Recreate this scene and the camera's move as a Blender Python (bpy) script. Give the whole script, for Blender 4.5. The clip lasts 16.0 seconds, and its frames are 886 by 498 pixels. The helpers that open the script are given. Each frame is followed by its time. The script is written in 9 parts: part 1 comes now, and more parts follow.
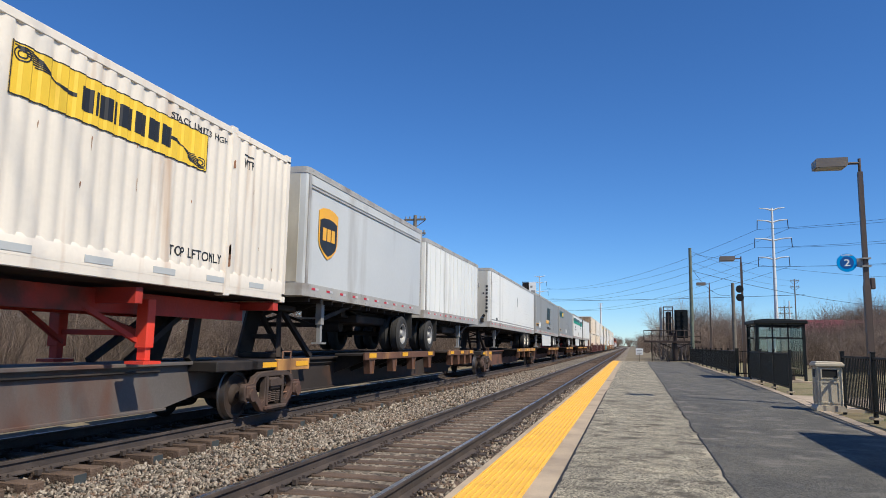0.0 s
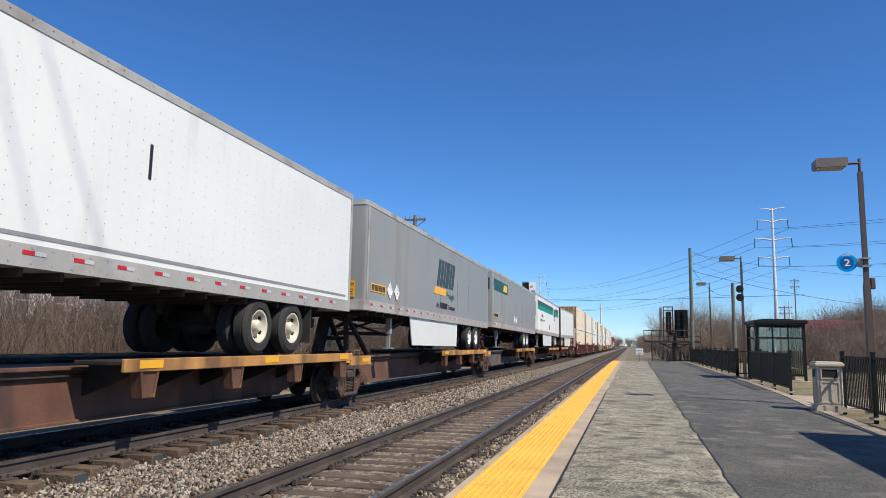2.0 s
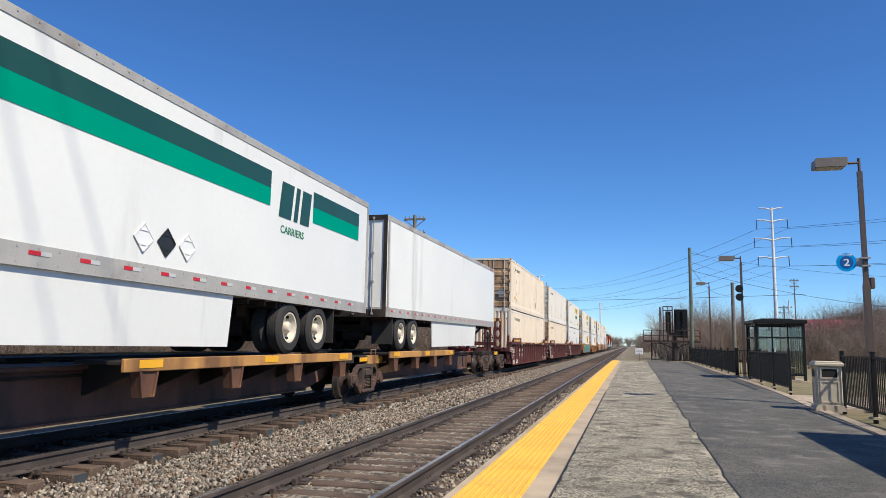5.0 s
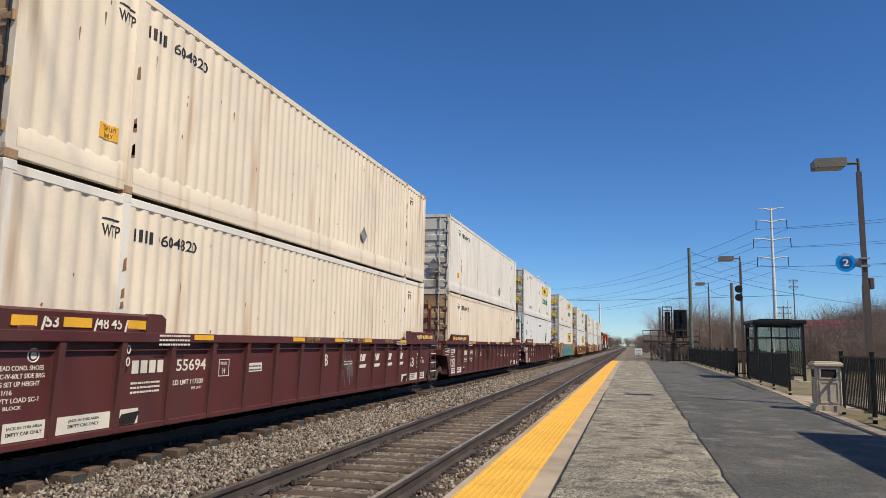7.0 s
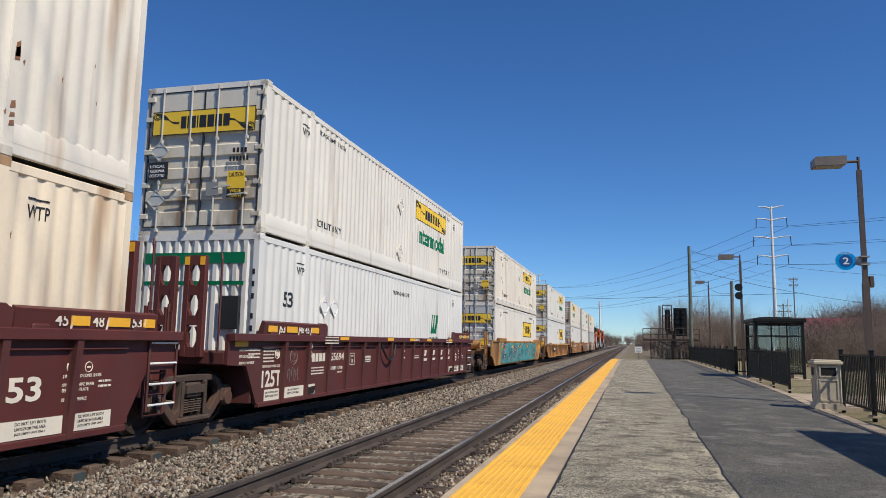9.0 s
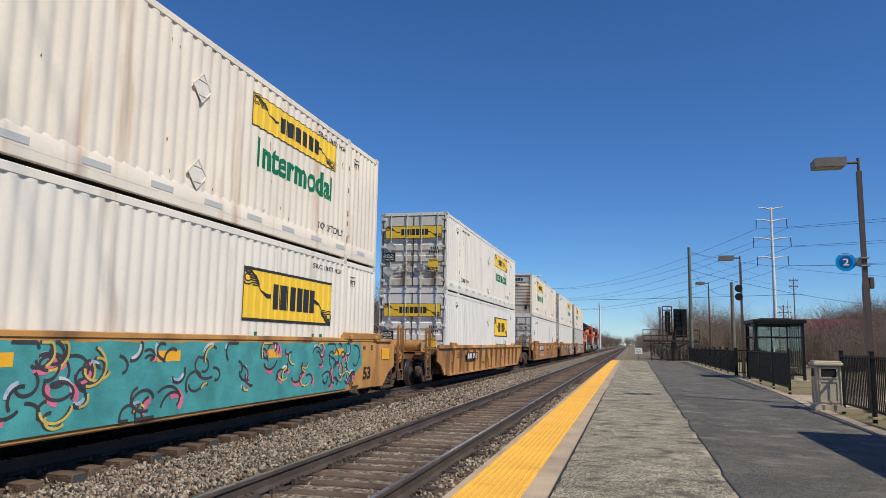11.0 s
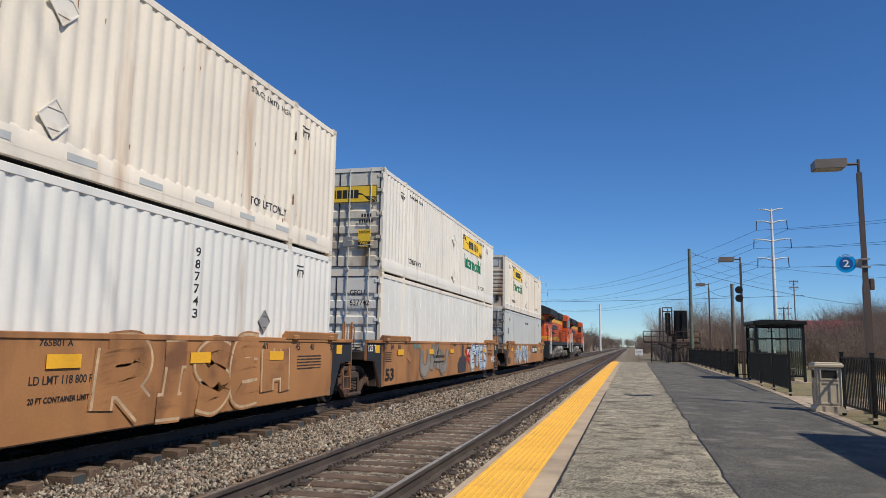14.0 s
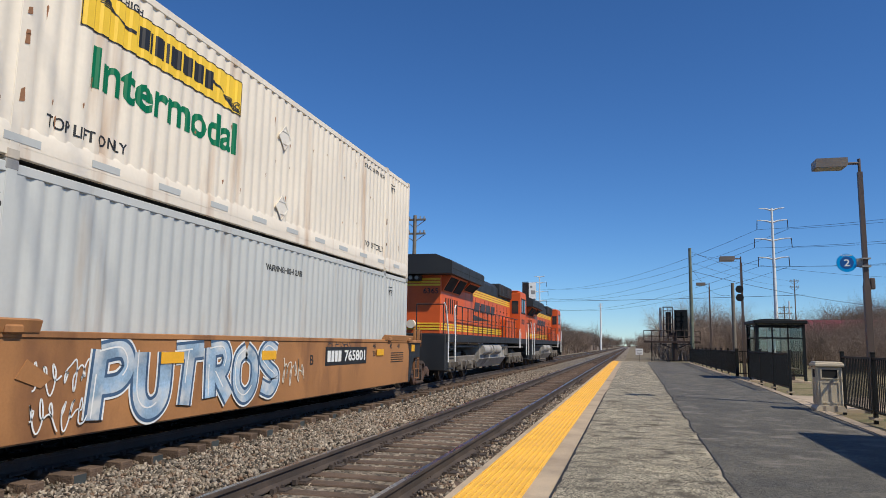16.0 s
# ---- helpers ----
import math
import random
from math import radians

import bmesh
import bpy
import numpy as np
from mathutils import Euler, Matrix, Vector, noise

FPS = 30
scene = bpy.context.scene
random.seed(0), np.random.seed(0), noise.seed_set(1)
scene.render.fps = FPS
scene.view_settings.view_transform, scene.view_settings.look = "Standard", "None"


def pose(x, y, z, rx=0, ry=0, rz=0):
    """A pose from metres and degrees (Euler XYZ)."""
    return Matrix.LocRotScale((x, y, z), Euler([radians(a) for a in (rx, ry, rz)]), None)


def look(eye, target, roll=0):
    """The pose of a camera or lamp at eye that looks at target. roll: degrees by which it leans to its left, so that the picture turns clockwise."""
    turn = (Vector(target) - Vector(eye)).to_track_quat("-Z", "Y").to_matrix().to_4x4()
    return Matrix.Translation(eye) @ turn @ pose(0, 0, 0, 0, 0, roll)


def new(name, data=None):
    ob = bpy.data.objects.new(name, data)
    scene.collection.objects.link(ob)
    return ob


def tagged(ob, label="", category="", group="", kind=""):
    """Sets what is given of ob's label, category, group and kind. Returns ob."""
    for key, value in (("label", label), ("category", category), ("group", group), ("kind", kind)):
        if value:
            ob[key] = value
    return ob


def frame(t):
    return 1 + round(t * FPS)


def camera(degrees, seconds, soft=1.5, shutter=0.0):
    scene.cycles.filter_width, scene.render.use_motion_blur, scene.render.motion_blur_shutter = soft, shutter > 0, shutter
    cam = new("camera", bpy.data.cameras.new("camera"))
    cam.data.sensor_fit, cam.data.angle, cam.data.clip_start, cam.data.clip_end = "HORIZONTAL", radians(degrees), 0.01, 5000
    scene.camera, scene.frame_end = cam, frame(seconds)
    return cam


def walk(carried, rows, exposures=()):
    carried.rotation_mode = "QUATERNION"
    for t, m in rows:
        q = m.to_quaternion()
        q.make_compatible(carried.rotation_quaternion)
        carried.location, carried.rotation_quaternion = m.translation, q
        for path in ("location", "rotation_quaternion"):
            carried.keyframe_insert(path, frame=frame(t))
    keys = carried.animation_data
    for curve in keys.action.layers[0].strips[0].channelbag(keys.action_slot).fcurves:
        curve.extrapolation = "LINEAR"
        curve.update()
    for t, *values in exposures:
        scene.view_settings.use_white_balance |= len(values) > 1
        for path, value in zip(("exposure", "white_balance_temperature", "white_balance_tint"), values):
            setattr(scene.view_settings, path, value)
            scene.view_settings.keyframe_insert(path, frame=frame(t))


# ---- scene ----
cam = camera(64.06, 16.0, soft=0.4, shutter=0.0)
EYE = (0.0, 0.0, 1.436)
TURNS = [(0.0, 97.517, -0.969, 14.712), (0.5, 97.517, -0.969, 14.712), (1.0, 97.586, -0.969, 14.712), (1.5, 97.534, -0.969, 14.712), (2.0, 97.517, -0.969, 14.712), (2.5, 97.512, -0.963, 14.666), (3.0, 97.518, -0.96, 14.643), (3.5, 97.441, -0.965, 14.678), (4.0, 97.494, -0.966, 14.689), (6.5, 97.483, -0.964, 14.672), (7.0, 97.518, -0.96, 14.643), (7.5, 97.447, -0.965, 14.677), (8.0, 97.289, -0.967, 14.695), (8.5, 97.448, -0.956, 14.614), (9.0, 97.377, -0.96, 14.643), (11.5, 97.501, -0.96, 14.643), (12.0, 97.518, -0.96, 14.643), (12.5, 97.512, -0.964, 14.672), (13.0, 97.448, -0.96, 14.643), (13.5, 97.512, -0.961, 14.649), (14.0, 97.581, -0.962, 14.661), (14.5, 97.586, -0.969, 14.712), (15.0, 97.622, -0.958, 14.632), (15.5, 97.446, -0.969, 14.712), (16.0, 97.528, -0.968, 14.701)]
walk(cam, [(t, pose(*EYE, rx, ry, rz)) for t, rx, ry, rz in TURNS], exposures=[(t, e, k, 2) for t, e, k in ((0.0, 0.18, 5450), (1.5, 0.24, 5450), (3.5, 0.32, 5480), (6.5, 0.16, 5600), (7.0, 0.0, 5640), (9.0, -0.03, 5520), (11.5, -0.06, 5600), (12.5, -0.1, 5660), (13.5, -0.05, 5620), (14.2, -0.07, 5600), (16.0, -0.03, 5580))])

# sun behind the platform, 49 degrees up, and a clear sky
SUN_FROM = Vector((0.78, -0.4, 1.0)).normalized()
world = bpy.data.worlds.new("clear_sky")
scene.world = world
world.use_nodes = True
sky = world.node_tree.nodes.new("ShaderNodeTexSky")
sky.sky_type, sky.sun_disc = "NISHITA", False
sky.sun_elevation, sky.sun_rotation = radians(48.8), math.atan2(SUN_FROM.x, SUN_FROM.y)
sky.air_density, sky.dust_density, sky.ozone_density, sky.altitude = 1.0, 0.0, 6.4, 1500
back = world.node_tree.nodes["Background"]
back.inputs["Strength"].default_value = 0.105
depth = world.node_tree.nodes.new("ShaderNodeHueSaturation")
depth.inputs["Saturation"].default_value, depth.inputs["Hue"].default_value = 1.09, 0.506
world.node_tree.links.new(sky.outputs["Color"], depth.inputs["Color"])
world.node_tree.links.new(depth.outputs["Color"], back.inputs["Color"])
sun = new("sun", bpy.data.lights.new("sun", "SUN"))
sun.data.energy, sun.data.angle, sun.data.color = 5.0, radians(0.53), (1.0, 0.79, 0.57)
sun.matrix_world = look(SUN_FROM * 60, (0, 0, 0))

SPEED = 16.75          # of the train towards the camera, metres a second
TRACK_X, NEAR_X = -7.74, -3.085
PLATFORM_Z = 0.2
BED_Z = -0.2
rng = random.Random(7)
nrg = np.random.default_rng(7)


# ---- materials ----
def mat(name, base, rough=0.55, metal=0.0, vary=0.18, scale=1.5, fine=30.0, bump=0.15, dirt=None, amount=0.3,
        streak=1.0, dirt_scale=1.2, island=0.0, spec=0.5, coords="Object", speck=0.0, speck_scale=60.0):
    """A painted or raw surface: base colour, variation at two scales, dirt or rust in patches or streaks, fine relief."""
    m = bpy.data.materials.new(name)
    m.use_nodes = True
    n, l = m.node_tree.nodes, m.node_tree.links
    p = n["Principled BSDF"]
    p.inputs["Roughness"].default_value, p.inputs["Metallic"].default_value = rough, metal
    p.inputs["Specular IOR Level"].default_value = spec
    tc = n.new("ShaderNodeTexCoord")

    def noise_at(s, detail=4.0, stretch=1.0):
        mp = n.new("ShaderNodeMapping")
        mp.inputs["Scale"].default_value = (1, 1, stretch)
        l.new(tc.outputs[coords], mp.inputs["Vector"])
        t = n.new("ShaderNodeTexNoise")
        t.inputs["Scale"].default_value, t.inputs["Detail"].default_value = s, detail
        l.new(mp.outputs["Vector"], t.inputs["Vector"])
        return t

    def mixed(kind, fac, a, b):
        x = n.new("ShaderNodeMix")
        x.data_type, x.blend_type = "RGBA", kind
        for sock, v in ((x.inputs[0], fac), (x.inputs[6], a), (x.inputs[7], b)):
            if hasattr(v, "links"):
                l.new(v, sock)
            elif isinstance(v, (int, float)):
                sock.default_value = v
            else:
                sock.default_value = (*v, 1)
        return x.outputs[2]

    def ramp(sock, a, b, lo=0.0, hi=1.0):
        r = n.new("ShaderNodeMapRange")
        r.inputs[1].default_value, r.inputs[2].default_value, r.inputs[3].default_value, r.inputs[4].default_value = a, b, lo, hi
        l.new(sock, r.inputs[0])
        return r.outputs[0]

    big, small = noise_at(scale, 5), noise_at(fine, 3)
    col = mixed("MIX", ramp(big.outputs["Fac"], 0.3, 0.7), [c * (1 - vary) for c in base], [min(1, c * (1 + vary)) for c in base])
    col = mixed("MULTIPLY", 1.0, col, mixed("MIX", small.outputs["Fac"], (1 - vary * 0.8,) * 3, (1 + vary * 0.8,) * 3))
    if island:
        g = n.new("ShaderNodeNewGeometry")
        o = n.new("ShaderNodeObjectInfo")
        a = n.new("ShaderNodeMath")
        a.operation = "ADD"
        l.new(g.outputs["Random Per Island"], a.inputs[0])
        l.new(o.outputs["Random"], a.inputs[1])
        fr = n.new("ShaderNodeMath")
        fr.operation = "FRACT"
        l.new(a.outputs[0], fr.inputs[0])
        col = mixed("MULTIPLY", 1.0, col, mixed("MIX", fr.outputs[0], (1 - island,) * 3, (1 + island,) * 3))
    if speck:
        vo = n.new("ShaderNodeTexVoronoi")
        vo.inputs["Scale"].default_value = speck_scale
        l.new(tc.outputs[coords], vo.inputs["Vector"])
        bw = n.new("ShaderNodeRGBToBW")
        l.new(vo.outputs["Color"], bw.inputs["Color"])
        col = mixed("MULTIPLY", 1.0, col, mixed("MIX", ramp(bw.outputs[0], 0.2, 0.8), (1 - speck,) * 3, (1 + speck,) * 3))
    if dirt:
        d = noise_at(dirt_scale, 8, streak)
        f = ramp(d.outputs["Fac"], 0.62 - amount * 0.4, 0.75 - amount * 0.25, 0, 0.9)
        col = mixed("MIX", f, col, dirt)
    l.new(col, p.inputs["Base Color"])
    r = ramp(big.outputs["Fac"], 0.3, 0.7, max(0.02, rough - 0.08), min(1, rough + 0.08))
    l.new(r, p.inputs["Roughness"])
    if bump:
        b = n.new("ShaderNodeBump")
        b.inputs["Strength"].default_value, b.inputs["Distance"].default_value = bump, 0.02
        l.new(small.outputs["Fac"], b.inputs["Height"])
        l.new(b.outputs["Normal"], p.inputs["Normal"])
    return m


def thin_glass(name, gloss=0.07):
    """A thin clear pane: see-through, with a share of mirror gloss."""
    m = bpy.data.materials.new(name)
    m.use_nodes = True
    n, l = m.node_tree.nodes, m.node_tree.links
    n.remove(n["Principled BSDF"])
    clear, shine, both = n.new("ShaderNodeBsdfTransparent"), n.new("ShaderNodeBsdfGlossy"), n.new("ShaderNodeMixShader")
    clear.inputs["Color"].default_value = (0.9, 0.95, 0.94, 1)
    shine.inputs["Roughness"].default_value, both.inputs[0].default_value = 0.01, gloss
    l.new(clear.outputs[0], both.inputs[1])
    l.new(shine.outputs[0], both.inputs[2])
    l.new(both.outputs[0], n["Material Output"].inputs["Surface"])
    return m


RUST = (0.16, 0.07, 0.035)
SOOT = (0.035, 0.03, 0.027)
M_BALLAST = mat("ballast_bed", (0.165, 0.14, 0.108), 0.95, vary=0.35, scale=3, fine=22, bump=1.0, speck=0.7, speck_scale=16)
M_STONE = mat("ballast_stone", (0.225, 0.196, 0.158), 0.9, vary=0.3, scale=9, fine=40, bump=0.35, island=0.95, dirt=(0.19, 0.115, 0.07), amount=0.3, dirt_scale=8)
M_STONE_DARK = mat("oily_ballast_stone", (0.2, 0.168, 0.13), 0.9, vary=0.25, scale=1.1, fine=40, bump=0.3, island=0.6, dirt=(0.11, 0.065, 0.04), amount=0.3)
M_RAIL = mat("rail_web", (0.07, 0.054, 0.045), 0.8, vary=0.25, scale=4, bump=0.3, dirt=(0.05, 0.04, 0.035), amount=0.4)
M_RAILTOP = mat("polished_rail_head", (0.42, 0.41, 0.4), 0.28, 1.0, vary=0.1, bump=0.02)
M_TIE = mat("weathered_tie", (0.085, 0.057, 0.04), 0.9, vary=0.4, scale=5, fine=45, bump=0.9, island=0.4, dirt=(0.15, 0.105, 0.075), amount=0.28, streak=1)
M_TIEEND = mat("tie_end_plate", (0.11, 0.125, 0.125), 0.6, 0.6, vary=0.2)
M_GROUND = mat("dry_grass_ground", (0.2, 0.165, 0.105), 1.0, vary=0.35, scale=0.4, fine=12, bump=0.8, dirt=(0.1, 0.085, 0.06), amount=0.3)
M_GRASS = mat("dormant_grass", (0.27, 0.225, 0.12), 1.0, vary=0.3, scale=1.2, fine=60, bump=1.0, dirt=(0.12, 0.13, 0.05), amount=0.3)
M_AGG = mat("exposed_aggregate", (0.322, 0.29, 0.216), 0.9, vary=0.3, scale=2.2, fine=95, bump=1.0, dirt=(0.09, 0.077, 0.058), amount=0.27, dirt_scale=3.8, speck=0.85, speck_scale=85)
M_ASPHALT = mat("grey_asphalt", (0.108, 0.103, 0.089), 0.88, vary=0.3, scale=1.4, fine=95, bump=0.8, dirt=(0.2, 0.185, 0.16), amount=0.2, dirt_scale=2.6, speck=0.45, speck_scale=85)
M_CONCRETE = mat("concrete", (0.43, 0.345, 0.245), 0.9, vary=0.15, scale=2, fine=60, bump=0.3, dirt=(0.28, 0.225, 0.165), amount=0.25)
M_YELLOW = mat("tactile_yellow", (0.84, 0.47, 0.05), 0.6, vary=0.1, scale=1.5, fine=60, bump=0.1, dirt=(0.6, 0.33, 0.05), amount=0.2, island=0.05)
M_CRACK = mat("crack_filler", (0.02, 0.02, 0.022), 0.8, bump=0.2)
M_BLACK = mat("black_powder_coat", (0.009, 0.011, 0.012), 0.55, vary=0.15, spec=0.25)
M_BROWN = mat("bronze_paint", (0.085, 0.06, 0.047), 0.5, vary=0.12)
M_LAMPGREY = mat("taupe_lamp_housing", (0.16, 0.135, 0.115), 0.5, vary=0.1)
M_BIN = mat("beige_plastic_bin", (0.5, 0.44, 0.33), 0.6, vary=0.08, dirt=(0.3, 0.25, 0.2), amount=0.18)
M_DARK = mat("dark_void", (0.01, 0.01, 0.01), 0.9, bump=0)
M_GANTRY = mat("dark_brown_steel", (0.045, 0.03, 0.025), 0.75, vary=0.2)
M_RUSTSPOT = mat("rust_spot", (0.26, 0.13, 0.065), 0.85, vary=0.3, bump=0)
M_GLASS = thin_glass("clear_glass")
M_WOOD = mat("weathered_pole", (0.17, 0.15, 0.12), 0.9, vary=0.25, scale=3, bump=0.4, streak=0.15)
M_GREENPOLE = mat("treated_pole", (0.13, 0.15, 0.115), 0.9, vary=0.25, scale=3, bump=0.4)
M_WHITESTEEL = mat("galvanised_white_steel", (0.72, 0.72, 0.7), 0.5, vary=0.06)
M_WIRE = mat("wire", (0.03, 0.035, 0.045), 0.6, bump=0)
M_TWIG = mat("bare_twigs", (0.19, 0.145, 0.115), 0.95, vary=0.3, scale=0.3, fine=6, bump=0, island=0.35)
M_TWIG_PALE = mat("pale_bare_twigs", (0.3, 0.255, 0.21), 0.95, vary=0.25, scale=0.3, fine=6, bump=0, island=0.3)
M_BARK = mat("bark", (0.17, 0.14, 0.115), 0.95, vary=0.3, scale=3, bump=0.4)
M_THICKET = mat("thicket_floor", (0.16, 0.125, 0.1), 1.0, vary=0.4, scale=0.9, fine=9, bump=1.0, dirt=(0.06, 0.048, 0.04), amount=0.4)
M_REDROOF = mat("red_metal_roof", (0.17, 0.028, 0.034), 0.55, vary=0.15)
M_BRICKWALL = mat("brown_brick_wall", (0.22, 0.13, 0.1), 0.9, vary=0.2, fine=12)
M_SHINGLE = mat("grey_brown_shingles", (0.17, 0.145, 0.125), 0.9, vary=0.25, scale=2, fine=9, bump=0.5)
M_SIDING = mat("pale_siding", (0.62, 0.6, 0.56), 0.7, vary=0.06)
M_PANE = mat("dark_window_pane", (0.03, 0.035, 0.045), 0.08, vary=0.1, bump=0)
M_SIGNBLUE = mat("sign_blue", (0.01, 0.3, 0.75), 0.4, vary=0.04, bump=0)
M_SIGNNAVY = mat("sign_navy", (0.006, 0.08, 0.3), 0.4, vary=0.04, bump=0)
M_WHITE = mat("white_lettering", (0.8, 0.8, 0.78), 0.5, vary=0.05, bump=0)
M_CREAM = mat("cream_lettering", (0.74, 0.68, 0.57), 0.6, vary=0.1, bump=0)
M_INK = mat("black_lettering", (0.02, 0.02, 0.02), 0.5, vary=0.1, bump=0)
M_GREEN = mat("green_lettering", (0.006, 0.15, 0.055), 0.5, vary=0.06, bump=0)
M_EMBLEM = mat("dark_grey_green_lettering", (0.03, 0.05, 0.05), 0.5, vary=0.06, bump=0)
M_TEAL = mat("teal_stripe", (0.0, 0.27, 0.15), 0.45, vary=0.05, bump=0)
M_DKGREEN = mat("dark_green_stripe", (0.014, 0.062, 0.05), 0.45, vary=0.06, bump=0)
M_LOGO = mat("yellow_panel", (0.82, 0.55, 0.03), 0.5, vary=0.05, bump=0)
M_GOLD = mat("gold_lettering", (0.82, 0.42, 0.02), 0.45, vary=0.05, bump=0)
M_RED = mat("red_reflector", (0.5, 0.012, 0.02), 0.35, vary=0.05, bump=0)
M_REFY = mat("yellow_reflector", (0.85, 0.45, 0.02), 0.4, vary=0.12, dirt=(0.4, 0.25, 0.06), amount=0.2, bump=0)
M_PATCH = mat("white_repair_patch", (0.8, 0.79, 0.75), 0.5, vary=0.04, bump=0)

M_BOXWHITE = mat("white_container_paint", (0.75, 0.71, 0.635), 0.5, vary=0.06, scale=0.6, fine=14, bump=0.04, dirt=(0.5, 0.42, 0.34), amount=0.12, streak=0.12, dirt_scale=2.2)
M_BOXOLD = mat("aged_cream_container_paint", (0.76, 0.695, 0.59), 0.55, vary=0.07, scale=0.6, fine=14, bump=0.05, dirt=(0.5, 0.37, 0.26), amount=0.16, streak=0.12, dirt_scale=2.2)
M_BOXCREAM = mat("cream_container_paint", (0.77, 0.66, 0.5), 0.55, vary=0.08, scale=0.6, fine=14, bump=0.05, dirt=(0.5, 0.34, 0.2), amount=0.17, streak=0.1, dirt_scale=2.4)
M_BOXPALE = mat("pale_cream_container_paint", (0.74, 0.69, 0.6), 0.55, vary=0.07, scale=0.6, fine=14, bump=0.05, dirt=(0.48, 0.36, 0.25), amount=0.15, streak=0.1, dirt_scale=2.4)
M_BOXGREY = mat("grey_container_paint", (0.5, 0.515, 0.505), 0.5, vary=0.06, scale=0.6, fine=14, bump=0.04, dirt=(0.36, 0.31, 0.26), amount=0.1, streak=0.12, dirt_scale=2.2)
M_BOXBLUE = mat("cool_white_container_paint", (0.72, 0.71, 0.675), 0.5, vary=0.05, scale=0.6, fine=14, bump=0.04, dirt=(0.45, 0.4, 0.34), amount=0.08, streak=0.12, dirt_scale=2.2)
M_DOORGREY = mat("grimy_grey_door_paint", (0.62, 0.58, 0.49), 0.6, vary=0.1, scale=0.8, fine=14, bump=0.05, dirt=(0.22, 0.15, 0.09), amount=0.24, streak=0.3, dirt_scale=2.0)
M_NOSE = mat("rust_stained_front_paint", (0.56, 0.5, 0.41), 0.6, vary=0.12, scale=0.8, fine=14, bump=0.05, dirt=(0.3, 0.18, 0.1), amount=0.24, streak=0.2, dirt_scale=1.6)
M_BOXRUST = mat("rusty_tan_door_paint", (0.42, 0.27, 0.14), 0.7, vary=0.3, scale=1.2, fine=14, bump=0.1, dirt=(0.12, 0.065, 0.035), amount=0.4, streak=0.3)
M_RUSTED = mat("rusted_steel", (0.22, 0.12, 0.07), 0.85, vary=0.35, scale=2, bump=0.3)
M_STEEL = mat("galvanised_steel", (0.3, 0.295, 0.285), 0.5, 0.2, vary=0.12, dirt=(0.2, 0.16, 0.13), amount=0.15)
M_DIRTY = mat("dark_underframe", (0.017, 0.013, 0.011), 0.8, vary=0.3, scale=2, bump=0.2, dirt=(0.055, 0.038, 0.028), amount=0.3)
M_ROD = mat("pale_lock_rod", (0.5, 0.5, 0.48), 0.5, vary=0.1, dirt=(0.3, 0.2, 0.13), amount=0.2)
M_TRUCK = mat("rusty_cast_steel", (0.062, 0.043, 0.033), 0.8, vary=0.3, scale=5, bump=0.3, dirt=(0.09, 0.045, 0.03), amount=0.3)
M_WHEEL = mat("wheel_steel", (0.04, 0.025, 0.018), 0.75, 0.1, vary=0.3, bump=0.2, dirt=(0.02, 0.017, 0.015), amount=0.4)
M_TREAD = mat("bright_wheel_rim", (0.22, 0.2, 0.19), 0.42, 1.0, vary=0.1, bump=0.02)
M_SPINE = mat("grey_spine_paint", (0.115, 0.102, 0.094), 0.7, vary=0.2, scale=0.8, bump=0.1, dirt=(0.12, 0.06, 0.04), amount=0.3, streak=0.4)
M_SPINEBROWN = mat("brown_spine_paint", (0.15, 0.072, 0.048), 0.75, vary=0.25, scale=1, bump=0.15, dirt=SOOT, amount=0.3, streak=0.4)
M_TTX = mat("weathered_yellow_car_paint", (0.48, 0.25, 0.07), 0.7, vary=0.22, scale=0.9, bump=0.1, dirt=(0.15, 0.075, 0.035), amount=0.33, streak=0.3)
M_BROWNWELL = mat("faded_brown_car_paint", (0.36, 0.172, 0.062), 0.75, vary=0.15, scale=0.8, bump=0.1, dirt=(0.17, 0.078, 0.035), amount=0.3, streak=0.35)
M_MAROON = mat("oxide_red_car_paint", (0.092, 0.022, 0.0185), 0.6, vary=0.15, scale=0.8, bump=0.08, dirt=(0.085, 0.028, 0.024), amount=0.3, streak=0.3)
M_HITCH = mat("red_hitch_paint", (0.42, 0.035, 0.02), 0.6, vary=0.2, dirt=(0.08, 0.03, 0.02), amount=0.3)
M_HITCHLEG = mat("bright_red_leg", (0.72, 0.055, 0.025), 0.5, vary=0.1)
M_TRGREY = mat("grey_trailer_paint", (0.25, 0.26, 0.262), 0.5, vary=0.06, scale=0.5, fine=10, bump=0.03, dirt=(0.21, 0.21, 0.2), amount=0.2, streak=0.2)
M_TRSILVER = mat("pale_grey_trailer_paint", (0.52, 0.535, 0.535), 0.45, vary=0.05, scale=0.5, fine=10, bump=0.03, dirt=(0.38, 0.375, 0.36), amount=0.15, streak=0.2)
M_TRWHITE = mat("white_trailer_paint", (0.73, 0.73, 0.7), 0.42, vary=0.04, scale=0.5, fine=10, bump=0.03, dirt=(0.52, 0.51, 0.48), amount=0.14, streak=0.15)
M_TRDOOR = mat("grimy_white_nose", (0.56, 0.53, 0.45), 0.55, vary=0.08, scale=0.8, fine=12, bump=0.05, dirt=(0.36, 0.32, 0.25), amount=0.34, streak=0.25)
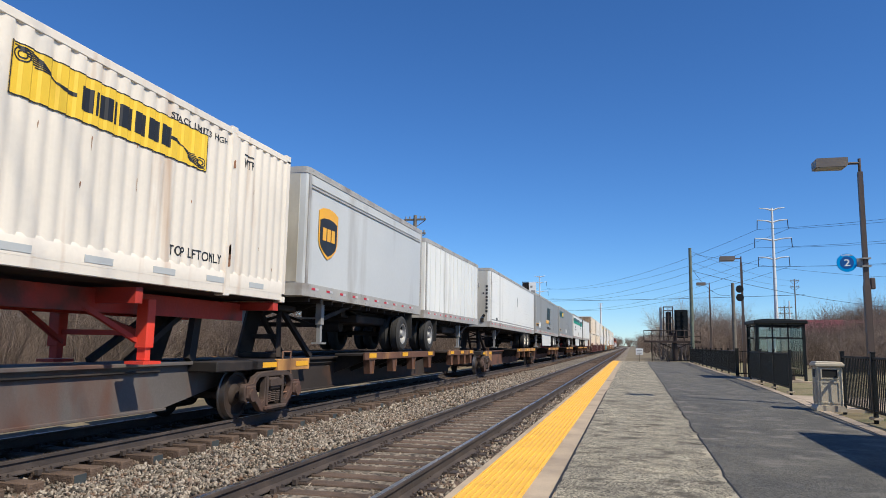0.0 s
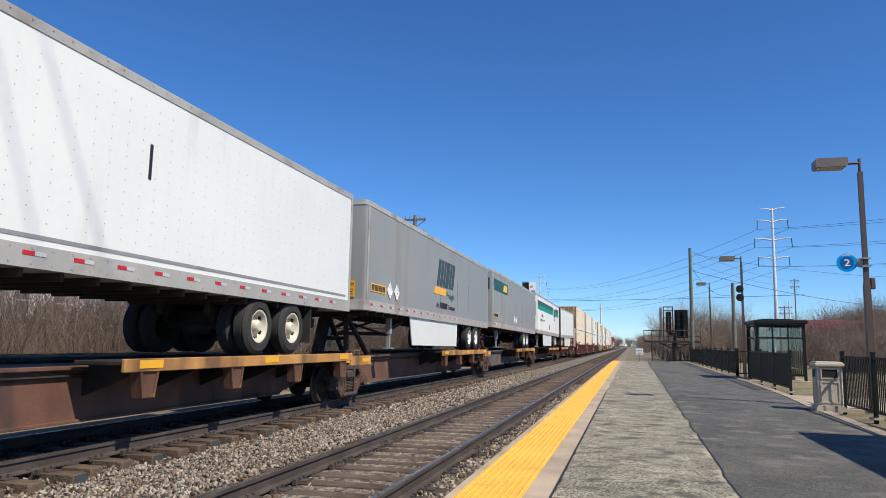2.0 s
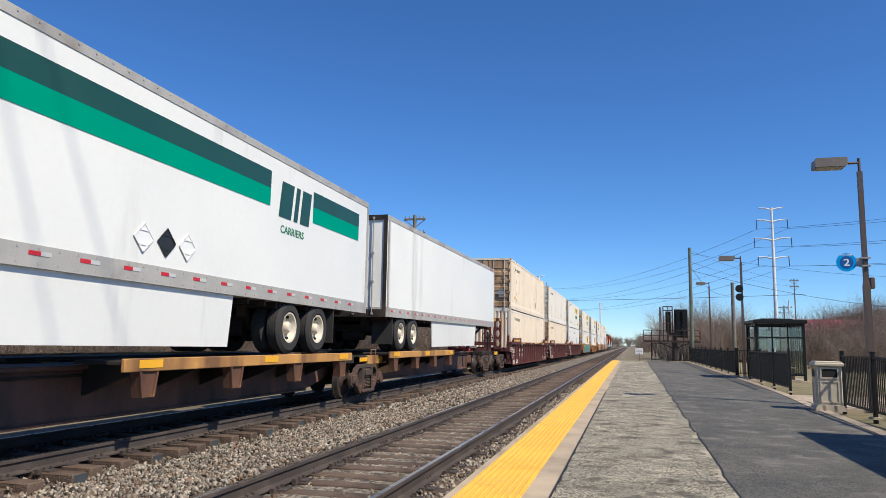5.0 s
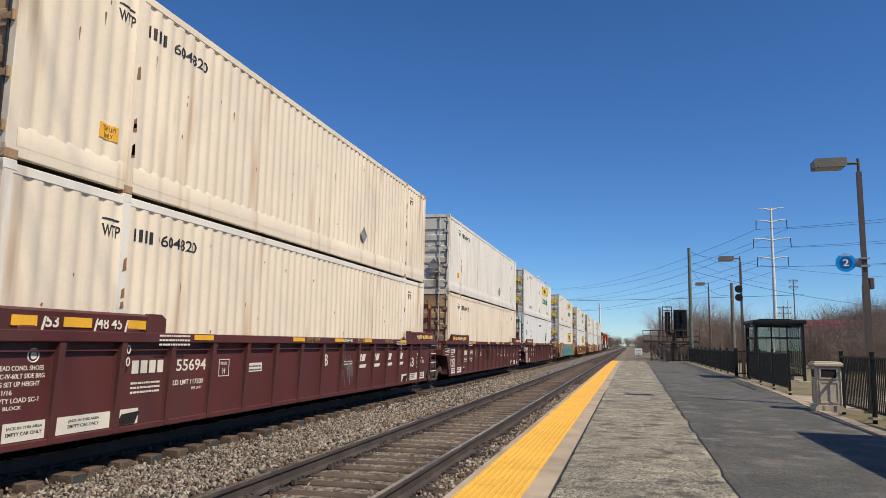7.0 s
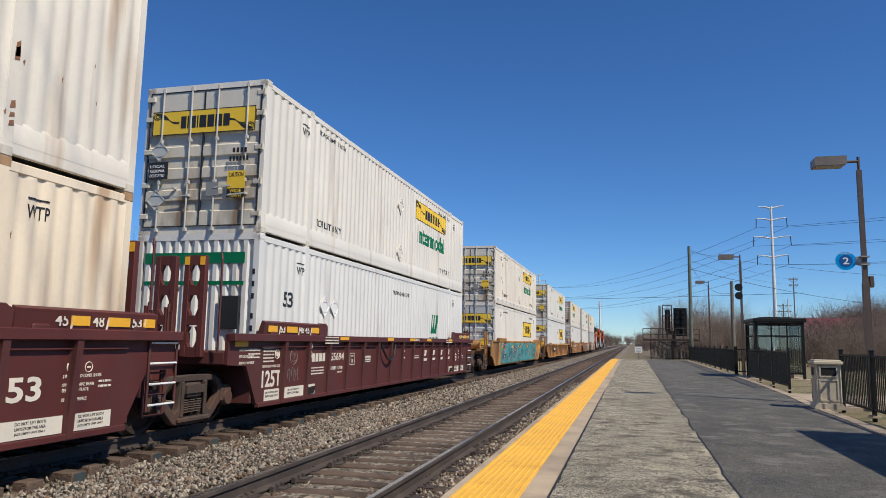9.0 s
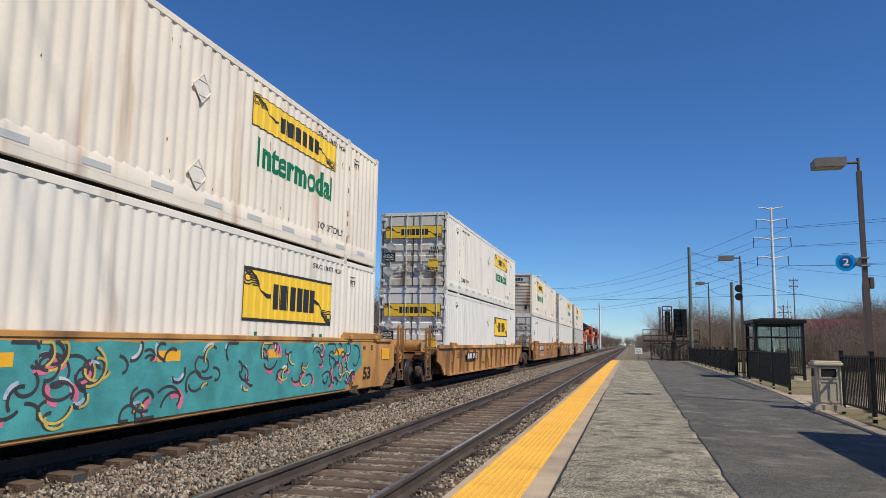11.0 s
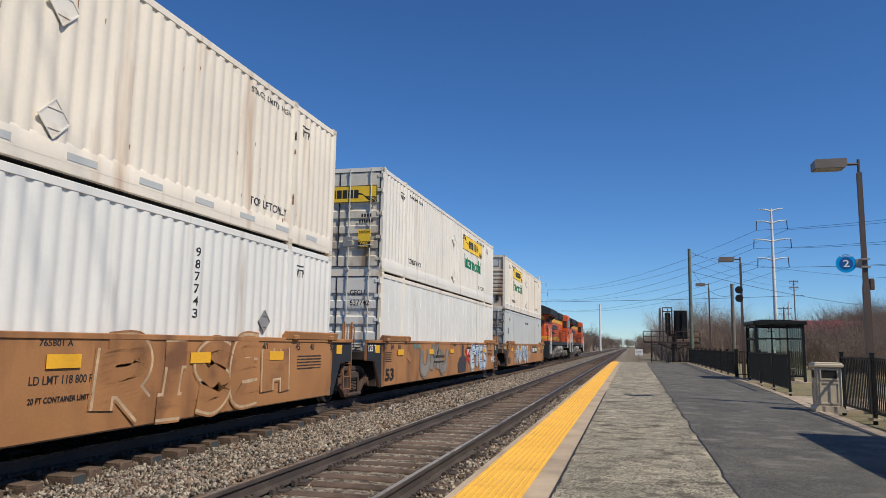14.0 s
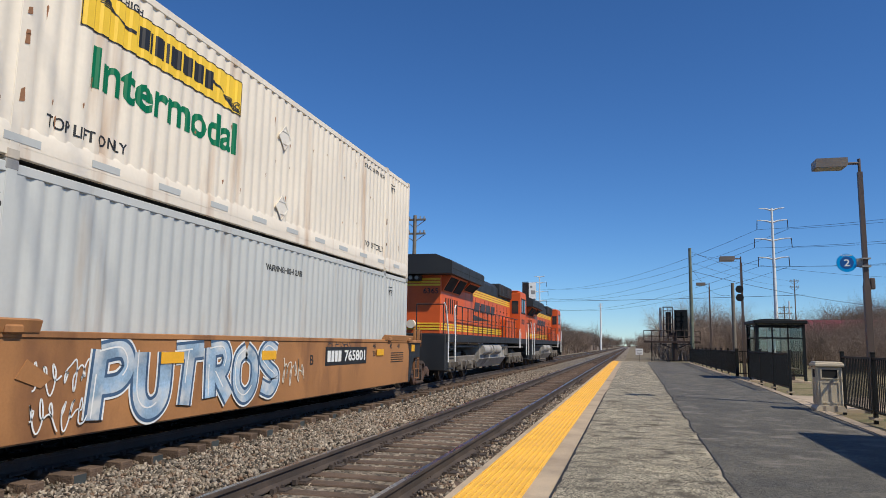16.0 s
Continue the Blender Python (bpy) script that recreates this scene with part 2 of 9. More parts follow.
M_ALU = mat("aluminium_rail", (0.4, 0.385, 0.355), 0.5, 0.1, vary=0.1, dirt=(0.25, 0.22, 0.19), amount=0.2)
M_TYRE = mat("tyre_rubber", (0.028, 0.027, 0.026), 0.85, vary=0.2, bump=0.15)
M_HUB = mat("cream_wheel_disc", (0.62, 0.57, 0.46), 0.5, vary=0.12, dirt=(0.3, 0.2, 0.12), amount=0.2)
M_ORANGE = mat("orange_engine_paint", (0.62, 0.105, 0.016), 0.5, vary=0.08, dirt=(0.3, 0.07, 0.03), amount=0.15, streak=0.3)
M_ENGBLACK = mat("black_engine_roof", (0.02, 0.022, 0.025), 0.6, vary=0.15)
M_ENGGREY = mat("grey_engine_underframe", (0.17, 0.152, 0.13), 0.75, vary=0.3, dirt=(0.045, 0.036, 0.03), amount=0.42)
M_ENGTANK = mat("pale_grey_tank_paint", (0.36, 0.34, 0.31), 0.6, vary=0.2, dirt=(0.12, 0.1, 0.08), amount=0.2)
M_SPRAYDARK = mat("dark_spray_paint", (0.05, 0.045, 0.05), 0.6, vary=0.15, bump=0)
M_SPRAYBLUE = mat("pale_blue_spray_paint", (0.3, 0.42, 0.56), 0.6, vary=0.35, scale=2.2, bump=0, dirt=(0.66, 0.66, 0.64), amount=0.42, dirt_scale=2.6)
M_SPRAYGREY = mat("silver_spray_paint", (0.24, 0.215, 0.185), 0.6, vary=0.2, scale=2.5, bump=0)
M_SPRAYTEAL = mat("teal_spray_paint", (0.08, 0.3, 0.31), 0.6, vary=0.25, scale=2.5, bump=0)
M_PADRIM = mat("worn_rusty_rim_paint", (0.13, 0.062, 0.036), 0.8, vary=0.3, scale=1.6, bump=0.2, dirt=(0.4, 0.21, 0.06), amount=0.2, dirt_scale=1.7)
# dark spine paint, its colour taken down further for shade under the overhanging body
M_SPINEDARK = mat("shade_darkened_spine_paint", (0.03, 0.022, 0.018), 0.8, vary=0.3, scale=1, bump=0.1, dirt=(0.07, 0.035, 0.022), amount=0.25)
M_SPRAYNAVY = mat("dark_blue_spray_paint", (0.06, 0.11, 0.2), 0.6, vary=0.25, scale=2.5, bump=0)
M_SPRAYYELLOW = mat("dull_yellow_spray_paint", (0.55, 0.42, 0.1), 0.6, vary=0.25, scale=2.5, bump=0)
M_TANLINE = mat("faded_tan_spray_paint", (0.5, 0.36, 0.22), 0.7, vary=0.3, scale=3, bump=0)
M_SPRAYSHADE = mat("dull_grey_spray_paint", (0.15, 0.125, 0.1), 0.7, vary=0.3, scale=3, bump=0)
M_FILLER = mat("pale_joint_filler", (0.42, 0.37, 0.27), 0.9, vary=0.2, scale=8, fine=60, bump=0.6)
M_SPRAYPINK = mat("pink_spray_paint", (0.62, 0.16, 0.26), 0.6, vary=0.2, bump=0)


# ---- mesh building ----
class Shape:
    """Verts and faces of one mesh, built up from boxes, prisms, tubes and beams."""

    def __init__(self):
        self.v, self.f = [], []

    def add(self, verts, faces):
        k = len(self.v)
        self.v += [tuple(p) for p in verts]
        self.f += [[i + k for i in q] for q in faces]
        return self

    def box(self, x0, x1, y0, y1, z0, z1, b=0.0):
        if b <= 0:
            v = [(x, y, z) for x in (x0, x1) for y in (y0, y1) for z in (z0, z1)]
            return self.add(v, [(0, 1, 3, 2), (4, 6, 7, 5), (0, 4, 5, 1), (2, 3, 7, 6), (0, 2, 6, 4), (1, 5, 7, 3)])
        v, idx = [], {}
        lo, hi = (x0, y0, z0), (x1, y1, z1)
        for c in range(8):
            s = [(c >> 2) & 1, (c >> 1) & 1, c & 1]
            for a in range(3):
                p = [(hi[i] if s[i] else lo[i]) - (0 if i == a else (b if s[i] else -b)) for i in range(3)]
                idx[c, a] = len(v)
                v.append(p)
        f = []
        quads = [(0, (0, 1, 3, 2)), (0, (4, 6, 7, 5)), (1, (0, 4, 5, 1)), (1, (2, 3, 7, 6)), (2, (0, 2, 6, 4)), (2, (1, 5, 7, 3))]
        for a, q in quads:
            f.append([idx[c, a] for c in q])
        for a in range(3):
            o1, o2 = (a + 1) % 3, (a + 2) % 3
            for c in range(8):
                if not (c >> (2 - a)) & 1:
                    d = c | (1 << (2 - a))
                    f.append([idx[c, o1], idx[d, o1], idx[d, o2], idx[c, o2]])
        for c in range(8):
            f.append([idx[c, 0], idx[c, 1], idx[c, 2]])
        return self.add(v, f)

    def prism(self, pts, axis, a, b):
        """A polygon, drawn in the two other axes in order x, y, z, pulled from a to b along the axis."""
        def at(p, w):
            return {"x": (w, p[0], p[1]), "y": (p[0], w, p[1]), "z": (p[0], p[1], w)}[axis]
        n = len(pts)
        v = [at(p, a) for p in pts] + [at(p, b) for p in pts]
        return self.add(v, [list(range(n))[::-1], list(range(n, 2 * n))] + [(i, (i + 1) % n, n + (i + 1) % n, n + i) for i in range(n)])

    def cyl(self, p0, p1, r, n=12, r1=None):
        p0, p1 = Vector(p0), Vector(p1)
        r1 = r if r1 is None else r1
        d = (p1 - p0).normalized()
        u = d.orthogonal().normalized()
        w = d.cross(u)
        ring = [(u * math.cos(2 * math.pi * i / n) + w * math.sin(2 * math.pi * i / n)) for i in range(n)]
        v = [p0 + q * r for q in ring] + [p1 + q * r1 for q in ring]
        return self.add(v, [list(range(n))[::-1], list(range(n, 2 * n))] + [(i, (i + 1) % n, n + (i + 1) % n, n + i) for i in range(n)])

    def tube(self, pts, r, n=6):
        for a, b in zip(pts, pts[1:]):
            self.cyl(a, b, r, n)
        return self

    def beam(self, p0, p1, w, h, up=(0, 0, 1)):
        p0, p1 = Vector(p0), Vector(p1)
        d = (p1 - p0).normalized()
        s = d.cross(Vector(up))
        s = s.normalized() if s.length > 1e-5 else Vector((1, 0, 0))
        t = s.cross(d)
        v = [p + s * a * w / 2 + t * b * h / 2 for p in (p0, p1) for a, b in ((-1, -1), (1, -1), (1, 1), (-1, 1))]
        return self.add(v, [(3, 2, 1, 0), (4, 5, 6, 7), (0, 1, 5, 4), (1, 2, 6, 5), (2, 3, 7, 6), (3, 0, 4, 7)])

    def ring(self, c, axis, r, tube, n=20, m=6):
        """A torus round an axis ('x', 'y' or 'z')."""
        v, f = [], []
        for i in range(n):
            a = 2 * math.pi * i / n
            for j in range(m):
                b = 2 * math.pi * j / m
                q, h = r + tube * math.cos(b), tube * math.sin(b)
                p = {"x": (h, q * math.cos(a), q * math.sin(a)), "y": (q * math.cos(a), h, q * math.sin(a)),
                     "z": (q * math.cos(a), q * math.sin(a), h)}[axis]
                v.append((c[0] + p[0], c[1] + p[1], c[2] + p[2]))
                f.append((i * m + j, i * m + (j + 1) % m, ((i + 1) % n) * m + (j + 1) % m, ((i + 1) % n) * m + j))
        return self.add(v, f)

    def lathe(self, prof, n=24, axis="x"):
        """(height along the axis, radius) pairs turned round the axis."""
        v, f, k = [], [], len(prof)
        for i in range(n):
            a = 2 * math.pi * i / n
            for h, r in prof:
                v.append((h, r * math.cos(a), r * math.sin(a)) if axis == "x" else (r * math.cos(a), r * math.sin(a), h))
        for i in range(n):
            for j in range(k - 1):
                f.append((i * k + j, i * k + j + 1, ((i + 1) % n) * k + j + 1, ((i + 1) % n) * k + j))
        return self.add(v, f)

    def mesh(self, name, material, smooth=35):
        me = bpy.data.meshes.new(name)
        me.from_pydata(self.v, [], self.f)
        b = bmesh.new()
        b.from_mesh(me)
        bmesh.ops.recalc_face_normals(b, faces=b.faces)
        b.to_mesh(me)
        b.free()
        me.materials.append(material)
        if smooth:
            me.polygons.foreach_set("use_smooth", [True] * len(me.polygons))
            me.set_sharp_from_angle(angle=radians(smooth))
        return me


MESHES = {}


def part(name, shape, material, parent=None, label="", at=None, key=None, bevel=0.0):
    """One mesh object under a thing or a part. shape: a Shape, or a function that makes one when the key is new."""
    k = (name, key, material.name) if key else None
    if k and k in MESHES:
        me = MESHES[k]
    else:
        me = (shape() if callable(shape) else shape).mesh(name, material)
        if k:
            MESHES[k] = me
    ob = new(name, me)
    if parent is not None:
        ob.parent = parent
    if at is not None:
        ob.matrix_basis = at
    if label:
        ob["label"] = label
    if bevel:
        md = ob.modifiers.new("edge", "BEVEL")
        md.width, md.segments, md.limit_method = bevel, 2, "ANGLE"
    return ob


def thing(name, label, category, group="", at=None, kind=""):
    ob = new(name)
    ob.empty_display_size = 0.2
    if at is not None:
        ob.matrix_basis = at
    return tagged(ob, label, category, group, kind)


def big_mesh(name, verts, faces, material, smooth=False):
    """A mesh from numpy arrays (n, 3) and (m, 3)."""
    me = bpy.data.meshes.new(name)
    me.vertices.add(len(verts))
    me.vertices.foreach_set("co", np.asarray(verts, dtype=np.float32).ravel())
    k = faces.shape[1]
    me.loops.add(faces.size)
    me.loops.foreach_set("vertex_index", faces.astype(np.int32).ravel())
    me.polygons.add(len(faces))
    me.polygons.foreach_set("loop_start", np.arange(0, faces.size, k, dtype=np.int32))
    me.update(calc_edges=True)
    if smooth:
        me.polygons.foreach_set("use_smooth", np.ones(len(faces), dtype=bool))
    me.materials.append(material)
    return me


SIDE = Matrix(((0, 0, 1, 0), (1, 0, 0, 0), (0, 1, 0, 0), (0, 0, 0, 1)))     # writing that faces +x
END = Matrix(((1, 0, 0, 0), (0, 0, -1, 0), (0, 1, 0, 0), (0, 0, 0, 1)))     # writing that faces -y


BOLD = ("Intermodal", "53", "125T", "765801")


def text_mesh(words, material):
    k = ("writing", words, material.name)
    if k not in MESHES:
        cu = bpy.data.curves.new("writing", "FONT")
        cu.body, cu.extrude, cu.resolution_u, cu.offset = words, 0.0015, 3, 0.026 if words in BOLD else 0.011
        ob = new("writing", cu)
        me = bpy.data.meshes.new_from_object(ob.evaluated_get(bpy.context.evaluated_depsgraph_get()))
        bpy.data.objects.remove(ob)
        me.materials.clear()
        me.materials.append(material)
        xs = [v.co.x for v in me.vertices] or [0, 1]
        ys = [v.co.y for v in me.vertices] or [0, 1]
        for v in me.vertices:      # to a unit box, standing on its base
            v.co.x, v.co.y = (v.co.x - min(xs)) / (max(xs) - min(xs)), (v.co.y - min(ys)) / (max(ys) - min(ys))
        MESHES[k] = me
    return MESHES[k]


def write(words, material, parent, at, width, height, name="lettering"):
    """Words in a box of that width and height, its lower left corner at the pose."""
    ob = new(name, text_mesh(words, material))
    ob.parent = parent
    ob.matrix_basis = at @ Matrix.Diagonal((width, height, 1, 1))
    return ob


def on_side(x, y, z):
    return Matrix.Translation((x, y, z)) @ SIDE


def on_end(x, y, z):
    return Matrix.Translation((x, y, z)) @ END


def plate(w, h, t=0.006):
    """A thin flat plate in the plane of writing, its lower left corner at the origin."""
    return lambda: Shape().box(0, w, 0, h, 0, t)


def bars(widths, height, gap, tilt=0.0, t=0.006):
    """A row of upright blocks, for marks that are not lettered."""
    def make():
        s, x = Shape(), 0.0
        for w in widths:
            s.prism([(x, 0), (x + w, 0), (x + w + tilt, height), (x + tilt, height)], "z", 0, t)
            x += w + gap
        return s
    return make

# ---- ground, tracks and platform ----
def strip(name, xs_zs, y0, y1, step, material, label, category, wobble=0.0, kind="structure"):
    """A sheet along the track: (x, z) across, in steps along y."""
    ys = np.arange(y0, y1 + step, step)
    v = np.array([(x, y, z + (wobble * noise.noise((x * 1.3, y * 0.6, 2.0)) if wobble else 0)) for y in ys for x, z in xs_zs])
    k = len(xs_zs)
    f = np.array([(i * k + j, i * k + j + 1, (i + 1) * k + j + 1, (i + 1) * k + j) for i in range(len(ys) - 1) for j in range(k - 1)])
    return tagged(new(name, big_mesh(name, v, f, material)), label, category, kind=kind)


gs = Shape().add([(-2500, -600, -0.75), (2500, -600, -0.75), (2500, 4500, -0.75), (-2500, 4500, -0.75)], [(0, 1, 2, 3)])
tagged(new("ground", gs.mesh("ground", M_GROUND, 0)), "flat dry brown ground out to the horizon", "ground", kind="structure")
strip("ballast", [(-12.5, -0.76), (-10.4, -0.3), (-9.3, BED_Z - 0.05), (-7.74, BED_Z - 0.06), (-6.6, -0.30), (-6.2, -0.34), (-5.4, BED_Z - 0.12), (-4.6, BED_Z - 0.02), (-3.1, BED_Z), (-1.6, BED_Z - 0.02), (-1.3, BED_Z - 0.05), (-0.8, -0.76)],
      -60, 900, 4.0, M_BALLAST, "crushed stone ballast under both tracks", "ballast", 0.03)


def stones():
    """Loose crushed stone, thick where the camera passes nearest."""
    base = np.array([(0.15, 0.1, 0.8), (1.05, 0.1, 0.3), (0.2, 0.9, 0.45), (-0.85, 0.55, 0.1), (-0.8, -0.6, 0.4), (0.45, -0.9, 0.05), (-0.1, 0, -0.75)])
    tri = np.array([(0, 1, 2), (0, 2, 3), (0, 3, 4), (0, 4, 5), (0, 5, 1), (6, 2, 1), (6, 3, 2), (6, 4, 3), (6, 5, 4), (6, 1, 5)])

    def scatter(name, x0, x1, y0, y1, per, size, z, material, label):
        n = int((x1 - x0) * (y1 - y0) * per)
        x, y = nrg.uniform(x0, x1, n), nrg.uniform(y0, y1, n)
        s = size * nrg.uniform(0.55, 1.5, n)
        q = nrg.normal(size=(n, 4))
        q /= np.linalg.norm(q, axis=1)[:, None]
        w, a, b, c = q.T
        R = np.stack([1 - 2 * (b * b + c * c), 2 * (a * b - c * w), 2 * (a * c + b * w), 2 * (a * b + c * w), 1 - 2 * (a * a + c * c), 2 * (b * c - a * w),
                      2 * (a * c - b * w), 2 * (b * c + a * w), 1 - 2 * (a * a + b * b)], 1).reshape(n, 3, 3)
        shape = base[None] * nrg.uniform(0.5, 1.3, (n, 7, 1)) * np.stack([s, s * nrg.uniform(0.6, 0.95, n), s * nrg.uniform(0.5, 0.8, n)], 1)[:, None, :]
        v = np.einsum("nij,nkj->nki", R, shape)
        zz = z(x) + nrg.uniform(-0.012, 0.03, n)
        v += np.stack([x, y, zz], 1)[:, None, :]
        f = (tri[None] + (np.arange(n) * 7)[:, None, None]).reshape(-1, 3)
        tagged(new(name, big_mesh(name, v.reshape(-1, 3), f, material)), label, "gravel", kind="stuff")

    between = lambda x: np.interp(x, [-6.6, -6.2, -5.4, -4.6], [-0.3, -0.33, -0.3, -0.21])
    scatter("gravel", -6.5, -4.45, 4.0, 17.0, 760, 0.032, between, M_STONE, "grey and tan crushed stone between the tracks")
    scatter("gravel", -6.5, -4.45, 17.0, 46.0, 190, 0.046, between, M_STONE, "grey and tan crushed stone between the tracks")
    flat = lambda x: np.full_like(x, BED_Z - 0.005)
    scatter("gravel", -4.4, -1.62, 4.0, 24.0, 430, 0.028, lambda x: np.full_like(x, BED_Z - 0.032), M_STONE_DARK, "brown oily crushed stone round the ties")
    scatter("gravel", -2.25, -1.62, 4.0, 30.0, 330, 0.033, flat, M_STONE, "crushed stone beside the platform")
    scatter("gravel", -8.9, -6.5, 4.0, 24.0, 170, 0.03, lambda x: np.full_like(x, -0.27), M_STONE_DARK, "crushed stone under the far track")


stones()


def rail_shape(y0, y1):
    p = [(-0.07, -0.18), (0.07, -0.18), (0.07, -0.165), (0.012, -0.14), (0.012, -0.05), (0.036, -0.04), (0.036, -0.006), (0.03, -0.002), (-0.03, -0.002), (-0.036, -0.006), (-0.036, -0.04), (-0.012, -0.05), (-0.012, -0.14), (-0.07, -0.165)]
    return Shape().prism(p, "y", y0, y1)


def tie_shape():
    return Shape().box(-1.3, 1.3, -0.115, 0.115, -0.36, -0.18, 0.012)


def tie_hardware_shape():
    s = Shape()
    for sx in (-1, 1):
        x = 0.7525 * sx
        s.box(x - 0.19, x + 0.19, -0.09, 0.09, -0.181, -0.163)
        for dx in (-0.09, 0.09):
            for dy in (-0.055, 0.055):
                s.box(x + dx - 0.018, x + dx + 0.018, dy - 0.014, dy + 0.014, -0.165, -0.128)
        s.box(x - 0.1, x - 0.05, -0.17, -0.1, -0.2, -0.14)
        s.box(x + 0.05, x + 0.1, -0.17, -0.1, -0.2, -0.14)
    return s


def track(x, name, label):
    t = tagged(new(name), label, "railway track", "railway tracks", "structure")
    t.location = (x, 0, 0)
    for sx in (-1, 1):
        r = part("rail", lambda: rail_shape(-40, 900), M_RAIL, t, "rusty steel rail with a bright head", at=Matrix.Translation((0.7525 * sx, 0, 0)), key="rail")
        part("rail_head", lambda: Shape().box(-0.026, 0.026, -40, 900, -0.003, 0.0), M_RAILTOP, r, "polished rail head", key="head")
    q = random.Random(int(-x * 100))
    for k in range(150):
        y = -13.0 + k * 0.52 + q.uniform(-0.03, 0.03)
        m = Matrix.Translation((q.uniform(-0.1, 0.1), y, q.uniform(-0.012, 0.006))) @ Matrix.Rotation(radians(q.uniform(-1.5, 1.5)), 4, "Z")
        tie = part("tie", tie_shape, M_TIE, t, at=m, key="tie")
        if k < 92:
            part("tie_plate", tie_hardware_shape, M_RAIL, tie, key="hw")
            if k % 3 == 0:
                part("end_plate", lambda: Shape().box(1.3, 1.304, -0.1, 0.1, -0.35, -0.19), M_TIEEND, tie, "ribbed metal end plate", key="tep")
    rest = Shape()
    for k in range(150, 930):
        y = -13.0 + k * 0.52
        rest.box(-1.3, 1.3, y - 0.115, y + 0.115, -0.34, -0.18)
    tagged(part("far_ties", rest, M_TIE, t), kind="stuff")


track(NEAR_X, "track_near", "empty near track of rusty rails on wooden ties")
track(TRACK_X, "track_far", "far track of rusty rails on wooden ties")

END_Y = 59.5      # where the platform stops
pf = tagged(new("platform"), "low station platform of aggregate concrete and asphalt", "platform", kind="structure")
part("edge_beam", Shape().box(-1.5, -0.64, -20, END_Y, -0.76, PLATFORM_Z - 0.012, 0.01), M_CONCRETE, pf, "concrete platform edge")
RIGHT = [(-20, 2.95), (6, 3.3), (12, 3.5), (17.15, 3.66), (20, 3.84), (27.35, 4.05), (34.3, 4.1), (57, 4.3), (END_Y, 4.35)]     # right edge of the asphalt


def seam_x(y):
    return 0.85 + 0.0075 * (y - 6) + 0.06 * noise.noise((y * 0.9, 0, 0)) + 0.035 * noise.noise((y * 3.4, 3, 0))


def slab():
    s = Shape()
    ys = [-20 + k * 0.25 for k in range(int((END_Y + 20) / 0.25) + 1)]
    for a, b in zip(ys, ys[1:]):
        s.add([(-0.64 + 0.03 * noise.noise((a * 3, 5, 0)), a, PLATFORM_Z), (seam_x(a), a, PLATFORM_Z), (seam_x(b), b, PLATFORM_Z), (-0.64 + 0.03 * noise.noise((b * 3, 5, 0)), b, PLATFORM_Z)], [(0, 1, 2, 3)])
    return s


part("aggregate_slab", slab, M_AGG, pf, "worn exposed aggregate strip")


def asphalt():
    s = Shape()
    ys = [-20 + k * 0.25 for k in range(int((END_Y + 20) / 0.25) + 1)]
    for a, b in zip(ys, ys[1:]):
        xa, xb = (float(np.interp(q, [p[0] for p in RIGHT], [p[1] for p in RIGHT])) for q in (a, b))
        s.add([(seam_x(a) + 0.012, a, PLATFORM_Z + 0.003), (xa, a, PLATFORM_Z), (xb, b, PLATFORM_Z), (seam_x(b) + 0.012, b, PLATFORM_Z + 0.003)], [(0, 1, 2, 3)])
    return s


part("asphalt_surface", asphalt, M_ASPHALT, pf, "weathered grey asphalt strip")


def joint():
    s = Shape()
    ys = [-4 + k * 0.25 for k in range(250)]
    ya = [-4 + k * 0.12 for k in range(200)]
    for a, b in zip(ya, ya[1:]):        # ragged gap beside the edge beam
        w0, w1 = (0.004 + 0.035 * max(0, noise.noise((q * 2.9, 14, 0))) for q in (a, b))
        s.add([(-0.66, a, PLATFORM_Z + 0.004), (-0.645 + w0, a, PLATFORM_Z + 0.004), (-0.645 + w1, b, PLATFORM_Z + 0.004), (-0.66, b, PLATFORM_Z + 0.004)], [(0, 1, 2, 3)])
    for a, b in zip(ys, ys[1:]):
        w0, w1 = (0.004 + 0.018 * max(0, noise.noise((q * 2.3, 9, 0))) for q in (a, b))
        s.add([(seam_x(a) - w0, a, PLATFORM_Z + 0.005), (seam_x(a) + w0 + 0.01, a, PLATFORM_Z + 0.005), (seam_x(b) + w1 + 0.01, b, PLATFORM_Z + 0.005), (seam_x(b) - w1, b, PLATFORM_Z + 0.005)], [(0, 1, 2, 3)])
    return s


part("joint", joint, M_CRACK, pf, "dark cracked joint")


def filler():
    """Ragged pale patches where the joint has been filled."""
    s, q = Shape(), random.Random(44)
    for y0, y1 in ((5.0, 6.6), (7.2, 7.9), (8.6, 9.3), (10.4, 10.8)):
        ys = [y0 + (y1 - y0) * k / 14 for k in range(15)]
        ws = [0.0] + [q.uniform(0.02, 0.1) for _ in range(13)] + [0.0]
        for a, b, wa, wb in zip(ys, ys[1:], ws, ws[1:]):
            s.add([(seam_x(a) - 0.012 - wa, a, PLATFORM_Z + 0.0034), (seam_x(a) - 0.008, a, PLATFORM_Z + 0.0034), (seam_x(b) - 0.008, b, PLATFORM_Z + 0.0034), (seam_x(b) - 0.012 - wb, b, PLATFORM_Z + 0.0034)], [(0, 1, 2, 3)])
    return s


part("joint_filler", filler, M_FILLER, pf, "crumbling pale joint filler")


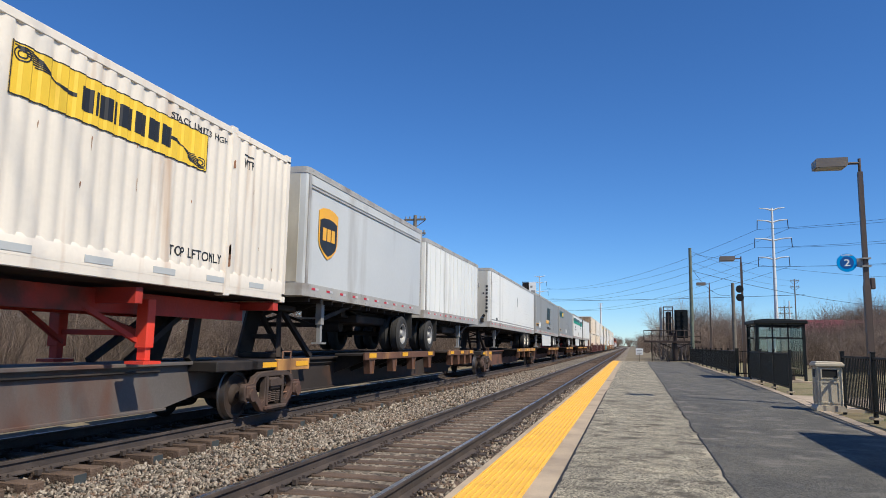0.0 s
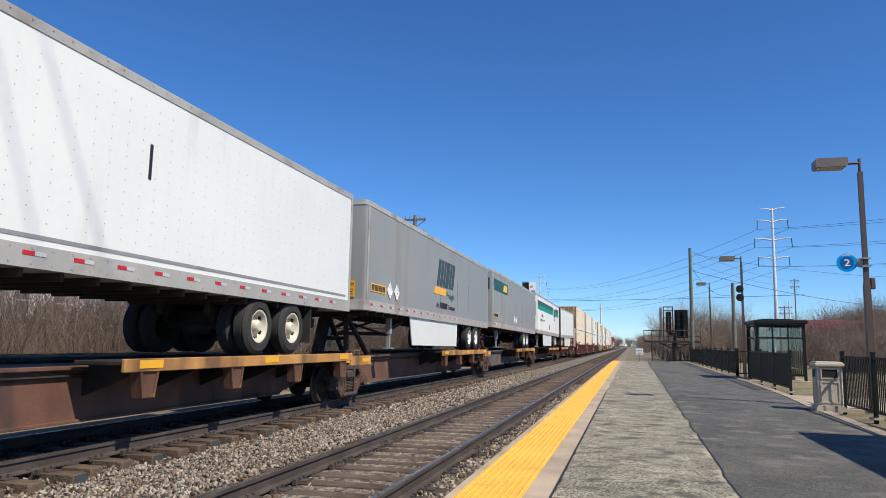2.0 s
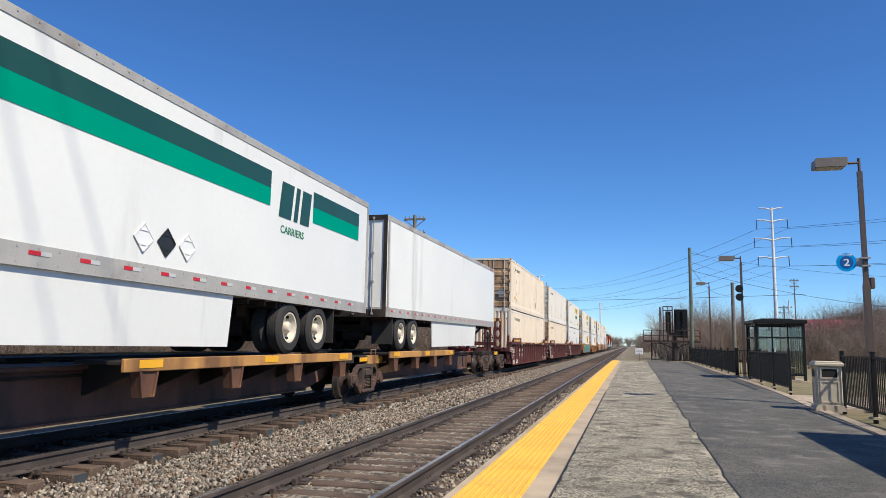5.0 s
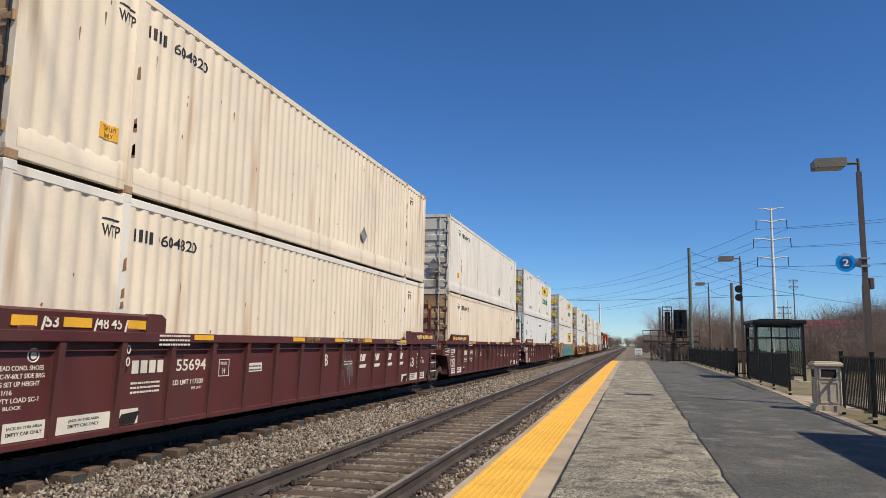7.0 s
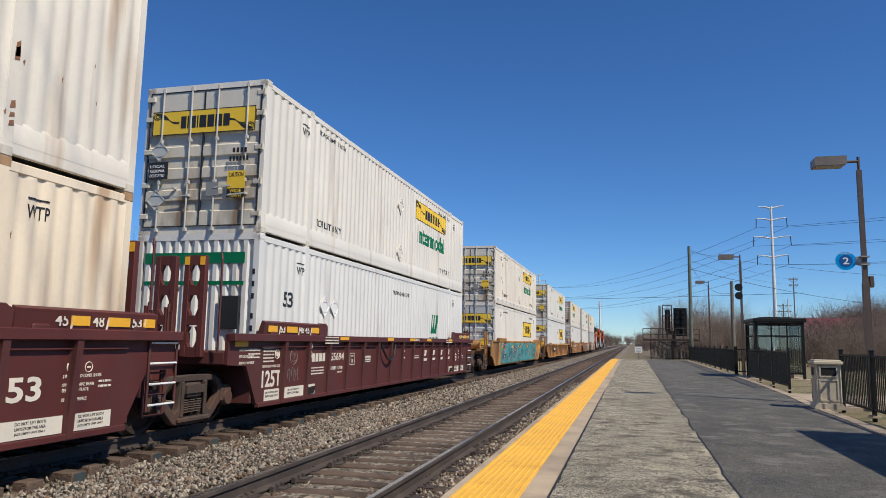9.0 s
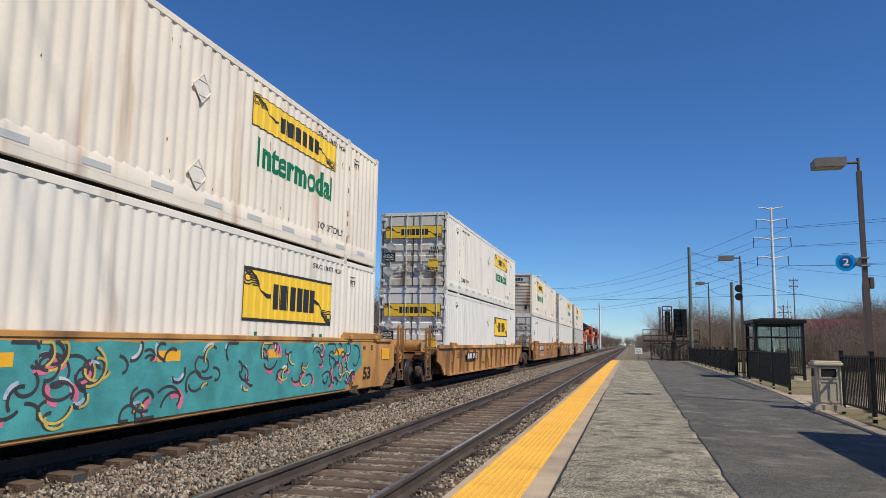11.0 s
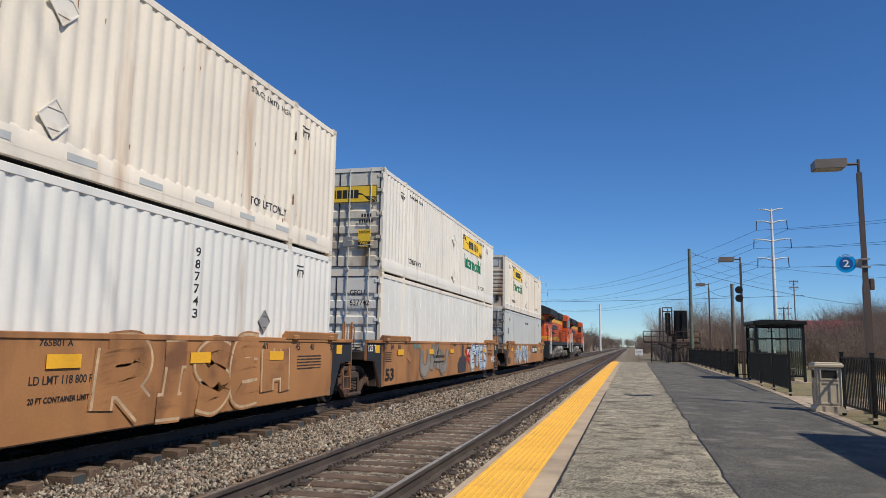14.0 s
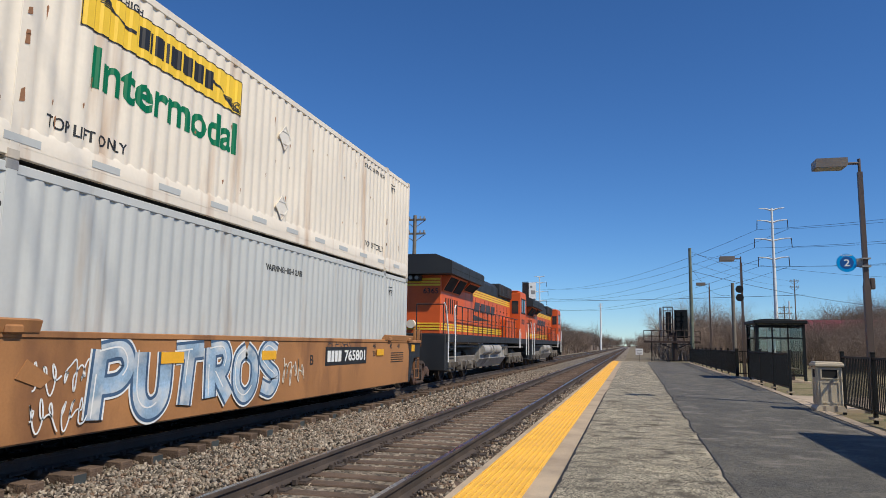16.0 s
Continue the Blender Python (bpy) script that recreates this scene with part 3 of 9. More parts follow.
def kerb():
    s = Shape()
    for (a, xa), (b, xb) in zip(RIGHT, RIGHT[1:]):
        s.add([(xa, a, 0.0), (xa, a, PLATFORM_Z + 0.012), (xa + 0.2, a, PLATFORM_Z + 0.012), (xa + 0.2, a, 0.0), (xb, b, 0.0), (xb, b, PLATFORM_Z + 0.012), (xb + 0.2, b, PLATFORM_Z + 0.012), (xb + 0.2, b, 0.0)],
              [(0, 1, 5, 4), (1, 2, 6, 5), (2, 3, 7, 6)])
    return s


part("kerb", kerb, M_CONCRETE, pf, "pale concrete kerb")
part("core", Shape().box(-0.64, 3.0, -20, END_Y - 0.02, -0.76, 0.17), M_CONCRETE, pf)


def tile_shape():
    s = Shape().box(0, 0.53, 0.004, 1.216, 0, 0.012, 0.003)
    for i in range(9):
        for j in range(20):
            x, y = 0.03 + i * 0.0588, 0.034 + j * 0.0605
            v = [(x + r * math.cos(math.pi * k / 3), y + r * math.sin(math.pi * k / 3), z) for r, z in ((0.013, 0.012), (0.009, 0.018)) for k in range(6)]
            s.add(v, [(k, (k + 1) % 6, 6 + (k + 1) % 6, 6 + k) for k in range(6)] + [(6, 7, 8, 9, 10, 11)])
    return s


def cracks():
    """Thin wandering cracks across the aggregate strip."""
    s = Shape()
    q = random.Random(5)
    for y in (6.9, 7.9, 9.3, 10.2, 12.1, 13.9, 16.4, 20.5, 26.0, 33.0):
        x, p = -0.62, []
        while x < seam_x(y):
            p.append((x, y + 0.10 * noise.noise((x * 2.2, y * 3, 1)) + 0.03 * noise.noise((x * 9, y, 2))))
            x += 0.06
        for a, b in zip(p, p[1:]):
            w = 0.004 + 0.012 * max(0, noise.noise((a[0] * 5, a[1], 7)))
            s.add([(a[0], a[1] - w, PLATFORM_Z + 0.0042), (b[0], b[1] - w, PLATFORM_Z + 0.0042), (b[0], b[1] + w, PLATFORM_Z + 0.0042), (a[0], a[1] + w, PLATFORM_Z + 0.0042)], [(0, 1, 2, 3)])
    return s


part("cracks", cracks, M_CRACK, pf, "fine dark cracks")

for k in range(53):
    part("tactile_tile", tile_shape, M_YELLOW, pf, at=Matrix.Translation((-1.41, -4.6 + k * 1.22, PLATFORM_Z - 0.01)), key="tile")

strip("lawn", [(2.85, -0.7), (3.4, 0.1), (6.0, 0.14), (12, 0.1), (30, 0.0), (60, -0.76)], -20, 66, 3.0, M_GRASS, "dormant yellow grass behind the platform", "lawn", 0.05)


tagged(new("path", Shape().box(4.05, 6.8, 17.0, 21.2, -0.2, 0.185, 0.01).mesh("path", M_CONCRETE)), "pale concrete path beside the platform", "path", kind="structure")

# ---- on and beside the platform ----
def fence_panel(name, label, p0, p1, h, posts, group):
    """An iron fence from p0 to p1 with posts, two rails and pickets."""
    a, b = Vector((*p0, 0)), Vector((*p1, 0))
    L = (b - a).length
    ang = math.atan2(b.y - a.y, b.x - a.x)
    c = thing(name, label, "fence", group, Matrix.Translation((a.x, a.y, PLATFORM_Z)) @ Matrix.Rotation(ang, 4, "Z"))
    for k in range(posts):
        x = L * k / (posts - 1)
        part("post", lambda: Shape().box(-0.035, 0.035, -0.035, 0.035, -0.1, h + 0.06, 0.006).box(-0.045, 0.045, -0.045, 0.045, h + 0.05, h + 0.08, 0.008), M_BLACK, c, at=Matrix.Translation((x, 0, 0)), key=("fp", h))
        part("base_plate", lambda: Shape().box(-0.09, 0.09, -0.09, 0.09, -0.02, 0.02), M_CONCRETE, c, at=Matrix.Translation((x, 0, 0)), key="fbp")
    for z in (0.12, h - 0.04):
        part("rail", Shape().box(0, L, -0.02, 0.02, z - 0.02, z + 0.02), M_BLACK, c, at=Matrix())
    n = int(L / 0.1)
    for k in range(1, n):
        part("picket", lambda: Shape().box(-0.009, 0.009, -0.009, 0.009, 0.12, h - 0.04), M_BLACK, c, at=Matrix.Translation((k * L / n, 0, 0)), key=("pk", h))
    return c


fence_panel("iron_fence", "black iron picket fence along the kerb", (4.3, 5.0), (4.27, 16.6), 1.12, 7, "fences")
fence_panel("iron_fence", "black iron fence of close pickets before the shelter", (4.4, 22.4), (4.47, 29.9), 1.12, 4, "fences")
fence_panel("iron_fence", "long black iron fence of close pickets along the platform", (4.43, 33.4), (4.62, 60.6), 1.12, 11, "fences")
fence_panel("iron_fence", "black iron picket fence across the platform end", (1.66, 60.4), (4.88, 60.7), 1.45, 3, "fences")
fence_panel("iron_fence", "black iron gate-like fence beside the shelter", (4.5, 33.4), (6.2, 33.6), 1.12, 3, "fences")


def litter_bin(x, y):
    c = thing("litter_bin", "beige panelled plastic litter bin with a square opening", "bin", at=Matrix.Translation((x, y, PLATFORM_Z)) @ Matrix.Rotation(radians(-2), 4, "Z") @ Matrix.Diagonal((0.88, 0.88, 0.9, 1)))
    w = 0.26
    part("body", Shape().box(-w, w, -w, w, 0.1, 0.98, 0.02), M_BIN, c)
    part("base", Shape().prism([(-w - 0.05, 0.0), (w + 0.05, 0.0), (w + 0.05, 0.06), (w, 0.13), (-w, 0.13), (-w - 0.05, 0.06)], "y", -w - 0.05, w + 0.05), M_BIN, c)
    part("lid", Shape().box(-w - 0.05, w + 0.05, -w - 0.05, w + 0.05, 0.98, 1.06, 0.02).box(-w - 0.02, w + 0.02, -w - 0.02, w + 0.02, 1.05, 1.09, 0.015), M_BIN, c, "flat moulded lid")
    for rot in (0, 90, 180, 270):
        R = Matrix.Rotation(radians(rot), 4, "Z")
        part("opening", Shape().box(-0.16, 0.16, -w - 0.004, -w + 0.02, 0.74, 0.92), M_DARK, c, "dark opening", at=R)
        part("opening_frame", Shape().box(-0.19, 0.19, -w - 0.02, -w, 0.71, 0.74).box(-0.19, 0.19, -w - 0.02, -w, 0.92, 0.95).box(-0.19, -0.16, -w - 0.02, -w, 0.74, 0.92).box(0.16, 0.19, -w - 0.02, -w, 0.74, 0.92), M_BIN, c, at=R)
        part("side_panel", Shape().box(-0.2, -0.17, -w - 0.015, -w, 0.18, 0.66).box(0.17, 0.2, -w - 0.015, -w, 0.18, 0.66).box(-0.17, 0.17, -w - 0.015, -w, 0.18, 0.21).box(-0.17, 0.17, -w - 0.015, -w, 0.63, 0.66), M_BIN, c, "raised panel moulding", at=R)
    return c


litter_bin(3.86, 16.15)


def shelter(x0, x1, y0, y1, height, label):
    """A glazed waiting shelter with dark frames and a flat roof."""
    c = thing("waiting_shelter", label, "shelter", "shelters")
    z0, z1 = PLATFORM_Z, height
    part("roof", Shape().box(x0 - 0.12, x1 + 0.12, y0 - 0.2, y1 + 0.2, z1, z1 + 0.14, 0.02).box(x0 + 0.2, x1 - 0.3, y0 + 0.2, y1 - 0.2, z1 + 0.14, z1 + 0.2, 0.02), M_BLACK, c, "flat dark roof")
    corners = [(x0, y0), (x1, y0), (x0, y1), (x1, y1)]
    for x, y in corners:
        part("post", Shape().box(x - 0.05, x + 0.05, y - 0.05, y + 0.05, 0.1, z1, 0.006), M_BLACK, c)

    def wall(pa, pb, n, mullions):
        (ax, ay), (bx, by) = pa, pb
        fr = Shape()
        for z in (z0 + 0.2, z1 - 0.55, z1 - 0.06):
            fr.beam((ax, ay, z), (bx, by, z), 0.05, 0.06)
        for k in range(1, n):
            t = k / n
            fr.beam((ax + (bx - ax) * t, ay + (by - ay) * t, z0 + 0.2), (ax + (bx - ax) * t, ay + (by - ay) * t, z1), 0.05, 0.05)
        part("wall_frame", fr, M_BLACK, c)
        for k in range(n):
            t0, t1 = k / n, (k + 1) / n
            g = Shape().beam((ax + (bx - ax) * t0, ay + (by - ay) * t0, (z0 + z1) / 2 + 0.05), (ax + (bx - ax) * t1, ay + (by - ay) * t1, (z0 + z1) / 2 + 0.05), 0.008, z1 - z0 - 0.4)
            ob = part("pane", g, M_GLASS, c, "clear glass pane")
            ob.visible_shadow = False
    wall((x0, y0), (x1, y0), 3, 3)
    wall((x1, y0), (x1, y1), 6, 6)
    wall((x0, y1), (x1, y1), 4, 4)
    wall((x0, y0), (x0, y0 + (y1 - y0) * 0.35), 2, 2)
    wall((x0, y1 - (y1 - y0) * 0.35), (x0, y1), 2, 2)
    part("bench", Shape().box(x1 - 0.5, x1 - 0.1, y0 + 0.4, y1 - 0.4, z0 + 0.42, z0 + 0.47, 0.01).box(x1 - 0.35, x1 - 0.25, y0 + 0.6, y0 + 0.7, z0, z0 + 0.42).box(x1 - 0.35, x1 - 0.25, y1 - 0.7, y1 - 0.6, z0, z0 + 0.42), M_BROWN, c)
    part("notice_panel", Shape().box(x0 + 0.75, x0 + 1.05, y1 - 0.12, y1 - 0.08, z0 + 0.7, z1 - 0.25, 0.01), M_WHITE, c, "pale notice panel")
    part("footing", Shape().box(x0 - 0.4, x1 + 0.2, y0 - 0.4, y1 + 0.3, -0.2, PLATFORM_Z - 0.004), M_CONCRETE, c, "concrete pad")
    return c


shelter(4.8, 6.48, 30.2, 32.4, 2.38, "glazed waiting shelter with dark metal frame and flat roof")
# out of view at the right, added so its roof shades the near asphalt
shelter(4.72, 6.6, 4.5, 10.44, 2.95, "unseen glazed shelter added for its roof shadow on the asphalt")


def street_lamp(x, y, h, label, arm=0.78, sign=False, horns=False, square=0.062):
    c = thing("street_lamp", label, "lamp", "platform lamps", Matrix.Translation((x, y, 0.1)))
    part("pole", Shape().prism([(-square, -square), (square, -square), (square, square), (-square, square)], "z", 0, 2.7).cyl((0, 0, 2.68), (0, 0, 2.9), square * 1.3, 4, square * 0.9)
         .prism([(-square * 0.75, -square * 0.75), (square * 0.75, -square * 0.75), (square * 0.75, square * 0.75), (-square * 0.75, square * 0.75)], "z", 2.8, h - 0.3).cyl((0, 0, h - 0.35), (0, 0, h), square * 0.5, 10), M_BROWN, c, "bronze painted square pole")
    part("arm", Shape().cyl((0, 0, h - 0.1), (-arm * 0.42, 0, h - 0.1), 0.03, 8), M_BROWN, c)
    hd = part("lamp_head", Shape().prism([(-0.64, -0.02), (-0.03, -0.02), (0.0, 0.01), (0.0, 0.18), (-0.62, 0.18), (-0.64, 0.16)], "y", -0.2, 0.2), M_LAMPGREY, c, "taupe shoebox lamp head", at=Matrix.Translation((-arm * 0.35, 0, h - 0.18)))
    part("lens", Shape().box(-0.6, -0.06, -0.18, 0.18, -0.03, -0.022), M_STEEL, hd, "unlit lamp lens")
    if sign:
        sg = part("sign_disc", Shape().cyl((-0.36, -0.015, 3.2), (-0.36, 0.015, 3.2), 0.2, 28), M_SIGNBLUE, c, "round blue platform sign")
        part("sign_centre", Shape().cyl((-0.36, -0.02, 3.2), (-0.36, -0.014, 3.2), 0.135, 24), M_SIGNNAVY, sg, "dark blue centre")
        write("2", M_WHITE, sg, on_end(-0.42, -0.022, 3.125), 0.12, 0.15)
        write("PLATFORM", M_WHITE, sg, on_end(-0.47, -0.017, 3.345), 0.22, 0.035)
        part("bracket", Shape().box(-0.17, 0.0, -0.02, 0.02, 3.11, 3.29).box(-0.09, 0.09, -0.09, 0.09, 3.1, 3.13).box(-0.09, 0.09, -0.09, 0.09, 3.27, 3.3), M_STEEL, c, "steel sign bracket")
        part("junction_box", Shape().box(0.06, 0.16, -0.06, 0.06, 2.62, 2.87, 0.02), M_BROWN, c)
    if horns:
        part("loudspeaker", Shape().cyl((-0.12, -0.14, h - 1.5), (-0.12, 0.1, h - 1.5), 0.17, 16, 0.07).cyl((-0.12, -0.14, h - 1.88), (-0.12, 0.1, h - 1.88), 0.17, 16, 0.07), M_BLACK, c, "pair of black round loudspeakers")
    return c


street_lamp(4.93, 17.0, 5.5, "bronze street lamp with a round platform sign", sign=True)
street_lamp(4.92, 34.4, 5.45, "bronze street lamp with black loudspeakers", horns=True)
street_lamp(5.75, 56.0, 6.1, "bronze street lamp at the platform end")


def wood_pole(x, y, h, label, arms=0, material=M_WOOD, r=0.16, wide=1.25):
    c = thing("utility_pole", label, "pole", "utility poles", Matrix.Translation((x, y, -0.75)))
    part("pole", Shape().cyl((0, 0, 0), (0, 0, h + 0.75), r, 12, r * 0.72), material, c)
    for k in range(arms):
        z = h + 0.4 - k * 0.95
        part("crossarm", Shape().box(-wide, wide, -0.06, 0.06, z, z + 0.12).beam((-0.7, 0, z), (0, 0, z - 0.5), 0.04, 0.04).beam((0.7, 0, z), (0, 0, z - 0.5), 0.04, 0.04), material, c)
        for xx in (-wide + 0.1, -wide * 0.5, wide * 0.5, wide - 0.1):
            part("insulator", lambda: Shape().cyl((0, 0, 0), (0, 0, 0.16), 0.05, 8), M_STEEL, c, at=Matrix.Translation((xx, 0, z + 0.12)), key="ins")
    return c


PYLON_ARMS = ((1.0, 0.077), (0.921, 0.091), (0.8, 0.11), (0.677, 0.091))      # height and reach of each pair of arms


def pylon(x, y, h, label, z=-0.75):
    c = thing("transmission_pole", label, "pylon", "transmission poles", Matrix.Translation((x, y, z)))
    part("mast", Shape().cyl((0, 0, 0), (0, 0, h), h * 0.0145, 14, h * 0.0065), M_WHITESTEEL, c)
    for k, (f, reach) in enumerate(PYLON_ARMS):
        for sx in (-1, 1):
            w, zz = reach * h, f * h
            part("arm", Shape().cyl((0, 0, zz - 0.016 * h), (sx * w * 0.45, 0, zz - 0.004 * h), h * 0.0065, 8, h * 0.0045).cyl((sx * w * 0.45, 0, zz - 0.004 * h), (sx * w, 0, zz), h * 0.0045, 8, h * 0.003), M_WHITESTEEL, c)
            if k:
                part("insulator", Shape().cyl((sx * w, 0, zz), (sx * w * 1.03, 0, zz - 0.062 * h), h * 0.0026, 6), M_WIRE, c, "dark insulator string")
    return c


wood_pole(4.83, 60.8, 9.45, "tall greenish utility pole at the platform end", 0, M_GREENPOLE, 0.165)
wood_pole(7.9, 60, 6.5, "weathered wooden utility pole", 0, M_WOOD, 0.17)
wood_pole(-13.9, 45, 9.9, "wooden utility pole with two crossarms behind the train", 2, wide=0.75)
wood_pole(25.2, 122, 12.3, "leaning wooden utility pole with crossarms", 2, wide=0.65, r=0.11)
wood_pole(25.5, 132, 8.6, "wooden utility pole with crossarms", 2)
pylon(22.0, 120.0, 24.2, "tall white steel transmission pole with six arms")
pylon(-27.0, 220.0, 23.2, "far white steel transmission pole")
wood_pole(-11.7, 300, 18.6, "very far white steel pole with short crossarms", 2, M_WHITESTEEL, 0.42, 0.95)


def billboard(x, y, z, w, h):
    """Two boards in a V on one steel column, a catwalk below."""
    c = thing("billboard", "far roadside billboard of two boards on a steel column", "billboard", at=Matrix.Translation((x, y, z)))
    part("column", Shape().cyl((0, 1.5, 0), (0, 1.5, h - 3.0), 0.45, 14), M_STEEL, c)
    m = Matrix.Translation((w * 0.02, 0, h - 3.6)) @ Matrix.Rotation(radians(8), 4, "Z")
    part("board", Shape().box(0, w, 0, 0.3, 0, 3.9, 0.02), M_WHITE, c, "white printed board", at=m)
    part("board_print", Shape().box(w * 0.3, w * 0.9, -0.02, 0.0, 1.1, 2.0).box(w * 0.2, w * 0.5, -0.02, 0.0, 2.6, 3.1), M_STEEL, c, "plain grey print", at=m)
    b = Matrix.Translation((-w * 0.02, 0, h - 3.6)) @ Matrix.Rotation(radians(-14), 4, "Z")
    part("board_back", Shape().box(-w * 0.95, 0, 0, 0.3, 0.2, 3.9, 0.02), M_DARK, c, "dark back of a board", at=b)
    for k in range(6):
        part("brace", lambda: Shape().box(-0.06, 0.06, -0.14, 0.0, -0.3, 4.1), M_BROWN, c, at=b @ Matrix.Translation((-w * (0.08 + 0.16 * k), 0, 0)), key="bbbrace")
    part("catwalk", Shape().box(-w * 0.9, w, -0.9, 0.0, -0.25, -0.15), M_BROWN, c, at=Matrix.Translation((0, 0, h - 3.6)))


billboard(-23.5, 170.0, -0.75, 1.7, 16.6)
wood_pole(23.5, 118, 8.6, "slim white lamp standard", 0, M_WHITESTEEL, 0.13)


def wires():
    """Sagging lines between the poles."""
    def line(a, b, sag, r):
        a, b = Vector(a), Vector(b)
        return [tuple(a.lerp(b, t / 14) - Vector((0, 0, sag * 4 * (t / 14) * (1 - t / 14)))) for t in range(15)]
    c = thing("overhead_wires", "thin dark sagging overhead wires", "wires", kind="stuff")
    h = 24.2
    for f, reach in PYLON_ARMS[1:]:
        for sx in (-1, 1):
            w = reach * h * 1.03
            zz = f * h - 0.062 * h - 0.75
            part("wire", Shape().tube(line((22 + sx * w, 120, zz), (-27 + sx * w, 220, zz - 1.5), 3.2, 0.03), 0.024, 4), M_WIRE, c)
            part("wire", Shape().tube(line((22 + sx * w, 120, zz), (88 + sx * w, 40, zz + 3), 3.2, 0.03), 0.024, 4), M_WIRE, c)
    for z, z2 in ((9.2, 9.0), (8.3, 8.2)):
        part("wire", Shape().tube(line((4.83, 60.8, z), (25.2, 122, z2 + 3), 0.5, 0.02), 0.012, 4), M_WIRE, c)
    part("wire", Shape().tube(line((4.83, 60.8, 8.0), (7.9, 60, 5.6), 0.9, 0.02), 0.014, 4), M_WIRE, c)
    part("wire", Shape().tube(line((4.83, 60.8, 7.6), (30, 72, 4.8), 0.8, 0.02), 0.018, 4), M_WIRE, c)
    part("wire", Shape().tube(line((4.83, 60.8, 9.0), (34, 60, 7.2), 1.2, 0.02), 0.012, 4), M_WIRE, c)
    # two lines that cross high over the tracks; their faint shadows lie on the passing train
    part("wire", Shape().tube(line((-70, -0.95, 26.0), (90, -2.9, 26.0), 2.6, 0.02), 0.017, 5), M_WIRE, c)
    part("wire", Shape().tube(line((-70, -12.2, 26.0), (90, 10.5, 26.0), 2.6, 0.02), 0.017, 5), M_WIRE, c)
    part("wire", Shape().tube(line((-60, 150, 10.6), (24, 110, 9.0), 0.6, 0.02), 0.035, 4), M_WIRE, c)


wires()


def signal_gantry(x, y):
    """A cantilever railway signal: mast, walkway with railing, ladder cage and two dark signal heads, seen from behind."""
    c = thing("signal_gantry", "rusty brown railway signal mast with walkway and dark heads", "signal", at=Matrix.Translation((x, y, -0.75)))
    part("mast", Shape().cyl((0, 0, 0), (0, 0, 3.3), 0.2, 12).box(-0.3, 0.3, -0.3, 0.3, 0, 0.12), M_GANTRY, c)
    part("walkway", Shape().box(-2.7, 2.2, -0.4, 0.4, 2.5, 2.68), M_GANTRY, c)
    rl = Shape()
    for yy in (-0.35, 0.35):
        for z in (3.1, 3.6):
            rl.tube([(-2.7, yy, z), (2.2, yy, z)], 0.03, 5)
        for k in range(8):
            xx = -2.7 + k * 4.9 / 7
            rl.tube([(xx, yy, 2.65), (xx, yy, 3.6)], 0.03, 5)
    part("railing", rl, M_GANTRY, c)
    hd = part("signal_head", Shape().box(0.0, 1.15, -0.1, 0.08, 2.95, 5.5, 0.03), M_BLACK, c, "dark signal backboard")
    for z in (3.3, 3.75, 4.2, 4.65, 5.1):
        part("hood", lambda: Shape().cyl((0, -0.34, 0), (0, -0.08, 0), 0.17, 12).box(-0.24, 0.24, -0.36, -0.1, 0.17, 0.2), M_BLACK, hd, at=Matrix.Translation((0.32, 0, z)), key="hood")
        part("hood", lambda: Shape().cyl((0, -0.34, 0), (0, -0.08, 0), 0.17, 12).box(-0.24, 0.24, -0.36, -0.1, 0.17, 0.2), M_BLACK, hd, at=Matrix.Translation((0.84, 0, z)), key="hood")
    cage = Shape()
    for z in (3.1, 3.6, 4.2, 4.8, 5.4, 5.75):
        cage.tube([(-0.95, -0.3, z), (-0.15, -0.3, z), (-0.15, 0.3, z), (-0.95, 0.3, z), (-0.95, -0.3, z)], 0.032, 5)
    for xx, yy in ((-0.95, -0.3), (-0.15, -0.3), (-0.15, 0.3), (-0.95, 0.3), (-0.55, -0.3)):
        cage.tube([(xx, yy, 2.6), (xx, yy, 5.75)], 0.032, 5)
    part("cage", cage, M_GANTRY, c)
    part("signal_head", Shape().box(-0.75, -0.3, -0.2, 0.1, 3.4, 5.3, 0.03), M_BLACK, c, "dark second head inside the cage")
    part("conduit", Shape().cyl((-1.2, -0.1, 3.0), (-1.2, -0.1, 5.7), 0.11, 10), M_STEEL, c, "grey upright pipe")
    part("bracket", Shape().box(-0.6, 0.6, -0.08, 0.08, 3.15, 3.4).beam((-0.2, 0, 2.0), (-1.6, 0, 2.6), 0.08, 0.08).beam((0.2, 0, 2.0), (1.5, 0, 2.6), 0.08, 0.08), M_GANTRY, c)
    return c


signal_gantry(3.9, 68.0)
sb = thing("notice_board", "small white notice board on a post by the track", "sign", at=Matrix.Translation((0.75, 66.0, -0.75)))
part("board", Shape().box(-0.32, 0.32, -0.02, 0.02, 1.4, 1.95, 0.01), M_WHITE, sb)
part("post", Shape().box(-0.03, 0.03, -0.02, 0.03, 0, 1.5), M_WOOD, sb)
part("notice_bars", Shape().box(-0.24, 0.24, -0.026, -0.02, 1.75, 1.8).box(-0.24, 0.24, -0.026, -0.02, 1.62, 1.66).box(-0.2, 0.2, -0.026, -0.02, 1.5, 1.54), M_STEEL, sb)


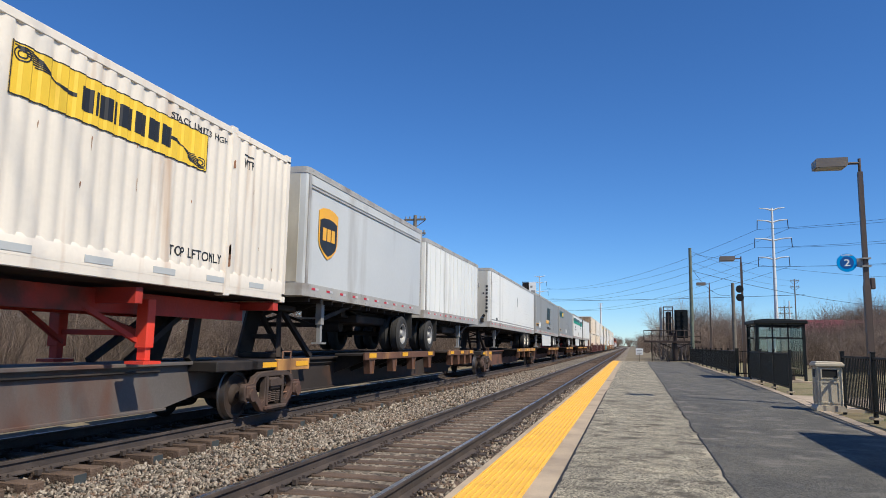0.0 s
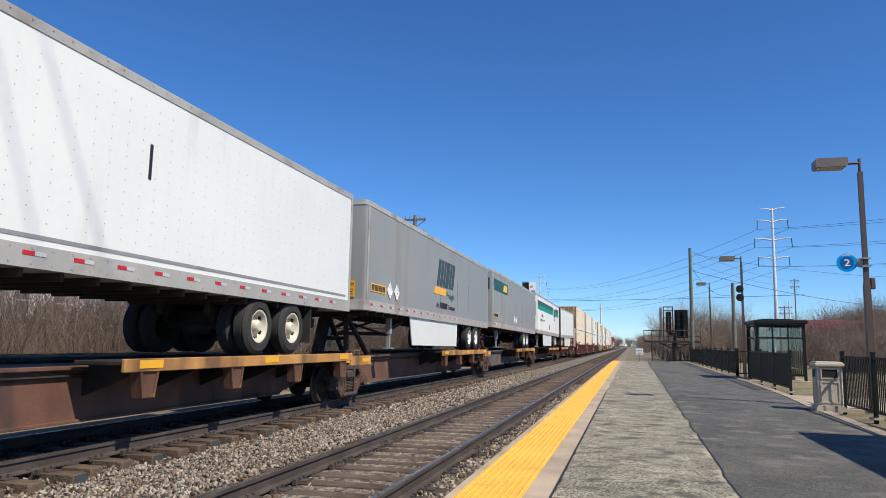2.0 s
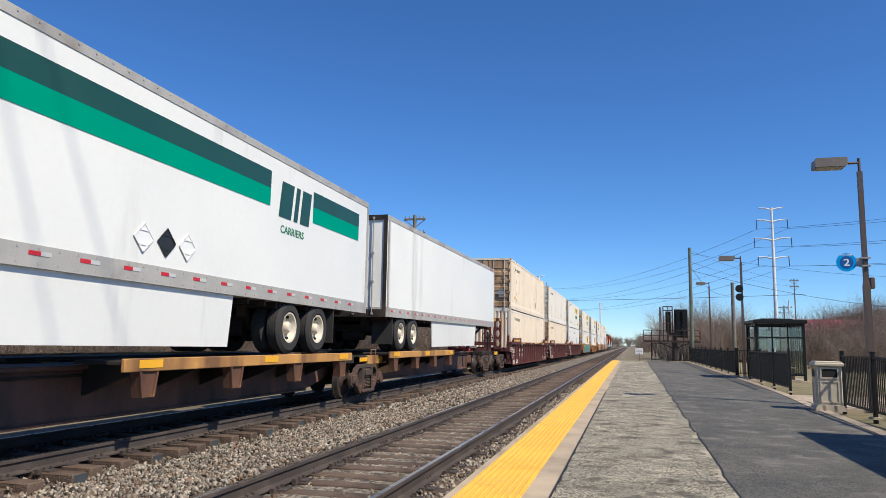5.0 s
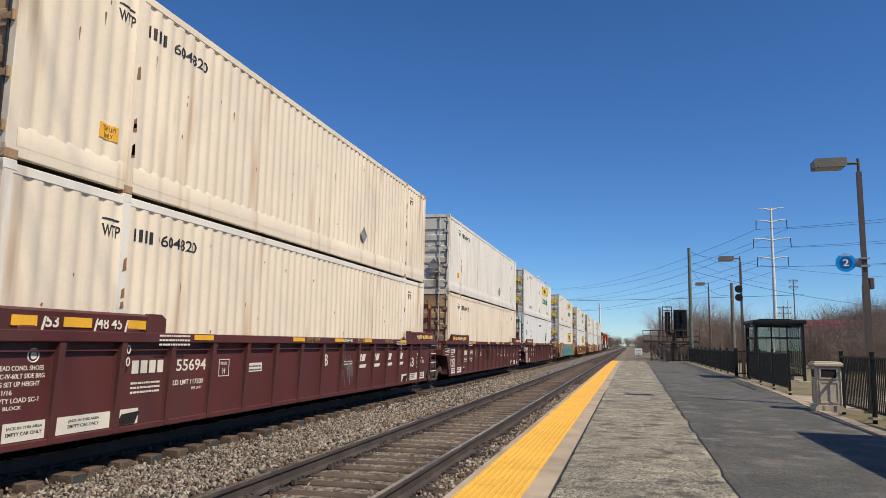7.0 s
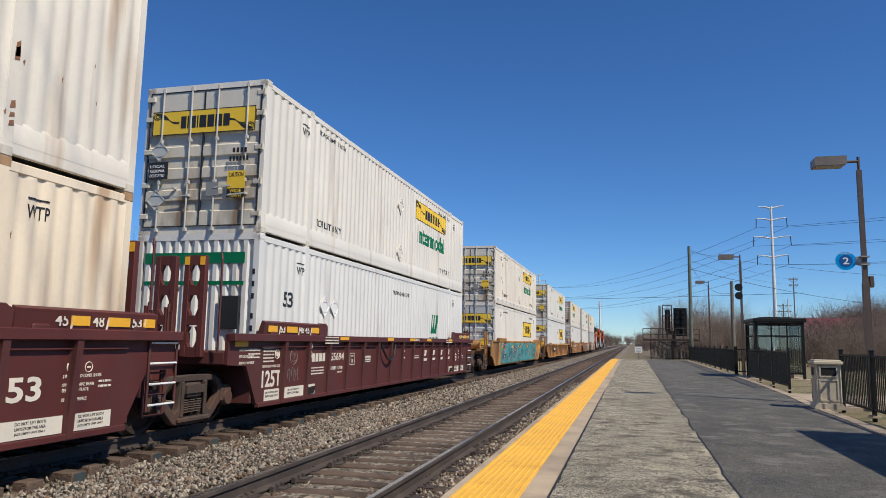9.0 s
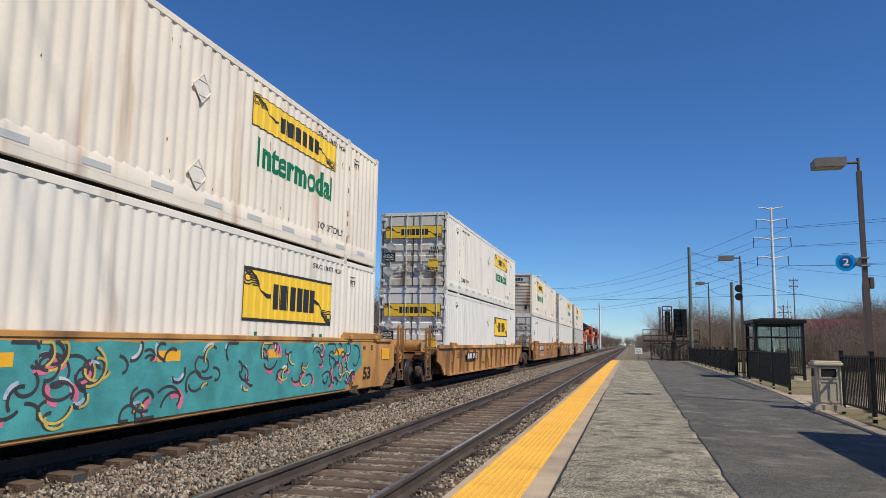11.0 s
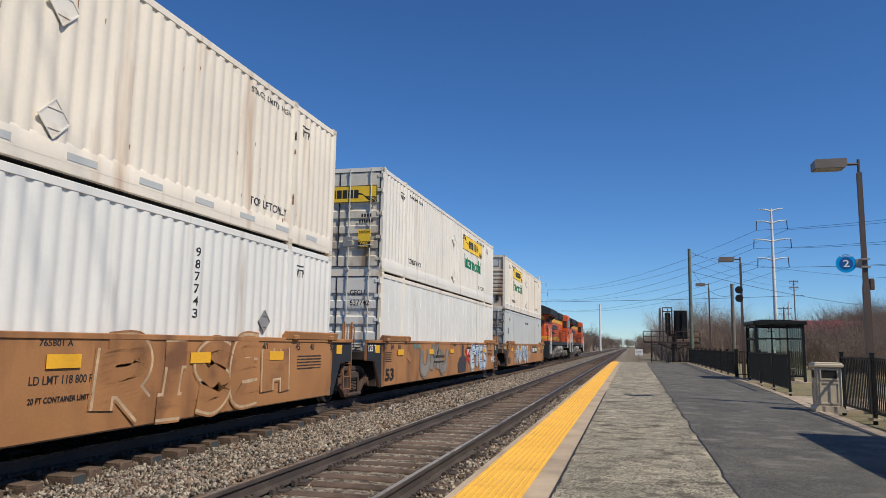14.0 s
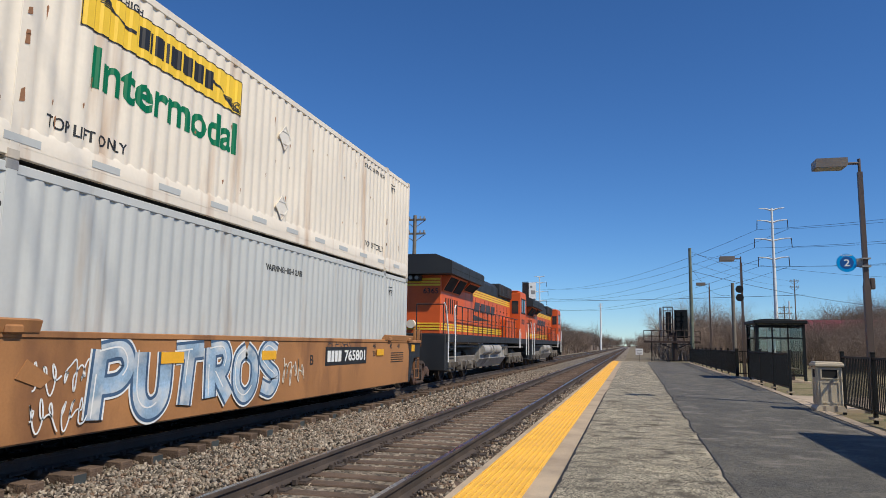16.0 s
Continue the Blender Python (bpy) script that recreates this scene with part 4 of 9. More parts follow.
# ---- trees, thicket and far buildings ----
def twig_segments(q, p, d, length, r, depth, out, spread=0.55, kids=3):
    """Grows one limb and its branches: rows of start, end and radii."""
    steps = 3 if depth > 0 else 2
    for _ in range(steps):
        e = p + d * (length / steps)
        out.append((p, e, r, r * 0.8))
        p, r = e, r * 0.8
        d = (d + np.array([q.gauss(0, 0.13), q.gauss(0, 0.13), q.gauss(0.03, 0.08)]))
        d /= np.linalg.norm(d)
        if depth > 0:
            for _k in range(kids if _ else 1):
                nd = d + np.array([q.gauss(0, spread), q.gauss(0, spread), q.gauss(0.12, spread * 0.6)])
                nd /= np.linalg.norm(nd)
                twig_segments(q, p, nd, length * q.uniform(0.5, 0.72), r * 0.55, depth - 1, out, spread, kids)


def twig_mesh(segs):
    """Three-sided sticks as arrays."""
    P0, P1 = np.array([s[0] for s in segs]), np.array([s[1] for s in segs])
    R0, R1 = np.array([s[2] for s in segs]), np.array([s[3] for s in segs])
    D = P1 - P0
    D /= np.linalg.norm(D, axis=1)[:, None] + 1e-9
    U = np.cross(D, np.array([0.3, 0.9, 0.31]))
    U /= np.linalg.norm(U, axis=1)[:, None] + 1e-9
    V = np.cross(D, U)
    vs = []
    for P, R in ((P0, R0), (P1, R1)):
        for k in range(3):
            a = 2 * math.pi * k / 3
            vs.append(P + (U * math.cos(a) + V * math.sin(a)) * R[:, None])
    v = np.stack(vs, 1)
    n = len(segs)
    quad = np.array([(0, 1, 4, 3), (1, 2, 5, 4), (2, 0, 3, 5)])
    return v, (quad[None] + (np.arange(n) * 6)[:, None, None]).reshape(-1, 4)


def plant(seed, h, stems, r, depth, spread=0.55, kids=3):
    q = random.Random(seed)
    out = []
    for _ in range(stems):
        a = q.uniform(0, 6.28)
        lean = q.uniform(0.05, 0.5) if stems > 1 else 0.05
        d = np.array([math.cos(a) * lean, math.sin(a) * lean, 1.0])
        d /= np.linalg.norm(d)
        twig_segments(q, np.array([math.cos(a) * 0.2 * (stems > 1), math.sin(a) * 0.2 * (stems > 1), -0.1]), d, h * q.uniform(0.5, 0.75), r, depth, out, spread, kids)
    return twig_mesh(out)


BUSHES = [plant(11 + k, 2.6, 10, 0.034, 2, 0.5, 3) for k in range(4)]
TREES = [plant(31 + k, 7.0, 3, 0.15, 4, 0.5, 2) for k in range(3)]


def thicket(name, spots, kinds, material, label):
    """Many bare bushes or trees as one mesh: (x, y, z, scale, turn) each."""
    V, F, k = [], [], 0
    for i, (x, y, z, s, a) in enumerate(spots):
        v, f = kinds[i % len(kinds)]
        c, t = math.cos(a), math.sin(a)
        w = v @ np.array([[c, t, 0], [-t, c, 0], [0, 0, 1]]) * s + np.array([x, y, z])
        V.append(w.reshape(-1, 3))
        F.append(f + k)
        k += v.shape[0] * 6
    tagged(new(name, big_mesh(name, np.concatenate(V), np.concatenate(F), material)), label, "bushes", kind="stuff")


def spread(n, x0, x1, y0, y1, s0, s1, z=-0.75, seed=1):
    q = random.Random(seed)
    return [(q.uniform(x0, x1), q.uniform(y0, y1), z, q.uniform(s0, s1), q.uniform(0, 6.28)) for _ in range(n)]


thicket("bare_thicket", spread(260, -24, -14.5, 6, 75, 0.8, 1.5, seed=2), BUSHES, M_TWIG, "bare grey-brown thicket behind the tracks")
thicket("bare_thicket", spread(330, -30, -13.5, 62, 260, 1.4, 2.4, seed=3), BUSHES, M_TWIG, "bare grey-brown thicket along the line")
thicket("bare_thicket", spread(330, 7.0, 38, 64, 112, 0.9, 1.75, seed=4), BUSHES, M_TWIG, "bare brown thicket beyond the platform")
thicket("bare_thicket", spread(170, 11, 30, 42, 70, 0.7, 1.15, z=-0.3, seed=14), BUSHES, M_TWIG, "bare brown bushes behind the shelter")
thicket("bare_thicket", spread(95, 19.3, 30, 62, 76, 1.15, 1.8, seed=24), BUSHES, M_TWIG, "tall bare bushes before the red-roofed building")
thicket("bare_thicket", spread(70, 25.5, 38, 95, 106, 2.0, 2.7, seed=26), BUSHES, M_TWIG, "tall bare thicket behind the red-roofed building")
thicket("far_woods", spread(130, -70, -13, 260, 800, 2.2, 3.6, seed=8), BUSHES, M_TWIG, "far bare woods at the horizon")
thicket("far_woods", spread(110, 5, 80, 320, 800, 2.2, 3.6, seed=9), BUSHES, M_TWIG, "far bare woods at the horizon")
thicket("far_woods", spread(170, -150, 170, 900, 1050, 2.6, 4.4, seed=18), BUSHES, M_TWIG, "far bare woods where the line meets the horizon")
thicket("bare_thicket", spread(140, 4.5, 30, 112, 330, 1.3, 2.2, seed=5), BUSHES, M_TWIG, "far bare thicket along the line")


def bank(name, pts, label):
    """A low ragged rise under the bushes, (x, half width, height) along y."""
    x0, x1, y0, y1, h = pts
    xs, ys = np.linspace(x0, x1, 13), np.arange(y0, y1, 1.6)
    v = np.array([(x, y, -0.8 + h * max(0, math.sin(math.pi * (i / 12)) ** 0.5) * (0.75 + 0.5 * noise.noise((x * 0.5, y * 0.35, 0)) + 0.25 * noise.noise((x * 2, y * 1.7, 4)))) for y in ys for i, x in enumerate(xs)])
    k = len(xs)
    f = np.array([(i * k + j, i * k + j + 1, (i + 1) * k + j + 1, (i + 1) * k + j) for i in range(len(ys) - 1) for j in range(k - 1)])
    tagged(new(name, big_mesh(name, v, f, M_THICKET)), label, "undergrowth", kind="structure")


bank("undergrowth", (-30, -15.5, 0, 420, 2.6), "matted brown undergrowth behind the tracks")
bank("undergrowth_east", (7.5, 40, 70, 330, 2.3), "matted brown undergrowth beyond the platform")


def bare_tree(x, y, kind, s, turn, label, material=M_TWIG_PALE):
    v, f = TREES[kind]
    k = ("tree", kind, material.name)
    if k not in MESHES:
        MESHES[k] = big_mesh("crown", v.reshape(-1, 3), f, material)
    c = thing("bare_tree", label, "tree", "bare trees", Matrix.Translation((x, y, -0.75)) @ Matrix.Rotation(turn, 4, "Z"))
    cr = new("crown", MESHES[k])
    cr.parent = c
    cr.scale = (s, s, s)
    part("trunk", lambda: Shape().cyl((0, 0, -0.1), (0, 0, 1.6), 0.2, 9, 0.15), M_BARK, c, key="trunk")
    return c


q = random.Random(21)
for k in range(26):
    bare_tree(6.5 + q.uniform(-2, 8), 92 + q.uniform(0, 40), k % 3, q.uniform(0.72, 1.0), q.uniform(0, 6), "pale bare tree beyond the platform")
for k in range(9):
    bare_tree(29 + q.uniform(-3, 12), 84 + q.uniform(0, 22), k % 3, q.uniform(0.9, 1.1), q.uniform(0, 6), "bare brown tree behind the red-roofed building", M_TWIG)
for k in range(14):
    bare_tree(20 + q.uniform(-1.5, 8), 66 + q.uniform(0, 12), k % 3, q.uniform(0.55, 0.72), q.uniform(0, 6), "bare brown tree before the red-roofed building", M_TWIG)
for x, y, s in ((-19, 26, 0.72), (-21, 33, 0.8), (-20, 52, 0.9), (-24, 70, 1.0), (-22, 95, 1.0), (-26, 120, 1.1), (-24, 150, 1.1)):
    bare_tree(x, y, int(y) % 3, s, q.uniform(0, 6), "bare tree in the thicket behind the tracks", M_TWIG)


def hall(x0, x1, y, d):
    c = thing("hall", "low brick building with a red standing-seam roof", "building")
    part("wall", Shape().box(x0, x1, y, y + d, -0.75, 2.4), M_BRICKWALL, c)
    part("roof", Shape().prism([(y - 0.6, 2.3), (y + d / 2, 4.6), (y + d + 0.6, 2.3)], "x", x0 - 0.5, x1 + 0.5), M_REDROOF, c, "red metal roof")
    for k in range(int((x1 - x0) / 0.9)):
        xx = x0 + k * 0.9
        part("roof_seam", lambda: Shape().beam((0, y - 0.6, 2.36), (0, y + d / 2, 4.66), 0.05, 0.06), M_REDROOF, c, at=Matrix.Translation((xx, 0, 0)), key="rseam")
    for k in range(4):
        part("window", Shape().box(x0 + 2 + k * 4, x0 + 3.4 + k * 4, y - 0.03, y + 0.02, 0.4, 1.6), M_PANE, c)


hall(17.8, 40, 80, 12)


def house(x, y):
    c = thing("house", "pale sided house with a grey-brown hipped roof", "house", at=Matrix.Translation((x, y, -0.75)) @ Matrix.Rotation(radians(12), 4, "Z"))
    part("wall", Shape().box(-5, 5, -9, 9, 0, 6.2), M_SIDING, c)
    part("roof", Shape().add([(-5.6, -9.6, 6.1), (5.6, -9.6, 6.1), (5.6, 9.6, 6.1), (-5.6, 9.6, 6.1), (0, -4, 9.2), (0, 4, 9.2)], [(0, 1, 4), (1, 2, 5, 4), (2, 3, 5), (3, 0, 4, 5), (3, 2, 1, 0)]), M_SHINGLE, c, "hipped shingle roof")
    for k in range(4):
        w = part("window", Shape().box(5.0, 5.05, -7.5 + k * 4, -6.1 + k * 4, 3.6, 5.2), M_PANE, c)
        part("window_frame", Shape().box(5.0, 5.07, -7.6 + k * 4, -7.5 + k * 4, 3.5, 5.3).box(5.0, 5.07, -6.1 + k * 4, -6.0 + k * 4, 3.5, 5.3).box(5.0, 5.07, -7.5 + k * 4, -6.1 + k * 4, 5.2, 5.3).box(5.0, 5.06, -7.5 + k * 4, -6.1 + k * 4, 4.36, 4.44), M_WHITE, w)


house(-42, 34.5)

# ---- the train: everything in it stands on the far track, y along the track from the thing's near end ----
TRAIN = []
WHEELS = []


def rolling(ob, s):
    """Puts a thing of the train on the far track, s metres from the camera at the start."""
    TRAIN.append((ob, s, ob.matrix_basis.copy()))
    ob.matrix_basis = Matrix.Translation((TRACK_X, s, 0)) @ ob.matrix_basis
    return ob


def side_frame_shape():
    """A cast side frame: an arched top, sloping arms to the axle boxes, two windows and an opening over the springs."""
    half = [(0.0, 0.84), (0.5, 0.83), (0.74, 0.74), (0.8, 0.64), (1.06, 0.63), (1.1, 0.56), (1.1, 0.34), (1.02, 0.3), (0.76, 0.36), (0.5, 0.12), (0.4, 0.09), (0.0, 0.08)]
    outer = half + [(-y, z) for y, z in half[-2:0:-1]]
    windows = [[(0.35, 0.74), (0.58, 0.73), (0.7, 0.62), (0.69, 0.5), (0.47, 0.27), (0.38, 0.32)]]
    windows.append([(-y, z) for y, z in windows[0]][::-1])
    windows.append([(-0.25, 0.74), (0.25, 0.74), (0.27, 0.5), (0.3, 0.19), (-0.3, 0.19), (-0.27, 0.5)])
    b = bmesh.new()
    edges = []
    for loop in [outer] + windows:
        vs = [b.verts.new((0.06, y, z)) for y, z in loop]
        edges += [b.edges.new((vs[i], vs[(i + 1) % len(vs)])) for i in range(len(vs))]
    bmesh.ops.triangle_fill(b, use_beauty=True, use_dissolve=False, edges=edges)
    bmesh.ops.dissolve_limit(b, angle_limit=0.02, verts=b.verts[:], edges=b.edges[:])
    got = bmesh.ops.extrude_face_region(b, geom=b.faces[:])
    bmesh.ops.translate(b, verts=[v for v in got["geom"] if isinstance(v, bmesh.types.BMVert)], vec=(-0.12, 0, 0))
    sharp = [e for e in b.edges if len(e.link_faces) == 2 and e.calc_face_angle(0) > 0.9]
    bmesh.ops.bevel(b, geom=sharp, offset=0.01, segments=1, affect="EDGES", profile=0.5)
    b.verts.index_update()
    s = Shape().add([v.co[:] for v in b.verts], [[v.index for v in f.verts] for f in b.faces])
    b.free()
    for y in (-0.9, 0.9):       # bearing adapters and end caps
        s.box(-0.1, 0.1, y - 0.15, y + 0.15, 0.36, 0.6, 0.03)
        s.cyl((0.08, y, 0.43), (0.135, y, 0.43), 0.13, 14, 0.115)
    s.box(-0.12, 0.12, -0.42, 0.42, 0.12, 0.2, 0.02)
    for u in (-1, 1):
        s.box(0.05, 0.085, u * 0.3 - 0.035, u * 0.3 + 0.035, 0.2, 0.74, 0.01)
    s.beam((0.04, -0.24, 0.62), (0.04, 0.24, 0.62), 0.14, 0.12)
    return s


def bolster_shape():
    return Shape().box(-1.1, 1.1, -0.2, 0.2, 0.48, 0.72, 0.03)


def spring_shape():
    s = Shape()
    for y in (-0.17, 0.0, 0.17):
        for k in range(6):
            s.ring((0, y, 0.02 + k * 0.036), "z", 0.065, 0.014, 10, 5)
    return s


def wheelset_shape():
    s = Shape()
    for sx in (-1, 1):
        prof = [(0.665 * sx, 0.02), (0.665 * sx, 0.455), (0.69 * sx, 0.46), (0.70 * sx, 0.425), (0.80 * sx, 0.418), (0.80 * sx, 0.36), (0.765 * sx, 0.34),
                (0.745 * sx, 0.2), (0.80 * sx, 0.16), (0.82 * sx, 0.11), (0.82 * sx, 0.02)]
        s.lathe(prof, 28)
    s.cyl((-1.1, 0, 0), (1.1, 0, 0), 0.085, 12)
    for k in range(3):
        a = 2 * math.pi * k / 3
        s.cyl((1.1, 0.06 * math.cos(a), 0.06 * math.sin(a)), (1.135, 0.06 * math.cos(a), 0.06 * math.sin(a)), 0.02, 6)
    s.cyl((1.09, 0, 0), (1.125, 0, 0), 0.115, 14)
    s.cyl((-1.09, 0, 0), (-1.125, 0, 0), 0.115, 14)
    return s


def tread_shape():
    s = Shape()
    for sx in (-1, 1):
        s.lathe([(0.664 * sx, 0.37), (0.66 * sx, 0.456), (0.69 * sx, 0.462), (0.70 * sx, 0.427), (0.802 * sx, 0.42), (0.803 * sx, 0.375)], 28)
    return s


def add_truck(car, y):
    """A two-axle truck of a freight car, with its springs and turning wheelsets."""
    tr = part("truck", bolster_shape, M_TRUCK, car, at=Matrix.Translation((0, y, 0)), key="freight")
    for sx in (-1, 1):
        part("side_frame", side_frame_shape, M_TRUCK, tr, at=Matrix.Translation((1.02 * sx, 0, 0)), key="freight")
        part("spring", spring_shape, M_TRUCK, tr, "coil springs", at=Matrix.Translation((1.02 * sx, 0, 0.25)), key="freight")
    for dy in (-0.9, 0.9):
        w = part("wheelset", wheelset_shape, M_WHEEL, tr, "rusty wheels with bright treads", at=Matrix.Translation((0, dy, 0.43)), key="freight")
        if len(w.data.materials) < 2:
            w.data.materials.append(M_TREAD)
            for f in w.data.polygons:
                if math.hypot(f.center.y, f.center.z) > 0.418:
                    f.material_index = 1
        WHEELS.append((w, dy, 0.43, 0.43))
    return tr


def corrugated(y0, y1, z0, z1, x, pitch, depth, out=1):
    """An upright sheet along y with trapezoid ribs, its crests at x."""
    def make():
        ys = []
        n = max(1, round((y1 - y0) / pitch))
        p = (y1 - y0) / n
        for k in range(n):
            a = y0 + k * p
            ys += [(a, 0), (a + 0.44 * p, 0), (a + 0.58 * p, 1), (a + 0.86 * p, 1)]
        ys.append((y1, 0))
        s = Shape()
        v = [(x - out * depth * d, y, z) for y, d in ys for z in (z0, z1)]
        return s.add(v, [(2 * i, 2 * i + 2, 2 * i + 3, 2 * i + 1) for i in range(len(ys) - 1)])
    return make


W2 = 1.295


def container_frame_shape(L, H, fold):
    def make():
        s = Shape()
        for sx in (-1, 1):
            x0, x1 = sorted((sx * (W2 - 0.07), sx * W2))
            s.box(x0, x1, 0, L, H - 0.15, H - 0.035, 0.008)
            s.box(x0, x1, 0, L, 0.035, 0.17, 0.008)
            for y in (0.0, L - 0.14):
                s.box(min(sx * (W2 - 0.13), sx * W2), max(sx * (W2 - 0.13), sx * W2), y, y + 0.14, 0.02, H - 0.02, 0.008)
            for y in ((1.95, 14.1) if L > 14 else ()):
                s.box(x0, x1 + 0.004 * sx, y - 0.07, y + 0.07, 0.02, H - 0.02, 0.006)
        for y in (0.0, L - 0.1):
            s.box(-W2 + 0.1, W2 - 0.1, y, y + 0.1, 0, 0.15)
            s.box(-W2 + 0.1, W2 - 0.1, y, y + 0.1, H - 0.12, H)
        return s
    return make


def door_leaf_shape(H):
    def make():
        w, n, p = 1.17, 5, [(0.03, 0.14), (-0.035, 0.14)]
        for k in range(n):      # shallow pressed folds between raised bands
            z = 0.42 + k * (H - 0.8) / n
            p += [(-0.035, z), (0.0, z + 0.03), (0.0, z + 0.2), (-0.035, z + 0.23)]
        return Shape().prism(p + [(-0.035, H - 0.12), (0.03, H - 0.12)], "x", 0, w)
    return make


def rod_shape(H):
    def make():
        s = Shape().cyl((0, -0.08, 0.06), (0, -0.08, H - 0.05), 0.017, 8)
        for z in (0.08, H * 0.34, H * 0.62, H - 0.1):
            s.box(-0.032, 0.032, -0.095, -0.03, z - 0.035, z + 0.035, 0.008)
        return s
    return make


def handle_shape():
    return Shape().beam((0, -0.1, 0.95), (0.36, -0.1, 0.98), 0.02, 0.026).box(0.32, 0.38, -0.1, -0.03, 0.95, 1.0, 0.008)


def hinge_shape():
    return Shape().box(-0.09, 0.09, -0.05, 0.02, -0.05, 0.05, 0.012).cyl((0.07, -0.04, -0.06), (0.07, -0.04, 0.06), 0.022, 8)


def casting_shape():
    s = Shape().box(-0.09, 0.09, -0.09, 0.09, -0.06, 0.06, 0.012)
    return s


def swirl_shape(w, h, flip):
    """The drawn scroll at one end of the yellow panel: close lines that follow its slanting edge, and a curl."""
    def make():
        s = Shape()
        for k in range(7):
            z = 0.06 + 0.045 * k if flip else 0.94 - 0.045 * k
            pts = []
            for i in range(18):
                u = i / 17
                bend = 1 / (1 + math.exp(-12 * (u - 0.5)))
                pts.append(((0.02 + 0.05 * k + u * (0.96 - 0.05 * k)) * w, (z - (0.42 - 0.035 * k) * bend if not flip else z + (0.42 - 0.035 * k) * bend) * h))
            if flip:
                pts = [(w - a, b) for a, b in pts]
            ribbon(s, pts, 0.016 * h / 0.6, 0.004 + 0.0002 * k)
        for r, e in ((0.13, 0.006), (0.07, 0.0064)):
            c = (0.13 * w, 0.8 * h) if not flip else (0.87 * w, 0.2 * h)
            ribbon(s, [(c[0] + r * h * 1.3 * math.cos(t * 0.4), c[1] + r * h * math.sin(t * 0.4)) for t in range(17)], 0.018 * h / 0.6, e)
        return s
    return make


def yellow_panel(parent, at, w=3.72, h=0.6, border=False, back=M_LOGO):
    """A yellow panel with scrolls and a row of black blocks in place of the maker's name."""
    pn = part("panel", plate(w, h), back, parent, "yellow panel with black marks", at=at, key=("yp", w, h))
    k = h / 0.6
    e = 0.05 if border else 0.014
    part("panel_border", lambda: Shape().box(0, w, 0, e, 0, 0.009).box(0, w, h - e, h, 0, 0.009).box(0, e, e, h - e, 0, 0.009).box(w - e, w, e, h - e, 0, 0.009),
         M_INK, pn, key=("pb", w, h, border))
    u = w / 3.72
    part("mark", bars([0.19 * u, 0.04 * u, 0.21 * u, 0.04 * u, 0.24 * u, 0.23 * u, 0.24 * u, 0.22 * u], 0.3 * k, 0.05 * u), M_INK, pn, "plain black blocks",
         at=Matrix.Translation((1.05 * u, 0.15 * k, 0.004)), key=("pm", w, h))
    part("scroll", swirl_shape(0.95 * u, h, False), M_INK, pn, at=Matrix.Translation((0.03, 0, 0.004)), key=("sc", w, h))
    part("scroll", swirl_shape(0.95 * u, h, True), M_INK, pn, at=Matrix.Translation((w - 0.95 * u - 0.03, 0, 0.004)), key=("sd", w, h))
    return pn


def diamond_shape(r=0.24):
    def make():
        s = Shape().prism([(0, -r), (r, 0), (0, r), (-r, 0)], "z", 0, 0.008)
        for a, b in (((0, -r), (r, 0)), ((r, 0), (0, r)), ((0, r), (-r, 0)), ((-r, 0), (0, -r)), ((-r * 0.5, r * 0.5), (r * 0.5, r * 0.5)), ((-r * 0.5, -r * 0.5), (r * 0.5, -r * 0.5))):
            s.beam((*a, 0.012), (*b, 0.012), 0.018, 0.012)
        return s
    return make


